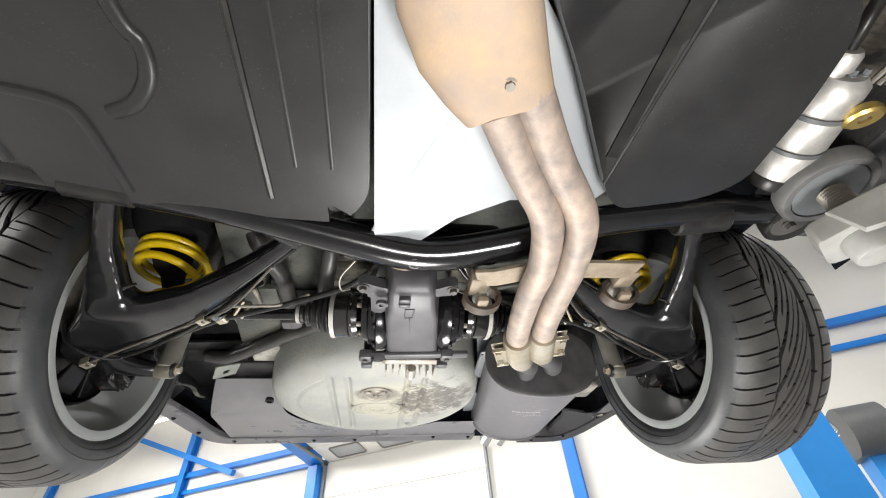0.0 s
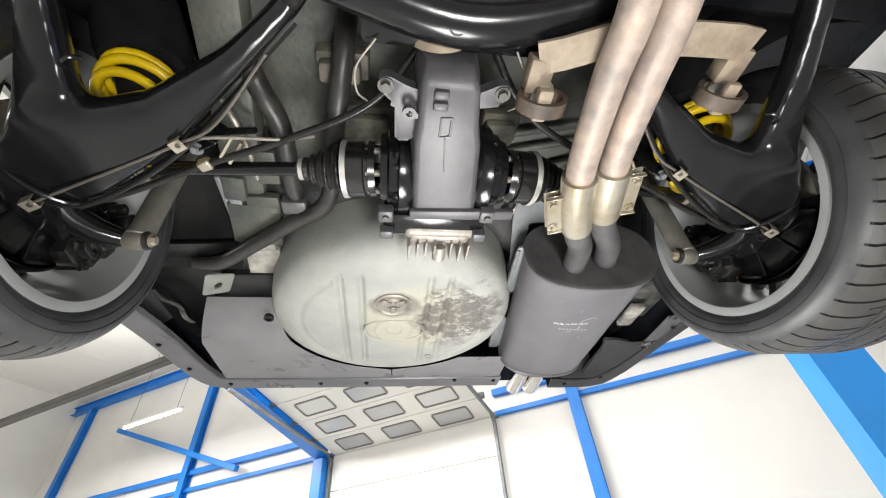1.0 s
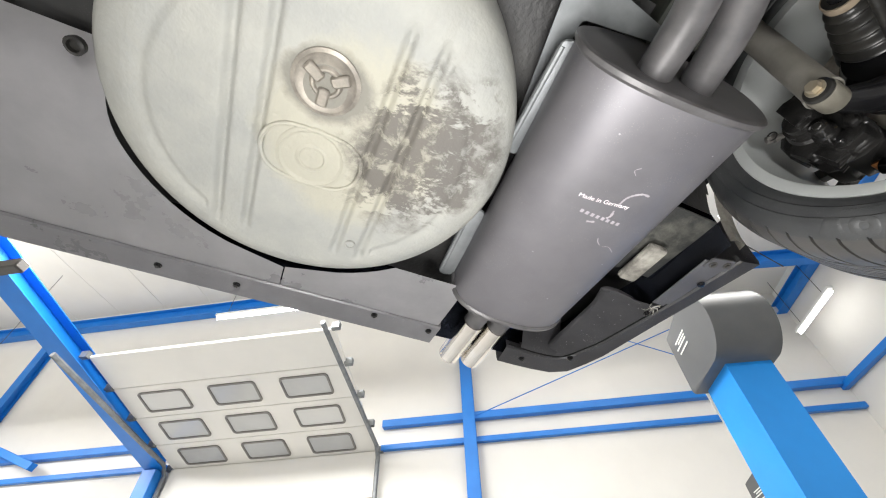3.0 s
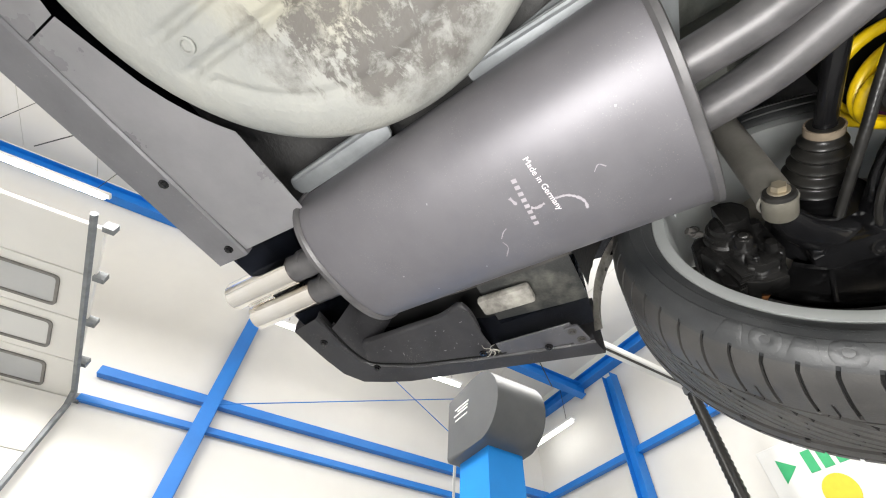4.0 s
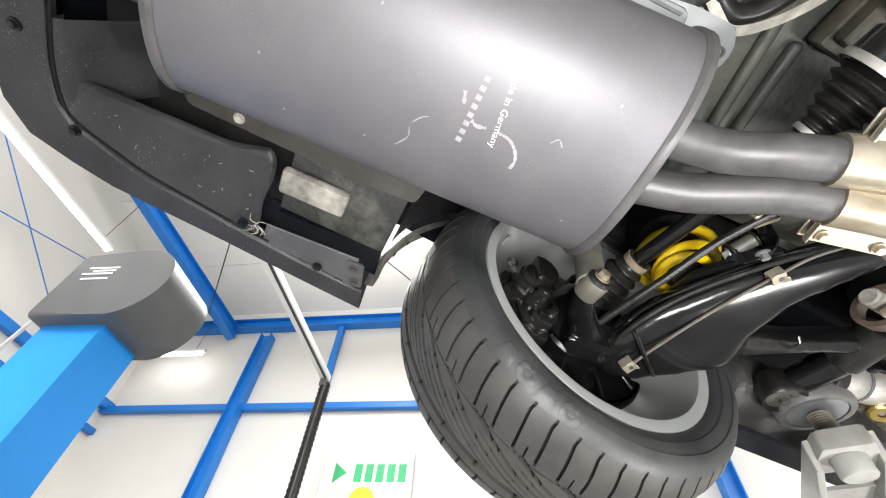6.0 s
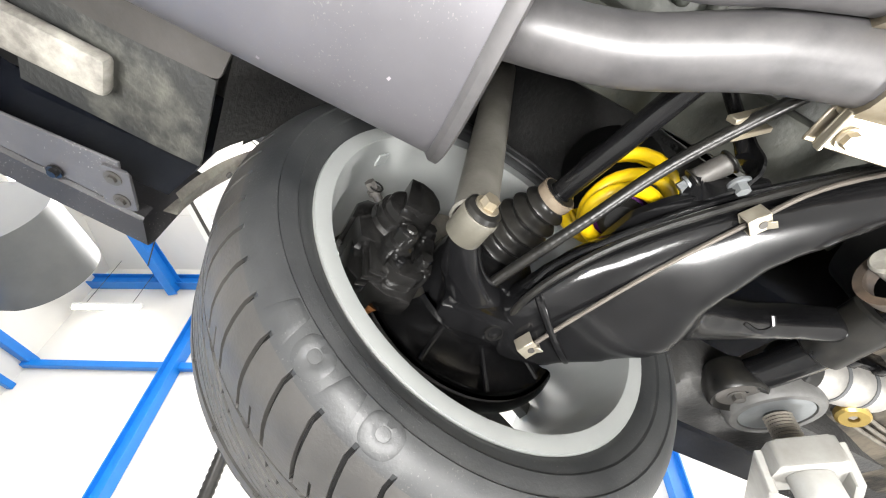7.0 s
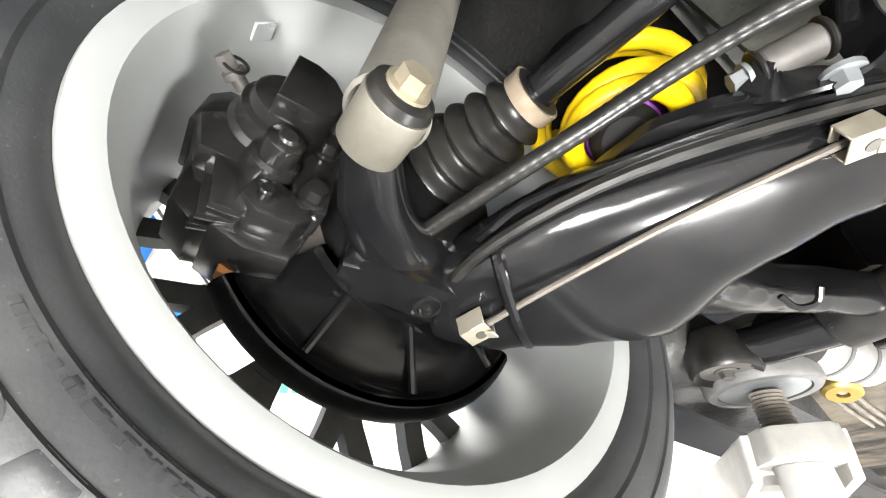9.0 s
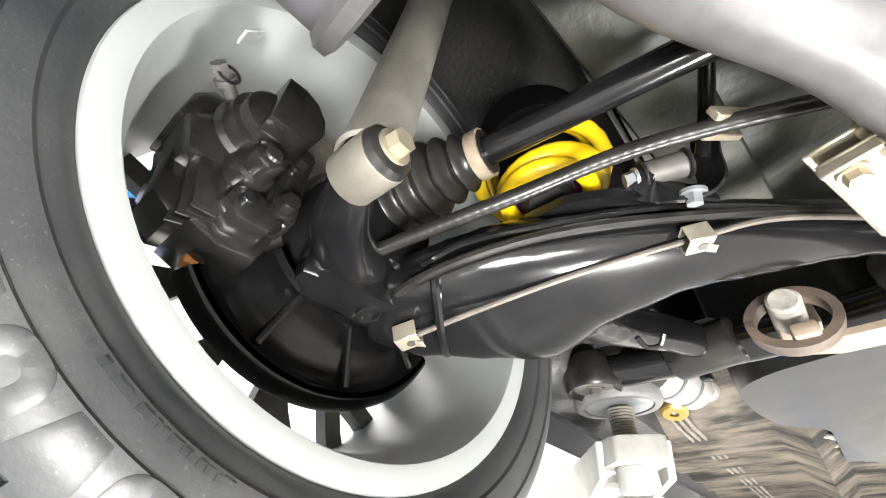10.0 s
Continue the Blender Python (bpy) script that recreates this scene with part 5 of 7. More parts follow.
# shock absorbers, hub carriers, brakes
HUB = (TRK, AX_Y, AX_Z)
for s in (-1, 1):
    e = Vector((0.575, 1.20, 1.80))
    top = Vector((0.553, 1.172, 2.20))
    d = (top - e).normalized()
    bm = lathe(B(), [(0.036, 0), (0.036, 0.0195), (0.005, 0.0205), (0.002, 0.0225), (0.005, 0.0248), (0.010, 0.0243), (0.017, 0.0228), (0.40, 0.0228), (0.40, 0)], along(e, top), 32)
    shock = part("shock_absorber", side_x(bm, s), SHOCK, car, "dull grey rear shock absorber tube")
    bm = lathe(B(), [(0.0, 0.015), (0.0, 0.0198), (0.001, 0.0203), (0.033, 0.0203), (0.034, 0.0198), (0.034, 0.015)], along((0.56, 1.20, 1.80), (0.7, 1.20, 1.80)), 28, True)
    part("eye", side_x(bm, s), EYE, shock)
    part("bush", side_x(lathe(B(), [(-0.008, 0), (-0.008, 0.0145), (-0.006, 0.018), (-0.001, 0.0196), (-0.001, 0.012), (-0.001, 0)], along((0.56, 1.20, 1.80), (0.7, 1.20, 1.80)), 24), s), BOOT, shock)
    part("bolt", side_x(hexbolt(B(), (0.553, 1.20, 1.80), (-1, 0, 0), 0.0095, 0.009, 1.35), s), ZINC, shock)
    # hub carrier
    bm = B()
    lathe(bm, [(0.0, 0.0), (0.0, 0.052), (0.015, 0.062), (0.05, 0.072), (0.07, 0.075), (0.07, 0)], along((0.645, AX_Y, AX_Z), HUB), 32)
    tube(bm, spline([(0.594, 1.197, 1.80), (0.615, 1.187, 1.80), (0.64, 1.17, 1.80), (0.668, 1.138, 1.806), (0.68, 1.10, 1.83)], 4), [0.0165 + 0.001 * k for k in range(17)], 18)
    prism(bm, rounded([(0.655, 1.055), (0.70, 1.05), (0.705, 1.17), (0.66, 1.175)], 0.015), 1.775, 1.82, 0.012, 3)
    carrier2 = part("hub_carrier", side_x(bm, s), BLACK_PAINT, car)
    part("pocket", side_x(lathe(B(), [(0, 0.012), (0.004, 0.012), (0.004, 0.009), (-0.004, 0.008), (-0.004, 0)], along((0.68, 1.10, 1.776), (0.66, 1.09, 1.70)), 18), s), CAST_BLACK, carrier2)
    # brake back plate: dished half ring below the hub
    bm = B()
    prof = [(0.078, 0.006), (0.080, -0.006), (0.083, -0.010), (0.088, -0.010), (0.092, -0.004), (0.105, -0.001), (0.125, 0.004), (0.140, 0.009), (0.145, 0.008), (0.150, 0.004), (0.155, 0.004), (0.160, 0.008), (0.163, 0.014), (0.163, 0.022)]
    rings = []
    for k in range(49):
        a = radians(-149 + 109 * k / 48)
        rings.append([bm.verts.new((0.712 + dx, AX_Y + r * math.cos(a), AX_Z + r * math.sin(a))) for r, dx in prof])
    for a, b in zip(rings, rings[1:]):
        for k in range(len(prof) - 1):
            bm.faces.new((a[k], a[k + 1], b[k + 1], b[k]))
    bmesh.ops.solidify(bm, geom=bm.faces[:], thickness=0.0025)
    plate = part("brake_back_plate", side_x(bm, s), BLACK_PAINT, car, "glossy black pressed brake back plate")
    for a in (radians(-103), radians(-68), radians(-138)):
        bm = tube(B(), [(0.709 + 0.14 * max(0, r - 0.095), AX_Y + r * math.cos(a), AX_Z + r * math.sin(a)) for r in (0.093, 0.146)], 0.0035, 8)
        part("rib", side_x(bm, s), BLACK_PAINT, plate)
    # brake disc behind
    part("brake_disc", side_x(lathe(B(), [(0, 0.05), (0, 0.142), (0.012, 0.142), (0.012, 0.05)], along((0.725, AX_Y, AX_Z), (0.9, AX_Y, AX_Z)), 40, True), s), DIRTY_STEEL, car)
    # caliper, round the back edge of the disc
    C = lambda x, y, z: Vector((x, y, z - 0.002))
    bm = xprism(B(), [(1.290, 1.842), (1.262, 1.858), (1.236, 1.848), (1.230, 1.80), (1.246, 1.780), (1.266, 1.775), (1.284, 1.788)], 0.694, 0.745, 0.005)
    cal = part("brake_caliper", side_x(bm, s), CAST_BLACK, car, "black cast brake caliper")
    # sloping shoulder above the pads
    bm = xprism(B(), [(1.294, 1.847), (1.264, 1.880), (1.246, 1.866), (1.243, 1.826), (1.252, 1.818), (1.283, 1.818)], 0.672, 0.742, 0.006)
    part("shoulder", side_x(bm, s), CAST_BLACK, cal)
    bm = xprism(B(), [(1.299, 1.852), (1.298, 1.882), (1.288, 1.896), (1.256, 1.90), (1.25, 1.855)], 0.684, 0.742, 0.005)
    part("bridge", side_x(bm, s), CAST_BLACK, cal)
    # pad backing plates side by side
    for x0, d in ((0.674, 0.0), (0.684, 0.004), (0.6945, 0.006)):
        bm = xprism(B(), [(1.272 + d, 1.820), (1.252, 1.822), (1.240, 1.79), (1.244, 1.781), (1.262 + d, 1.780 - d)], x0, x0 + 0.007, 0.0015)
        part("pad_plate", side_x(bm, s), CAST_BLACK, cal)
    # carrier below
    bm = xprism(B(), [(1.257, 1.800), (1.257, 1.777), (1.235, 1.769), (1.205, 1.772), (1.197, 1.80), (1.214, 1.812), (1.238, 1.808)], 0.690, 0.752, 0.004)
    carr = part("pad_carrier", side_x(bm, s), CAST_BLACK, cal)
    bm = xprism(B(), [(1.246, 1.806), (1.249, 1.790), (1.236, 1.780), (1.212, 1.782), (1.203, 1.794), (1.21, 1.806), (1.232, 1.812)], 0.664, 0.692, 0.004)
    part("lug", side_x(bm, s), CAST_BLACK, carr)
    bm = cyl(B(), C(0.657, 1.236, 1.797), C(0.668, 1.236, 1.797), 0.005, seg=12, bevel=0.001)
    part("pad_spring", side_x(bm, s), BLACK_PAINT, carr)
    bm = lathe(B(), [(0, 0), (0, 0.020), (0.003, 0.024), (0.012, 0.026), (0.014, 0.030), (0.028, 0.031), (0.032, 0.035), (0.042, 0.035), (0.042, 0)], along(C(0.640, 1.246, 1.868), C(0.69, 1.246, 1.868)), 30)
    part("piston_housing", side_x(bm, s), CAST_BLACK, cal)
    bm = xprism(B(), [(1.255, 1.843), (1.255, 1.896), (1.240, 1.898), (1.226, 1.893), (1.216, 1.880), (1.213, 1.866), (1.217, 1.853), (1.228, 1.844)], 0.626, 0.664, 0.0025)
    part("lug", side_x(bm, s), CAST_BLACK, cal)
    for y, z, x0 in ((1.238, 1.828, 0.640), (1.224, 1.905, 0.646)):
        bm = lathe(B(), [(0, 0), (0, 0.010), (0.002, 0.0125), (0.018, 0.0135), (0.02, 0.017), (0.034, 0.019), (0.05, 0.020), (0.05, 0)], along(C(x0, y, z), C(x0 + 0.05, y + 0.004, z)), 24)
        part("guide_pin", side_x(bm, s), CAST_BLACK, cal)
        part("pin_cap", side_x(lathe(B(), [(-0.002, 0), (-0.002, 0.0055), (0.001, 0.0075)], along(C(x0, y, z), C(x0 + 0.05, y, z)), 20), s), BOOT, cal)
    bm = prism(B(), rounded([(1.195, 1.795), (1.222, 1.80), (1.225, 1.885), (1.198, 1.885)], 0.01), 0.668, 0.695, 0.006)
    bm.transform(Matrix(((0, 0, 1, 0), (1, 0, 0, 0), (0, 1, 0, 0), (0, 0, 0, 1))))
    br = part("caliper_bracket", side_x(bm, s), CAST_BLACK, car)
    for y, z in ((1.209, 1.866), (1.208, 1.815)):
        part("bolt", side_x(hexbolt(B(), C(0.667, y, z), (-1, 0, 0), 0.0085, 0.009, 1.3), s), CAST_BLACK, br)
    p0, p1 = C(0.668, 1.278, 1.885), C(0.652, 1.298, 1.887)
    bm = cyl(B(), p0, p0.lerp(p1, 0.6), 0.0055, seg=12)
    cyl(bm, p0.lerp(p1, 0.35), p0.lerp(p1, 0.55), 0.0085, seg=16)
    cyl(bm, p0.lerp(p1, 0.6), p1, 0.0065, seg=6)
    part("bleed_nipple", side_x(bm, s), DARK_METAL, cal)
    part("cap_ring", side_x(tube(B(), [(p1 + Vector((0, 0.0, 0.0)) + Vector((0.002, 0.008 * math.cos(a) - 0.01, 0.008 * math.sin(a)))) for a in [k * math.pi / 8 for k in range(17)]], 0.0014, 6), s), BOOT, cal)
    part("wear_tag", side_x(box(B(), C(0.727, 1.237, 1.772), (0.013, 0.011, 0.010), None, 0.002), s), ORANGE, cal)


# wheels
R_T, HW = 0.311, 0.086
WALL_PROFILE = [(HW, R_T - 0.014), (0.0925, 0.2945), (0.098, 0.291), (0.108, 0.282), (0.1125, 0.274), (0.1135, 0.268), (0.112, 0.2665), (0.1125, 0.258), (0.111, 0.250), (0.1085, 0.248), (0.107, 0.241), (0.102, 0.235), (0.094, 0.229)]


OUT = 0.030  # the tyre stands wider on its outer side
RINGS = ((0.695, 0.740), (0.820, 0.850))  # straight grooves round the tread
N_PITCH = 27


def tread_line(t):
    """How far a cut has run round the tyre at the place t across the tread, in pitches."""
    if t > 0.70:
        return -0.35 * (t - 0.70)
    if t > 0.33:
        return 3.0 * ((0.70 - t) / 0.37) ** 0.75
    return 3.0 + 0.9 * (0.33 - t)


def tread_cut(t, p):
    """Depth of the tread at t across and p within a pitch."""
    if any(a <= t <= b for a, b in RINGS):
        return 0.0075
    if 0.36 < t < 0.695:
        w = 0.13 + 0.17 * (0.70 - t) / 0.34
        if p < w:
            return 0.007
        if 0.44 < t < 0.66 and 0.54 < p < 0.54 + 0.6 * w:
            return 0.006
    if 0.322 <= t <= 0.362 and (p < 0.34 or 0.335 <= t <= 0.35):
        return 0.007
    if 0.24 < t < 0.33 and 0.06 < p < 0.10:
        return 0.004
    if t < 0.322 and (0.30 < p < 0.365 or 0.80 < p < 0.865):
        return 0.005
    if t > 0.850 and (0.30 < p < 0.365 or 0.80 < p < 0.865):
        return 0.004
    if 0.740 < t < 0.765 and 0.50 < p < 0.56:
        return 0.004
    return 0.0


def tyre():
    """Swept cuts run from a straight outer groove to a stepped inner groove; plain cuts cross both shoulders."""
    bm = B()
    ts = [0.0, 0.03, 0.08, 0.14, 0.20, 0.2401, 0.28, 0.3218, 0.3222, 0.3348, 0.3352, 0.3498, 0.3502, 0.3618, 0.3622, 0.38, 0.405, 0.43, 0.4398, 0.4402, 0.46, 0.485, 0.51, 0.535, 0.56, 0.58, 0.60, 0.62, 0.638, 0.6502, 0.6598, 0.6602, 0.67, 0.68, 0.688, 0.6948, 0.6952, 0.7398, 0.7402, 0.7648, 0.7652, 0.80, 0.8198, 0.8202, 0.8498, 0.8502, 0.88, 0.92, 0.96, 1.0]
    ps = [0.0, 0.0598, 0.0602, 0.0998, 0.1002, 0.13, 0.16, 0.19, 0.22, 0.25, 0.27, 0.2998, 0.3002, 0.3648, 0.3652, 0.42, 0.48, 0.5002, 0.5398, 0.5402, 0.5598, 0.5602, 0.59, 0.62, 0.65, 0.68, 0.71, 0.74, 0.7998, 0.8002, 0.8648, 0.8652, 0.92, 0.998]
    rings, low = [], []
    for i in range(N_PITCH):
        for p in ps:
            ring, deep = [], []
            for t in ts:
                x = -HW + t * (2 * HW + OUT)
                sg = abs(2 * t - 1)
                r = R_T - 0.013 * max(0, (sg - 0.55) / 0.45) ** 2
                cut = tread_cut(t, p)
                th = 2 * math.pi * (i + p + tread_line(t)) / N_PITCH
                deep.append(cut > 0)
                ring.append(bm.verts.new((x, (r - cut) * math.cos(th), (r - cut) * math.sin(th))))
            rings.append(ring)
            low.append(deep)
    NT, NX = len(rings), len(ts) - 1
    for i in range(NT):
        j = (i + 1) % NT
        a, b = rings[i], rings[j]
        for k in range(NX):
            f = bm.faces.new((a[k], a[k + 1], b[k + 1], b[k]))
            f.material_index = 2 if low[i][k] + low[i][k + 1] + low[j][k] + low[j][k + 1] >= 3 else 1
    for sg in (-1, 1):
        prev = [r[0 if sg < 0 else -1] for r in rings]
        edge = [d[0 if sg < 0 else -1] for d in low]
        turn = [math.atan2(v.co.z, v.co.y) for v in prev]
        add = OUT if sg > 0 else 0.0
        for x, rr in WALL_PROFILE[1:]:
            cur = []
            for i in range(NT):
                cut = 0.003 if rr > 0.293 and edge[i] else 0.0
                cur.append(bm.verts.new((sg * (x + add - cut), (rr - cut) * math.cos(turn[i]), (rr - cut) * math.sin(turn[i]))))
            for i in range(NT):
                j = (i + 1) % NT
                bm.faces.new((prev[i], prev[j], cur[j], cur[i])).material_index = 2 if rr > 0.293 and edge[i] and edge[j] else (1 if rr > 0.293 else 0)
            prev = cur
    return bm


def wall_x(r):
    for (xa, ra), (xb, rb) in zip(WALL_PROFILE, WALL_PROFILE[1:]):
        if rb <= r <= ra:
            return xa + (xb - xa) * (ra - r) / (ra - rb)
    return 0.1


def on_wall(r, a, lift):
    return Vector((-(wall_x(r) + lift), r * math.cos(a), r * math.sin(a)))


def raised_ring(a0, r0, half_w, half_h, hole):
    """A raised oval on the sidewall with a sunk middle."""
    bm = B()
    rows = []
    for g, lift in ((1.0, 0.0002), (0.96, 0.0005), (0.75, 0.0005), (hole * 1.1, 0.0005), (hole, 0.0001)):
        row = []
        for k in range(36):
            t = 2 * math.pi * k / 36
            c, q = math.cos(t), math.sin(t)
            c, q = math.copysign(abs(c) ** 0.8, c), math.copysign(abs(q) ** 0.8, q)
            row.append(bm.verts.new(on_wall(r0 + q * half_h * g, a0 + c * half_w * g / r0, lift)))
        rows.append(row)
    for a, b in zip(rows, rows[1:]):
        for k in range(36):
            bm.faces.new((a[k], a[(k + 1) % 36], b[(k + 1) % 36], b[k]))
    return bm


def raised_wedge(a0, r0, w_top, w_low, half_h):
    bm = B()
    rows = []
    for j in range(9):
        v = -1 + 2 * j / 8
        w = w_low + (w_top - w_low) * (v + 1) / 2
        rows.append([bm.verts.new(on_wall(r0 + v * half_h, a0 + u * w / r0, 0.0002 if abs(u) == 1 or abs(v) == 1 else 0.0005)) for u in (-1, -0.95, -0.5, 0, 0.5, 0.95, 1)])
    for a, b in zip(rows, rows[1:]):
        for k in range(6):
            bm.faces.new((a[k], a[k + 1], b[k + 1], b[k]))
    return bm


def small_bars():
    bm = B()
    rnd = random.Random(4)
    for r0, a_from, a_to in ((0.2545, -47, -72), (0.2505, -55, -74), (0.2545, 120, 150), (0.2545, 20, 45)):
        a = radians(a_from)
        stop, sg = radians(a_to), (1 if a_to > a_from else -1)
        while (stop - a) * sg > 0:
            w = rnd.uniform(0.0025, 0.0045)
            vs = [bm.verts.new(on_wall(r0 + dr, a + da, lift)) for lift in (0.0, 0.0004) for dr, da in ((-0.0017, 0), (0.0017, 0), (0.0017, w / r0), (-0.0017, w / r0))]
            for f in ((0, 1, 5, 4), (1, 2, 6, 5), (2, 3, 7, 6), (3, 0, 4, 7), (4, 5, 6, 7)):
                bm.faces.new([vs[q] for q in f])
            a += sg * (w + rnd.choice((0.0012, 0.0012, 0.005))) / r0
    return bm


def rim():
    bm = B()
    prof = [(-0.094, 0.228), (-0.0985, 0.2325), (-0.1015, 0.231), (-0.1015, 0.222), (-0.099, 0.2135), (-0.092, 0.2105), (-0.078, 0.2085), (-0.06, 0.202), (-0.02, 0.198), (0.06, 0.194), (0.075 + OUT, 0.195), (0.09 + OUT, 0.205), (0.10 + OUT, 0.221), (0.103 + OUT, 0.231), (0.099 + OUT, 0.233), (0.094 + OUT, 0.228), (0.06, 0.207), (-0.02, 0.21), (-0.08, 0.22)]
    lathe(bm, prof, Matrix.Identity(4), 96, True)
    return bm


def spokes():
    out = []
    for k in range(11):
        a0 = 2 * math.pi * k / 11
        bm = B()
        f = lambda r, a, x: Vector((x, r * math.cos(a0 + a), r * math.sin(a0 + a)))
        ribbon(bm, [f(0.055, 0, 0.055), f(0.10, 0.0, 0.07), f(0.135, 0.0, 0.075)], 0.022, 0.018, (1, 0, 0))
        for sg in (-1, 1):
            ribbon(bm, [f(0.115, 0, 0.074), f(0.15, sg * 0.07, 0.078), f(0.18, sg * 0.125, 0.08), f(0.203, sg * 0.145, 0.08)], 0.020, 0.017, (1, 0, 0))
        out.append(bm)
    return out


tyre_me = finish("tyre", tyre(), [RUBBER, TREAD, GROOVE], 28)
mark_mes = []
for base in (-59.2, 120.8):
    for k, shape in enumerate((raised_ring, raised_wedge, raised_ring, raised_wedge)):
        a0 = radians(base + 7.5 * (k - 1) + 7.5 * 0)
        b = raised_ring(a0, 0.2795, 0.0165, 0.0125, 0.34) if shape is raised_ring else raised_wedge(a0, 0.2795, 0.016, 0.009, 0.0125)
        mark_mes.append(finish("raised_mark", b, RUBBER))
writing_me = finish("raised_writing", small_bars(), RUBBER)
rim_me = finish("rim", rim(), RIM)
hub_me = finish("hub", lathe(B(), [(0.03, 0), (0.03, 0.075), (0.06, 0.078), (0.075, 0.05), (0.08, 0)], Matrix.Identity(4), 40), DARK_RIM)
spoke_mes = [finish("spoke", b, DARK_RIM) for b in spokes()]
for s in (-1, 1):
    for wy in (AX_Y, AX_Y - 2.57):
        w = new("wheel")
        w.parent = car
        w.matrix_parent_inverse = CAR_INV
        w.matrix_basis = Matrix.Translation((s * TRK, wy, AX_Z)) @ Matrix.Diagonal((s, 1, 1, 1))
        tagged(w, "silver alloy wheel with a directional tread tyre")
        for nm, me in (("tyre", tyre_me), ("rim", rim_me), ("hub", hub_me)):
            o = new(nm, me)
            o.parent = w
        for me in spoke_mes:
            o = new("spoke", me)
            o.parent = w
        if wy == AX_Y:
            for me in mark_mes:
                o = new("raised_mark", me)
                o.parent = w
            o = tagged(new("raised_writing", writing_me), kind="stuff")
            o.parent = w

# pale balance tag on the rim's inner barrel
a = radians(31.8)
m = Matrix.Translation((TRK - 0.072, AX_Y + 0.2032 * math.cos(a), AX_Z + 0.2032 * math.sin(a))) @ Matrix.Rotation(a, 4, "X")
part("balance_tag", box(B(), (0, 0, 0), (0.018, 0.003, 0.022), m, 0.0008, 1), TAG, car, "pale stick-on balance tag")

# exhaust
bm = B()
rows = []
for y, xl, xr, z in ((-0.2, -0.115, -0.03, 1.85), (0.15, -0.110, -0.008, 1.825), (0.31, -0.070, 0.040, 1.80), (0.36, -0.045, 0.068, 1.795), (0.40, -0.012, 0.088, 1.793), (0.428, 0.016, 0.104, 1.792)):
    c = (xl + xr) / 2
    w = (xr - xl) / 2
    rows.append([bm.verts.new((c + w * math.copysign(abs(math.cos(a)) ** 0.6, math.cos(a)), y - 0.36 * w * math.cos(a) * 2, z + 0.028 * math.copysign(abs(math.sin(a)) ** 0.7, math.sin(a)))) for a in [2 * math.pi * k / 28 for k in range(28)]])
for a, b in zip(rows, rows[1:]):
    for k in range(28):
        bm.faces.new((a[k], a[(k + 1) % 28], b[(k + 1) % 28], b[k]))
bm.faces.new(rows[0])
bm.faces.new(rows[-1])
exh = part("exhaust_collector", bm, RUSTY, car, "flat heat-browned exhaust collector")
bm = hexbolt(B(), (0.05, 0.395, 1.767), (0, 0, -1), 0.006, 0.004)
part("bolt", bm, DIRTY_STEEL, exh)
P1 = [(0.045, 0.43, 1.793), (0.098, 0.51, 1.783), (0.160, 0.595, 1.772), (0.188, 0.70, 1.768), (0.196, 0.80, 1.772), (0.218, 0.95, 1.776), (0.252, 1.06, 1.782), (0.290, 1.14, 1.798), (0.325, 1.20, 1.815), (0.345, 1.28, 1.828)]
P2 = [(0.07, 0.39, 1.793), (0.14, 0.495, 1.783), (0.212, 0.59, 1.772), (0.240, 0.70, 1.770), (0.250, 0.79, 1.772), (0.268, 0.92, 1.776), (0.297, 1.03, 1.782), (0.334, 1.11, 1.80), (0.390, 1.19, 1.82), (0.428, 1.28, 1.842)]
for P in (P1, P2):
    pts = spline(P, 6)
    cut = next(i for i, q in enumerate(pts) if q.y > 1.01)
    pp = part("exhaust_pipe", tube(B(), pts[:cut + 1], 0.0245, 24), PIPE_BROWN, car, "browned steel exhaust pipe")
    part("pipe_end", tube(B(), pts[cut:], 0.0262, 24), PIPE_GREY, pp, "grey coated pipe into the silencer")
# hanger
bm = B()
ribbon(bm, [(0.10, 0.790, 1.803), (0.13, 0.778, 1.797), (0.18, 0.758, 1.797), (0.24, 0.748, 1.797), (0.30, 0.742, 1.797), (0.36, 0.740, 1.797), (0.395, 0.745, 1.803)], 0.045, 0.007)
box(bm, (0.108, 0.815, 1.812), (0.036, 0.05, 0.03), None, 0.004)
box(bm, (0.388, 0.775, 1.812), (0.036, 0.05, 0.03), None, 0.004)
hang = part("exhaust_hanger", bm, HANGER, car, "rusty steel exhaust hanger strap")
for x, y in ((0.120, 0.848), (0.392, 0.815)):
    part("stud", cyl(B(), (x, y - 0.022, 1.806), (x, y + 0.026, 1.81), 0.0145, bevel=0.003), PALE_DIRT, hang, "pale rusty stud through the rubber")
    ring = [(x + 0.034 * math.cos(a), y + 0.003, 1.797 + 0.027 * math.sin(a)) for a in [2 * math.pi * k / 28 for k in range(28)]]
    part("rubber_ring", ribbon(B(), ring + ring[:2], 0.008, 0.022, (0, 1, 0)), RUBBER_BROWN, hang, "worn brown rubber hanger ring")
    part("hook", box(B(), (x - 0.004, y - 0.002, 1.780), (0.022, 0.05, 0.014), Matrix.Identity(4), 0.004), HANGER, hang)
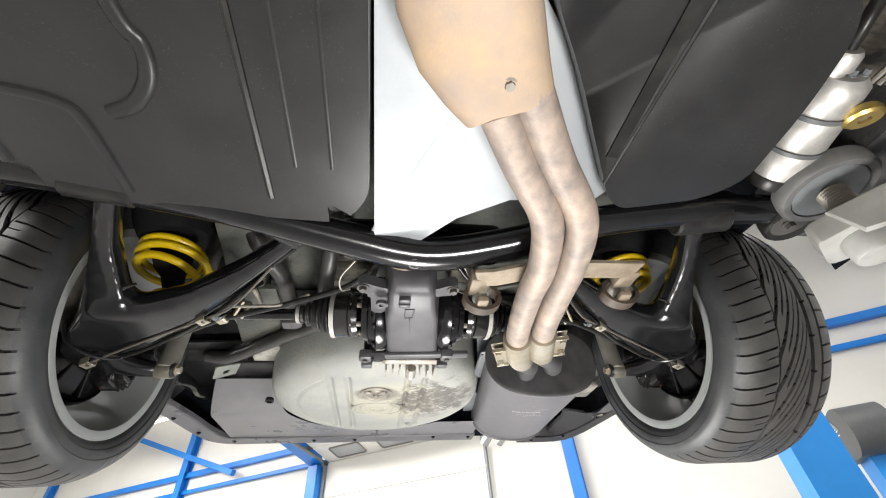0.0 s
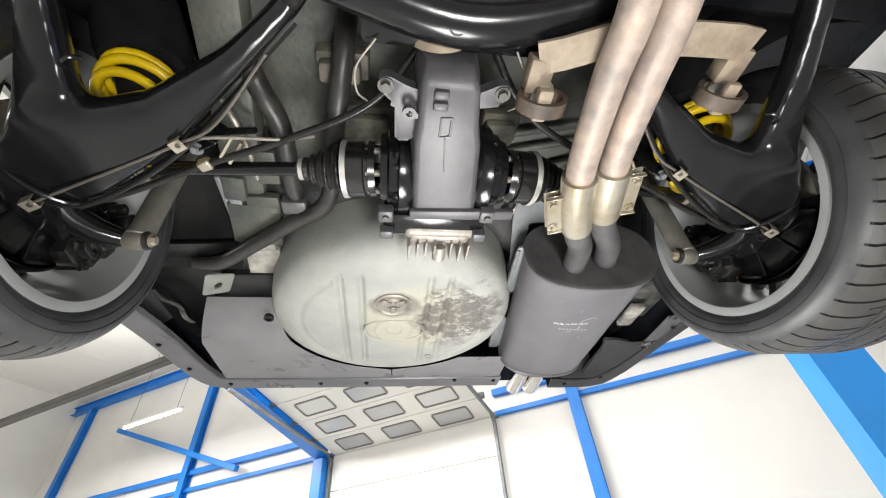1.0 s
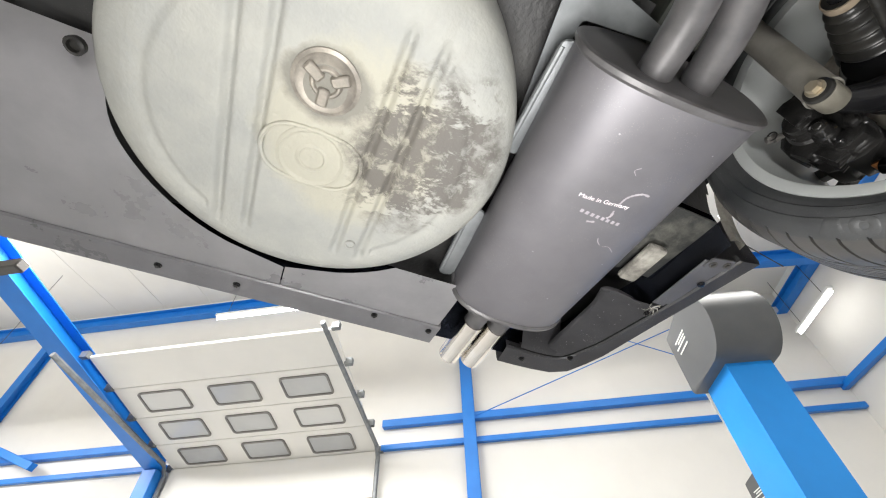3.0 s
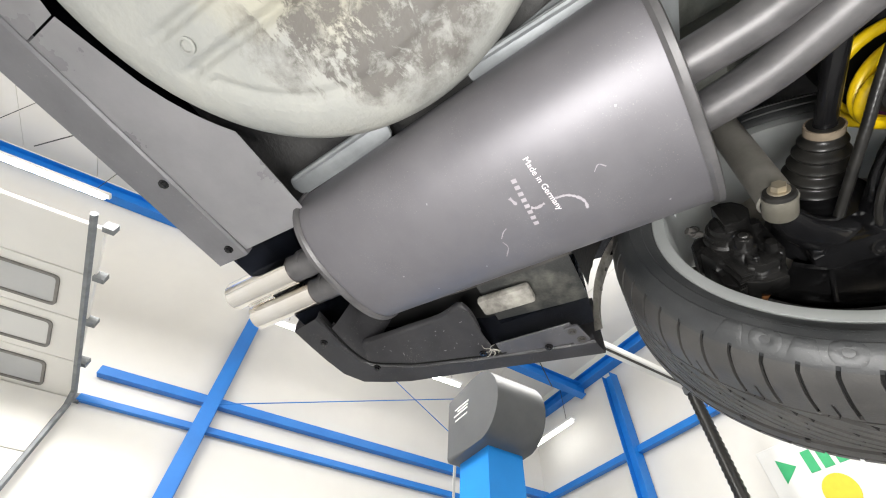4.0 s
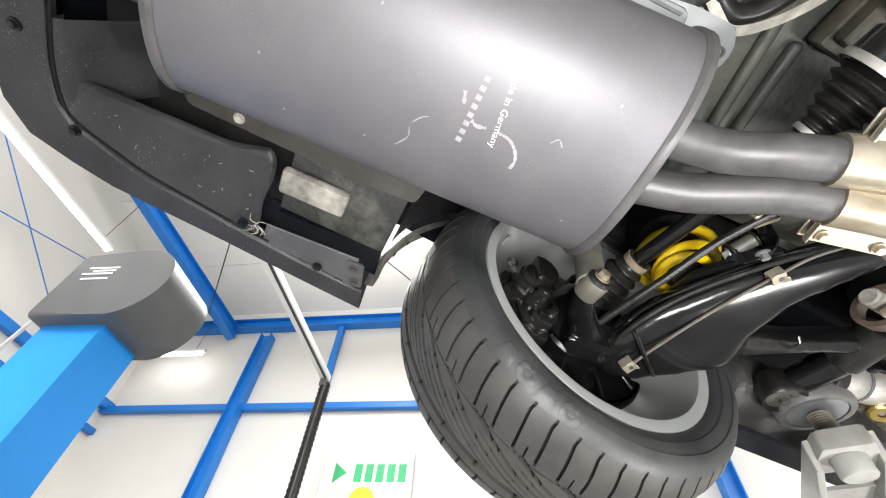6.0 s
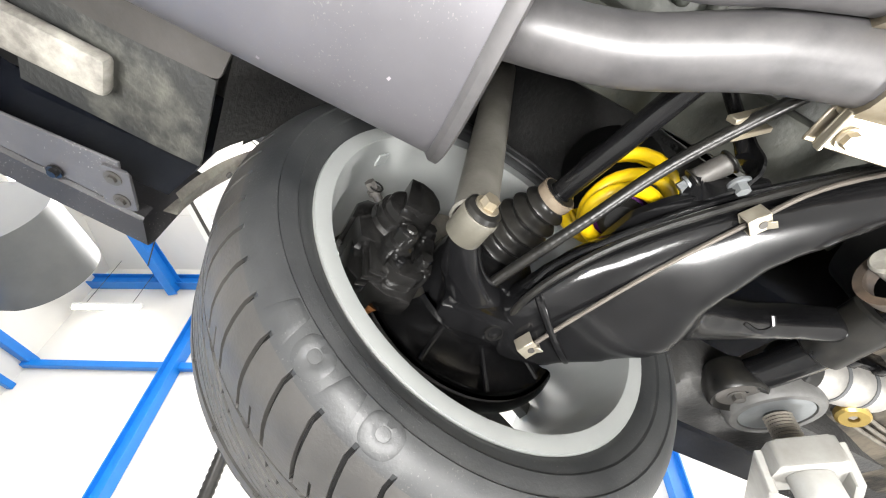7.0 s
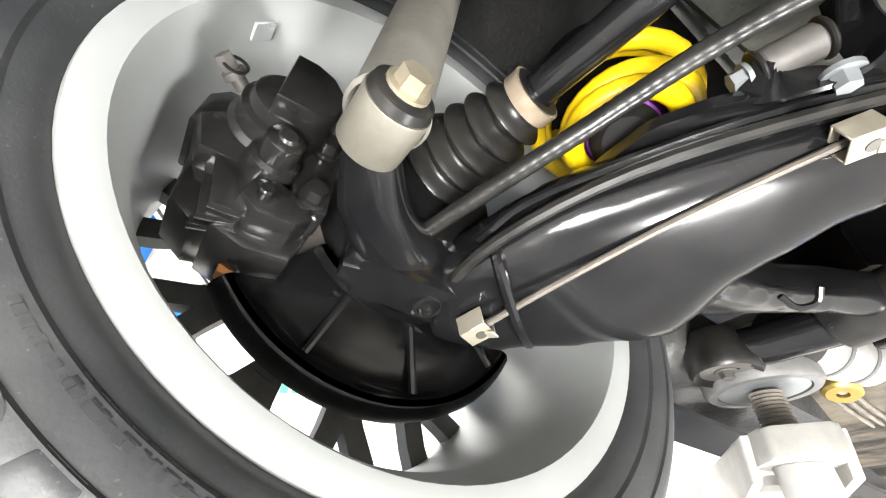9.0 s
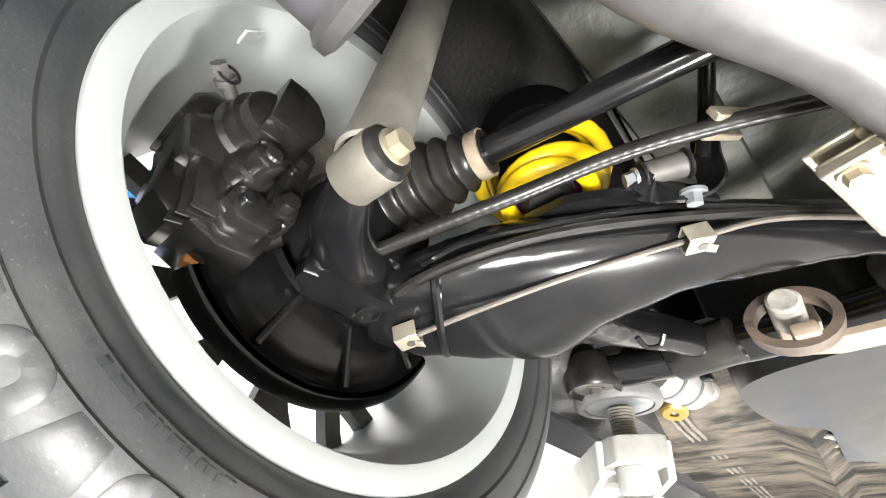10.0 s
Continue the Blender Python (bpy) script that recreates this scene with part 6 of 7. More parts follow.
# clamps
for c, P in (((0.243, 1.065), P1), ((0.345, 1.035), P2)):
    pts = spline(P, 24)
    lo, hi = (0.968, 1.108) if P is P1 else (0.945, 1.064)
    near = [q for q in pts if lo < q.y < hi]
    bm = tube(B(), near, 0.031, 20)
    cl = part("clamp", bm, ZINC, car, "yellow zinc plated exhaust clamp")
    sg = -1 if P is P1 else 1
    mid = near[len(near) // 2]
    d = (near[-1] - near[0]).normalized()
    m = along(mid, mid + d)
    y_out = 1 if m.to_3x3() @ Vector((0, 1, 0)) @ Vector((sg, 0, 0)) > 0 else -1
    part("flange", box(B(), (0, y_out * 0.041, -0.004), (0.104, 0.030, 0.003), m, 0.001, 1), ZINC, cl)
    part("flange", box(B(), (0, y_out * 0.042, 0.008), (0.104, 0.032, 0.003), m, 0.001, 1), ZINC, cl)
    for fx in (-0.0505, 0.0505):
        part("flange_rim", box(B(), (fx, y_out * 0.042, -0.009), (0.003, 0.03, 0.008), m, 0.001, 1), ZINC, cl)
    for t in (-0.035, 0.035):
        p = m @ Vector((t, y_out * 0.045, -0.0065))
        part("bolt", hexbolt(B(), p, m.to_3x3() @ Vector((0, 0, -1)), 0.0065, 0.006, 1.3), ZINC, cl)

# silencer
F0, F1 = Vector((0.394, 1.275, 1.862)), Vector((0.455, 1.865, 1.892))


def oval(bm, prof, seg=56):
    """prof: (part of the length, growth); an oval can between F0 and F1."""
    d = (F1 - F0).normalized()
    s = Vector((0, 0, 1)).cross(d).normalized() * -1
    tilt = Matrix.Rotation(radians(4), 3, d)
    s = tilt @ s
    u = s.cross(d)
    rings = []
    for t, g in prof:
        c = F0 + (F1 - F0) * t
        w, h = (0.157 - 0.012 * t + g), (0.100 - 0.006 * t + g)
        ring = []
        for k in range(seg):
            a = 2 * math.pi * k / seg
            ca, sa = math.cos(a), math.sin(a)
            ring.append(bm.verts.new(c + s * w * math.copysign(abs(ca) ** 0.82, ca) + u * h * math.copysign(abs(sa) ** 0.82, sa)))
        rings.append(ring)
    for a, b in zip(rings, rings[1:]):
        for k in range(seg):
            bm.faces.new((a[k], a[(k + 1) % seg], b[(k + 1) % seg], b[k]))
    bm.faces.new(rings[0])
    bm.faces.new(rings[-1])
    return bm


can = part("silencer", oval(B(), [(0.012, -0.006), (0.012, 0), (0.985, 0), (0.985, -0.006)]), SILENCER, car, "large oval grey coated rear silencer")
part("end_cap", oval(B(), [(0.0, -0.01), (-0.004, 0.0), (0.0, 0.005), (0.012, 0.005), (0.02, 0.001)]), PIPE_GREY, can)
part("end_cap", oval(B(), [(1.0, -0.01), (1.004, 0.0), (1.0, 0.005), (0.988, 0.005), (0.98, 0.001)]), PIPE_GREY, can)
for x in (0.424, 0.492):
    part("tail_pipe", tube(B(), [(x, 1.85, 1.885), (x, 1.99, 1.878)], [0.027, 0.027], 24), PIPE_GREY, can)
    for y in (1.905, 1.925, 1.96):
        part("collar", lathe(B(), [(-0.006, 0.027), (-0.004, 0.0295), (0.004, 0.0295), (0.006, 0.027)], along((x, y, 1.8825), (x, y + 0.14, 1.8755)), 28), PIPE_GREY, can)
    bm = lathe(B(), [(0.0, 0.027), (0.0, 0.030), (0.17, 0.031), (0.172, 0.0285), (0.168, 0.027), (0.02, 0.026)], along((x, 1.985, 1.878), (x + 0.004, 2.165, 1.872)), 32)
    part("tip", bm, CHROME, can, "polished steel tail pipe tip")
bm = prism(B(), rounded([(0.212, 1.215), (0.235, 1.195), (0.258, 1.195), (0.305, 1.228), (0.40, 1.24), (0.40, 1.262), (0.262, 1.283), (0.288, 1.464), (0.256, 1.471), (0.216, 1.274)], 0.008), 1.965, 1.968, 0.001, 1)
part("shield_plate", bm, GALV, can, "galvanised bent plate ahead of the silencer")
part("hole", lathe(B(), [(0, 0.008), (0.003, 0.008), (0.003, 0.0045), (-0.002, 0.004), (-0.002, 0)], along((0.245, 1.212, 1.965), (0.245, 1.212, 1.9)), 14), DARK_METAL, can)
# hanger plates on the inner flank of the silencer
for p, q in (((0.246, 1.305, 1.905), (0.262, 1.515, 1.912)), ((0.270, 1.665, 1.915), (0.292, 1.885, 1.92))):
    m = along(p, q)
    n = (Vector(q) - Vector(p)).length
    bm = prism(B(), rounded([(0, -0.019), (n, -0.019), (n, 0.019), (0, 0.019)], 0.016, 5), -0.004, 0.004, 0.003)
    bm.transform(m)
    tube(bm, [m @ Vector((0.012, 0.014, -0.003)), m @ Vector((n - 0.012, 0.014, -0.003))], 0.005, 8)
    part("flank_plate", bm, GALV, can, "galvanised plate along the silencer flank")

# stamped writing and scratches on the silencer
skin = oval(B(), [(0.012, 0), (0.985, 0)], 160)
tree = BVHTree.FromBMesh(skin)
skin.free()


def laid(points, lift=0.0006):
    """Points of the plan laid on the silencer's underside."""
    out = []
    for x, y in points:
        hit = tree.ray_cast(Vector((x, y, 1.5)), Vector((0, 0, 1)))[0]
        out.append(hit - Vector((0, 0, lift)))
    return out


def written(body, p, q, size, name):
    """Writing from p towards q, read from below."""
    cu = bpy.data.curves.new(name, "FONT")
    cu.body, cu.size, cu.fill_mode = body, 1.0, "BOTH"
    ob = new(name, cu)
    me = bpy.data.meshes.new_from_object(ob.evaluated_get(bpy.context.evaluated_depsgraph_get()))
    bpy.data.objects.remove(ob)
    p, q = Vector(p), Vector(q)
    d = (q - p).normalized()
    up = Vector((d.y, -d.x))
    wide = max(v.co.x for v in me.vertices)
    k = (q - p).length / wide
    for v, c in zip(me.vertices, laid([p + d * v.co.x * k + up * v.co.y * size for v in me.vertices])):
        v.co = c
    me.materials.append(MARK)
    ob = new(name, me)
    ob.parent = can
    return ob


written("Made in Germany", (0.350, 1.480), (0.438, 1.464), 0.0115, "stamp")
for k in range(8):  # worn row of stamped signs
    p = Vector((0.371, 1.505)).lerp(Vector((0.449, 1.502)), k / 7.5)
    bm = B()
    pts = laid([p, p + Vector((0.006, 0)), p + Vector((0.006, -0.007)), p + Vector((0, -0.007))])
    bm.faces.new([bm.verts.new(c) for c in pts])
    part("sign_bar", bm, FAINT, can)


def scratch(path, w, material=FAINT):
    bm = B()
    rows = []
    path = [Vector(q) for q in path]
    for i, q in enumerate(path):
        d = (path[min(i + 1, len(path) - 1)] - path[max(i - 1, 0)]).normalized()
        nn = Vector((-d.y, d.x)) * w * random.uniform(0.35, 1.0) / 2
        rows.append([bm.verts.new(c) for c in laid([q + nn, q - nn], 0.0008)])
    for a, b in zip(rows, rows[1:]):
        bm.faces.new((a[0], a[1], b[1], b[0]))
    part("scratch", bm, material, can)


def flat_spline(pts, n=8):
    return [(q.x, q.y) for q in spline([(x, y, 0) for x, y in pts], n)]


scratch(flat_spline([(0.418, 1.462), (0.419, 1.447), (0.427, 1.435), (0.438, 1.428), (0.450, 1.428)]), 0.005)
scratch(flat_spline([(0.420, 1.496), (0.423, 1.488), (0.420, 1.477)], 4), 0.006)
scratch(flat_spline([(0.395, 1.517), (0.408, 1.512)], 4), 0.006)
scratch(flat_spline([(0.493, 1.563), (0.475, 1.553), (0.462, 1.556)], 5), 0.002, FAINT)
scratch(flat_spline([(0.455, 1.555), (0.445, 1.548), (0.440, 1.541)], 5), 0.002, FAINT)
scratch(flat_spline([(0.400, 1.405), (0.392, 1.398), (0.398, 1.390)], 5), 0.002, FAINT)
for x, y in ((0.466, 1.737), (0.50, 1.60), (0.36, 1.63), (0.52, 1.70), (0.53, 1.42), (0.33, 1.36), (0.48, 1.33)):
    scratch([(x, y), (x + 0.003, y + 0.001)], 0.003)

# fuel pump canister
a, b = Vector((0.562, 0.395, 1.90)), Vector((0.596, 0.572, 1.894))
m = along(a, b)
n = (b - a).length
prof = [(0, 0), (0, 0.03), (0.012, 0.041), (0.05, 0.043), (0.055, 0.040), (0.06, 0.043), (0.11, 0.043), (0.115, 0.040), (0.12, 0.043), (n - 0.01, 0.042), (n, 0.03), (n, 0)]
pump = part("fuel_filter", lathe(B(), prof, m, 32), ALU, car, "silver cylindrical fuel filter")
for t in (0.057, 0.117):
    part("band", lathe(B(), [(t - 0.0035, 0.041), (t - 0.0035, 0.0445), (t + 0.0035, 0.0445), (t + 0.0035, 0.041)], m, 32), COVER, pump)
part("cap", lathe(B(), [(-0.034, 0), (-0.034, 0.018), (-0.028, 0.022), (-0.008, 0.022), (-0.008, 0.016), (0.004, 0.016)], m @ Matrix.Translation((0, 0.016, 0)), 24), ALU, pump)
part("hose", tube(B(), spline([m @ Vector((-0.034, 0.014, 0)), m @ Vector((-0.07, 0.012, 0.004)), m @ Vector((-0.11, 0.0, 0.02)), m @ Vector((-0.16, -0.01, 0.05))], 6), 0.009, 12), BOOT, pump, "black rubber fuel hose")
for ey in (-0.022, -0.004):
    part("terminal", hexbolt(B(), m @ Vector((0.002, ey, -0.012)), m.to_3x3() @ Vector((-1, 0, 0)), 0.005, 0.008, 1.3), GALV, pump)
part("bracket", box(B(), (0.085, 0.047, 0.012), (0.12, 0.012, 0.035), m, 0.003), BLACK_PAINT, pump)
for t in (0.057, 0.117):
    part("bracket_ear", box(B(), (t, 0.050, -0.006), (0.02, 0.016, 0.012), m, 0.002), BLACK_PAINT, pump)
part("end_cap", lathe(B(), [(n - 0.012, 0.0425), (n - 0.008, 0.044), (n + 0.012, 0.040), (n + 0.018, 0.03), (n + 0.018, 0)], m, 28), BOOT, pump)
part("stub", cyl(B(), m @ Vector((n + 0.016, 0, 0)), m @ Vector((n + 0.032, 0, 0)), 0.007, seg=10), DIRTY_STEEL, pump)

# anti-roll bar and the bar beside it
DULL_BAR = mat("dull_grimy_black_bar", (0.012, 0.0115, 0.011), (0.032, 0.03, 0.027), 0.4, 0, 24, 260, 0.3, 0.001)
bm = tube(B(), spline([(-0.61, 1.49, 1.97), (-0.533, 1.458, 1.952), (-0.42, 1.37, 1.95), (-0.325, 1.292, 1.948), (-0.262, 1.245, 1.945), (-0.234, 1.20, 1.945), (-0.22, 1.12, 1.948), (-0.208, 1.02, 1.95), (-0.195, 0.945, 1.96), (-0.185, 0.88, 2.0), (-0.18, 0.83, 2.085)], 6), 0.0195, 18)
part("anti_roll_bar", bm, DULL_BAR, car, "grimy dull black anti-roll bar")
bm = tube(B(), spline([(-0.385, 0.82, 2.085), (-0.375, 0.88, 2.03), (-0.345, 0.95, 1.975), (-0.318, 1.03, 1.97), (-0.315, 1.10, 1.97), (-0.317, 1.18, 1.97), (-0.31, 1.27, 1.972), (-0.305, 1.31, 1.985)], 5), 0.0205, 16)
part("cross_bar", bm, DULL_BAR, car)
part("clip", box(B(), (-0.317, 1.243, 1.958), (0.056, 0.04, 0.03), Matrix.Identity(4), 0.007), PIPE_GREY, car)
# pressed body parts ahead of the well
bm = box(B(), (0, 0, 0), (0.17, 0.028, 0.02), along((-0.455, 1.216, 1.985), (-0.457, 1.38, 1.985)) @ Matrix.Translation((0.085, 0, 0)), 0.003)
box(bm, (0, 0, 0.02), (0.20, 0.012, 0.05), along((-0.48, 1.20, 1.985), (-0.478, 1.38, 1.985)) @ Matrix.Translation((0.09, 0, 0)), 0.003)
part("body_bracket", bm, GALV, car, "grey folded sheet metal channel")
bm = prism(B(), rounded([(-0.475, 1.44), (-0.385, 1.43), (-0.412, 1.575), (-0.488, 1.585)], 0.008), 1.975, 1.99, 0.004)
box(bm, (-0.43, 1.41, 1.99), (0.07, 0.05, 0.03), None, 0.006)
part("body_bracket", bm, PALE_DIRT, car, "pale dirty folded body bracket")
bm = box(B(), (-0.395, 1.27, 1.985), (0.075, 0.06, 0.022), Matrix.Identity(4), 0.005)
box(bm, (-0.37, 1.16, 1.99), (0.05, 0.09, 0.02), None, 0.005)
part("body_bracket", bm, UNDERBODY, car)
bm = tube(B(), spline([(-0.41, 0.98, 1.96), (-0.395, 1.02, 1.955), (-0.385, 1.08, 1.955), (-0.384, 1.17, 1.96)], 5), 0.006, 8)
part("breather_pipe", bm, DIRTY_STEEL, car)
# pale body plate and dirty strap above the silencer
bm = prism(B(), rounded([(0.243, 1.280), (0.232, 1.288), (0.203, 1.250), (0.218, 1.204), (0.240, 1.212), (0.252, 1.242)], 0.006), 1.988, 1.994, 0.002, 1)
plate = part("body_plate", bm, PALE_DIRT, car, "pale dirty body plate with a hole")
part("hole", lathe(B(), [(0, 0.007), (0.002, 0.007), (0.002, 0.005), (-0.002, 0.004), (-0.002, 0)], along((0.237, 1.264, 1.988), (0.237, 1.264, 1.9)), 16), DARK_METAL, plate)
bm = ribbon(B(), spline([(0.205, 1.262, 1.985), (0.212, 1.247, 1.980), (0.219, 1.226, 1.978), (0.212, 1.205, 1.978), (0.190, 1.181, 1.978), (0.164, 1.162, 1.978), (0.135, 1.146, 1.980), (0.09, 1.13, 1.985)], 5), 0.013, 0.022)
part("mount_strap", bm, PALE_DIRT, car, "dirty beige strap round a rubber mount")
bm = tube(B(), spline([(0.195, 1.255, 1.985), (0.203, 1.23, 1.98), (0.195, 1.21, 1.98), (0.17, 1.19, 1.98), (0.10, 1.16, 1.985)], 5), 0.014, 12)
part("rubber_mount", bm, BOOT, car)
for p, q in (((0.345, 1.135, 2.045), (0.19, 1.20, 2.045)), ((0.34, 1.079, 2.052), (0.17, 1.126, 2.052)), ((0.36, 1.03, 2.052), (0.17, 1.075, 2.052))):
    part("floor_rib", side_x(box(B(), (0.09, 0, 0), (0.19, 0.02, 0.02), along(p, q), 0.008, 3), 1), UNDERBODY, car)
for x, y, w, h in ((-0.152, 1.052, 0.095, 0.062), (-0.197, 0.934, 0.078, 0.042), (0.130, 1.042, 0.066, 0.055)):
    bm = box(B(), (x, y, 2.0), (w, h, 0.03), None, 0.010, 2)
    box(bm, (x + 0.004, y - 0.004, 2.03), (w * 1.25, h * 1.3, 0.04), None, 0.008, 2)
    part("floor_pad", bm, STAINED, car, "stained beige pad under the floor")
# parking brake cables and brake lines
for s in (-1, 1):
    bm = tube(B(), spline([(0.650, 1.128, 1.812), (0.535, 1.092, 1.832), (0.425, 1.052, 1.856), (0.269, 0.988, 1.862), (0.13, 0.912, 1.87), (0.04, 0.80, 1.90)], 60), [0.0064, 0.00655, 0.00665, 0.00655] * 90, 10)
    cb = part("brake_cable", side_x(bm, s), BOOT, car)
    bm = box(B(), (0, 0, 0), (0.024, 0.02, 0.018), along((0.425, 1.052, 1.856), (0.269, 0.988, 1.862)), 0.003, 1)
    if s < 0:
        part("clip", side_x(bm, s), ZINC, cb, "yellow zinc cable clip")
    bm = tube(B(), spline([(0.46, 1.006, 1.842), (0.405, 0.991, 1.85), (0.34, 0.988, 1.853), (0.29, 0.992, 1.86), (0.24, 1.01, 1.90)], 6), 0.0032, 8)
    if s < 0:
        part("brake_line", side_x(bm, s), DIRTY_STEEL, car)
    bm = tube(B(), spline([(0.668, 1.07, 1.755), (0.60, 1.045, 1.775), (0.52, 1.015, 1.795), (0.431, 0.978, 1.813), (0.37, 0.945, 1.825), (0.28, 0.84, 1.85)], 6), 0.0026, 8)
    bl = part("brake_line", side_x(bm, s), LINE, car)
    for p, q in (((0.661, 1.068, 1.76), (0.6, 1.045, 1.775)), ((0.431, 0.978, 1.813), (0.37, 0.945, 1.825))):
        m = along(p, q)
        bm = box(B(), (0, 0, -0.0075), (0.021, 0.019, 0.0016), m, 0.0005, 1)
        for sy in (-0.0088, 0.0088):
            box(bm, (0, sy, 0.0), (0.021, 0.0016, 0.0156), m, 0.0005, 1)
        box(bm, (-0.008, 0.0, 0.006), (0.006, 0.019, 0.0016), m, 0.0005, 1)
        box(bm, (0.012, 0.004, -0.0055), (0.008, 0.009, 0.0016), m @ Matrix.Rotation(radians(25), 4, "Y"), 0.0005, 1)
        cp = part("clip", side_x(bm, s), ZINC, bl, "folded yellow zinc line clip")
        part("hole", side_x(lathe(B(), [(0, 0.0042), (0.0008, 0.0042), (0.0008, 0)], along(m @ Vector((0.002, 0.001, -0.0083)), m @ Vector((0.002, 0.001, -0.02))), 14), s), DARK_METAL, cp)
    # link between arm and anti-roll bar: pale bush in a dark fork, pinched by a bolt
    a, b = Vector((0.444, 1.019, 1.862)), Vector((0.414, 1.006, 1.867))
    bm = cyl(B(), a, b, 0.0115, bevel=0.002)
    link = part("link_bush", side_x(bm, s), DULL_BUSH, car)
    d = (a - b).normalized()
    bm = cyl(B(), a, a + d * 0.003, 0.0135, bevel=0.001)
    cyl(bm, b - d * 0.003, b, 0.0135, bevel=0.001)
    part("bush_rim", side_x(bm, s), BOOT, link)
    part("nut", side_x(hexbolt(B(), a + d * 0.006, d, 0.007, 0.008, 1.3), s), GALV, link)
    part("bolt", side_x(hexbolt(B(), (0.418, 1.004, 1.838), (0.2, -0.25, -0.9), 0.007, 0.009, 1.5), s), GALV, link)
    bm = ribbon(B(), spline([(0.452, 1.024, 1.857), (0.444, 1.018, 1.846), (0.43, 1.008, 1.842), (0.414, 0.998, 1.842), (0.402, 0.994, 1.85), (0.398, 0.996, 1.872), (0.39, 1.0, 1.90)], 5), 0.024, 0.003, (0.35, 0.8, 0.1))
    part("bracket", side_x(bm, s), BLACK_PAINT, link)
    bm = tube(B(), [(0.402, 1.0, 1.868), (0.385, 1.01, 1.90), (0.36, 1.04, 1.95)], 0.007, 10)
    part("rod", side_x(bm, s), BLACK_PAINT, link)
    for dx in (0.0, 0.012):
        bm = box(B(), (0, 0, 0), (0.045, 0.006, 0.012), along((0.385 - dx, 1.02 + dx, 1.868), (0.36 - dx, 0.985 + dx, 1.885)), 0.001, 1)
        part("tab", side_x(bm, s), ZINC, link)
    bm = tube(B(), spline([(0.70, 1.08, 1.782), (0.62, 1.098, 1.788), (0.52, 1.058, 1.81), (0.41, 0.978, 1.828), (0.30, 0.87, 1.85)], 5), 0.0045, 8)
    part("sensor_cable", side_x(bm, s), BOOT, car)
    bm = tube(B(), spline([(0.50, 0.845, 1.806), (0.508, 0.84, 1.797), (0.52, 0.848, 1.795), (0.524, 0.86, 1.803)], 4), 0.0028, 8)
    part("hook", side_x(bm, s), BLACK_PAINT, car)

bm = lathe(B(), [(0, 0.008), (0, 0.022), (0.004, 0.024), (0.012, 0.024), (0.016, 0.02), (0.016, 0.008)], along((0.598, 0.431, 1.862), (0.60, 0.45, 1.80)), 28, True)
brass = part("brass_bush", bm, BRASS, car, "brass coloured bush beside the filter")
part("bolt", hexbolt(B(), (0.598, 0.433, 1.858), (0, 0.3, -1), 0.007, 0.006, 1.0), DIRTY_STEEL, brass)
for k in range(3):
    part("fuel_line", tube(B(), spline([(0.60 + 0.014 * k, 0.40, 1.885), (0.61 + 0.014 * k, 0.2, 1.875), (0.60 + 0.014 * k, -0.3, 1.86), (0.60 + 0.014 * k, -1.2, 1.85)], 5), 0.004, 8), DIRTY_STEEL, car)

# ---- lift arm under the car ----
arm_t = thing("lift_arm", "worn white lift arm with a round grey pad", "vehicle lift")
PADC = Vector((0.655, 0.558, 1.806))
bm = lathe(B(), [(0, 0), (0, 0.066), (0.006, 0.073), (0.028, 0.073), (0.034, 0.068), (0.034, 0.057), (0.028, 0.055), (0.028, 0)], along(PADC + Vector((0, 0, 0.034)), PADC), 40)
part("pad", bm, PAD_GREY, arm_t, "round grey lift pad")
bm = lathe(B(), [(0, 0), (0, 0.055), (0.005, 0.055), (0.007, 0.045), (0.004, 0.03), (0.004, 0)], along(PADC + Vector((0, 0, 0.007)), PADC - Vector((0, 0, 1))), 32)
part("pad_plate", bm, GALV, arm_t)
bm = B()
prof = []
for k in range(11):
    prof += [(k * 0.005, 0.0185), (k * 0.005 + 0.0025, 0.0215)]
lathe(bm, [(0, 0)] + prof + [(0.056, 0)], along(PADC, PADC - Vector((0, 0, 1))), 24)
part("screw_post", bm, DIRTY_STEEL, arm_t)
AIM = Vector((0.58, -0.81, 0)).normalized()
m = along((0.650, 0.570, 1.725), Vector((0.650, 0.570, 1.725)) + AIM)
bm = prism(B(), rounded([(-0.052, -0.04), (0.03, -0.055), (0.06, -0.055), (0.06, 0.055), (0.03, 0.055), (-0.052, 0.04)], 0.008), -0.012, 0.024, 0.003)
bm.transform(m)
part("block", bm, LIFT_WHITE, arm_t)
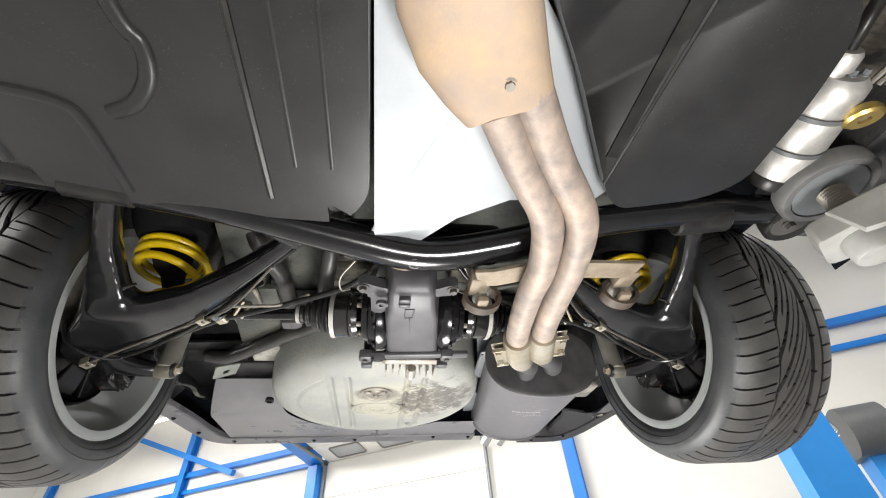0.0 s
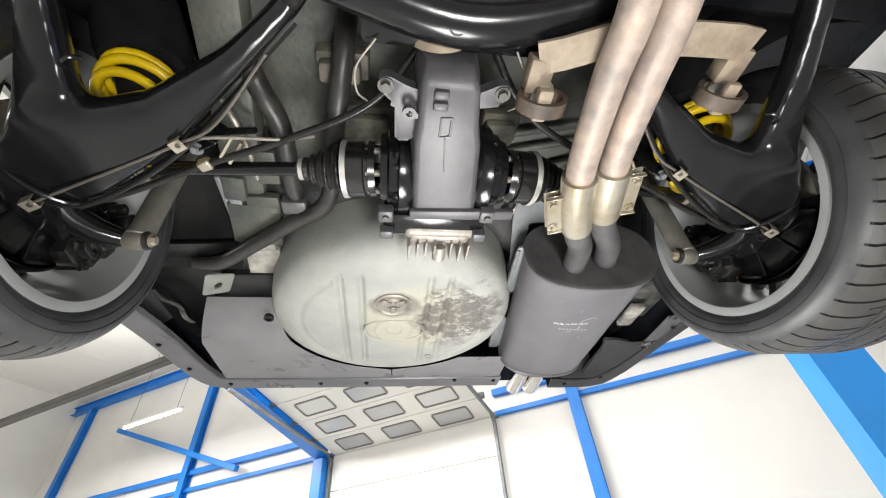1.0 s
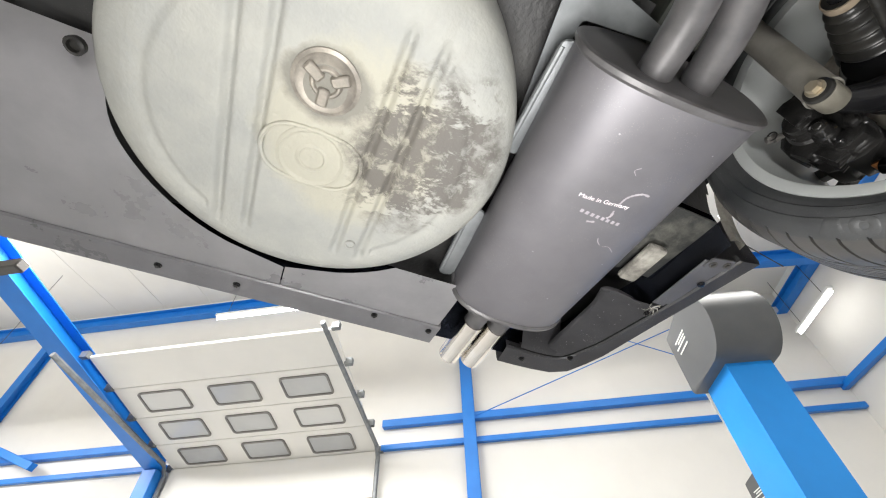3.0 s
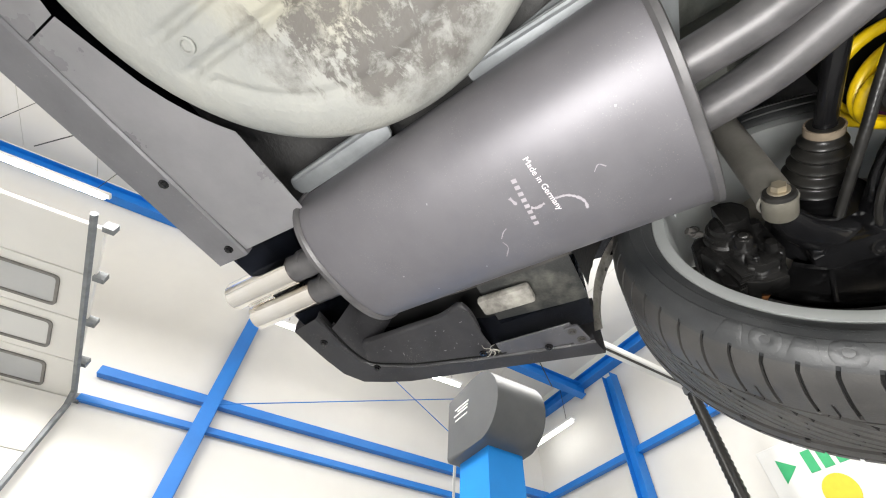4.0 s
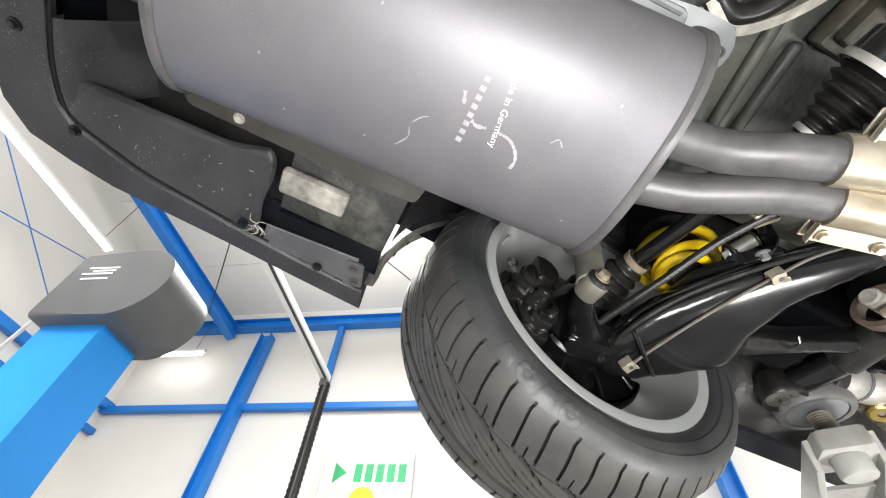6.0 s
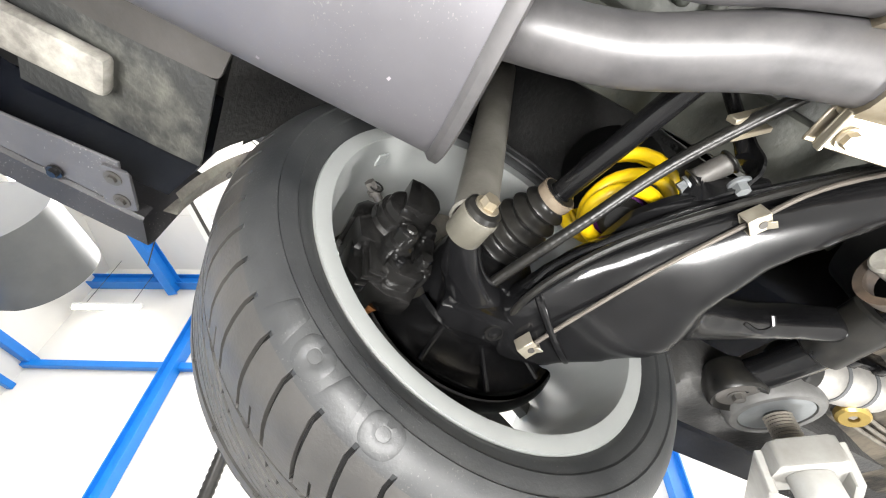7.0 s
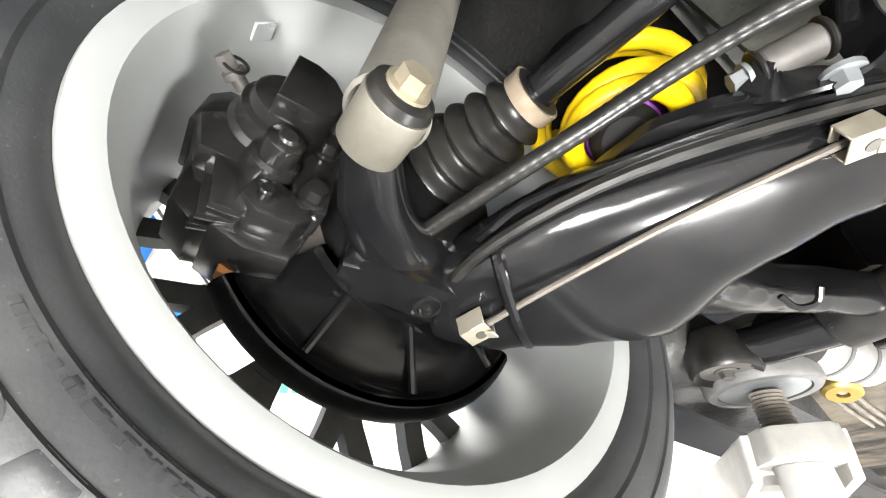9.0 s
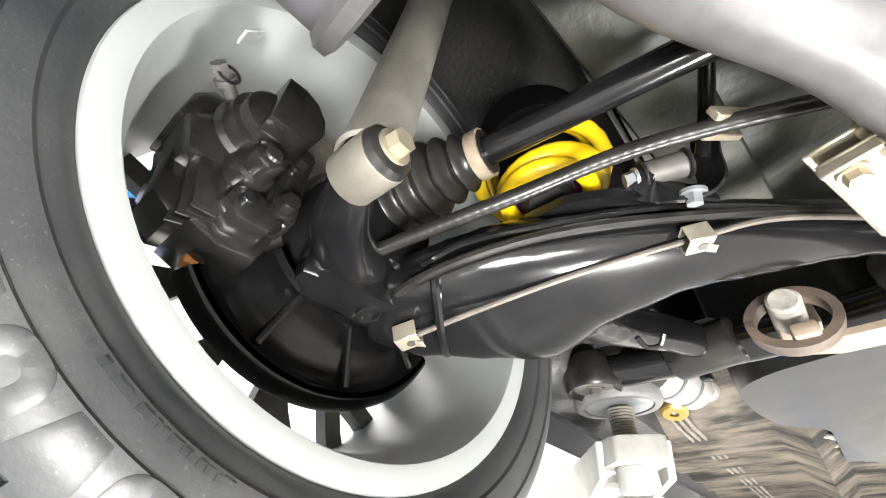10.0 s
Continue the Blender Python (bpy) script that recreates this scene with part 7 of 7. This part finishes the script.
part("nut", lathe(B(), [(-0.004, 0), (-0.004, 0.026), (0, 0.030), (0.03, 0.030), (0.034, 0.027), (0.034, 0)], along((0.650, 0.570, 1.712), (0.650, 0.570, 1.6)), 32), LIFT_WHITE, arm_t)
# two tapered cheeks and a web between them
for off in (-0.052, 0.052):
    bm = xprism(B(), [(-0.02, 0.022), (1.2, 0.03), (1.2, -0.075), (0.20, -0.060), (0.0, -0.03)], off - 0.006, off + 0.006, 0.002, 1)
    bm.transform(m @ Matrix(((0, 1, 0, 0), (1, 0, 0, 0), (0, 0, 1, 0), (0, 0, 0, 1))))
    bmesh.ops.recalc_face_normals(bm, faces=bm.faces)
    part("cheek", bm, LIFT_WHITE, arm_t)
part("web", box(B(), (0.66, 0, -0.02), (1.08, 0.092, 0.008), m), LIFT_WHITE, arm_t)
foot = Vector((0.650, 0.570, 0)) + AIM * 1.22
part("carriage", box(B(), (0, 0, 0), (0.16, 0.22, 0.16), Matrix.Translation((foot.x, foot.y, 1.66)) @ m.to_3x3().to_4x4(), 0.01), LIFT_GREY, arm_t)
part("post", box(B(), (0, 0, 0.79), (0.22, 0.26, 1.58), Matrix.Translation((foot.x, foot.y, 0)) @ m.to_3x3().to_4x4(), 0.008), LIFT_GREY, arm_t)

# ---- fill lamps added below the car, out of view ----
for at, to, w, wide in FILL_LAMPS:
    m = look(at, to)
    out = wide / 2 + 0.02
    lamp = thing("fill_lamp", "added fill lamp on a low black stand", "work lamp", "work lamps", at=(at[0], at[1], 0))
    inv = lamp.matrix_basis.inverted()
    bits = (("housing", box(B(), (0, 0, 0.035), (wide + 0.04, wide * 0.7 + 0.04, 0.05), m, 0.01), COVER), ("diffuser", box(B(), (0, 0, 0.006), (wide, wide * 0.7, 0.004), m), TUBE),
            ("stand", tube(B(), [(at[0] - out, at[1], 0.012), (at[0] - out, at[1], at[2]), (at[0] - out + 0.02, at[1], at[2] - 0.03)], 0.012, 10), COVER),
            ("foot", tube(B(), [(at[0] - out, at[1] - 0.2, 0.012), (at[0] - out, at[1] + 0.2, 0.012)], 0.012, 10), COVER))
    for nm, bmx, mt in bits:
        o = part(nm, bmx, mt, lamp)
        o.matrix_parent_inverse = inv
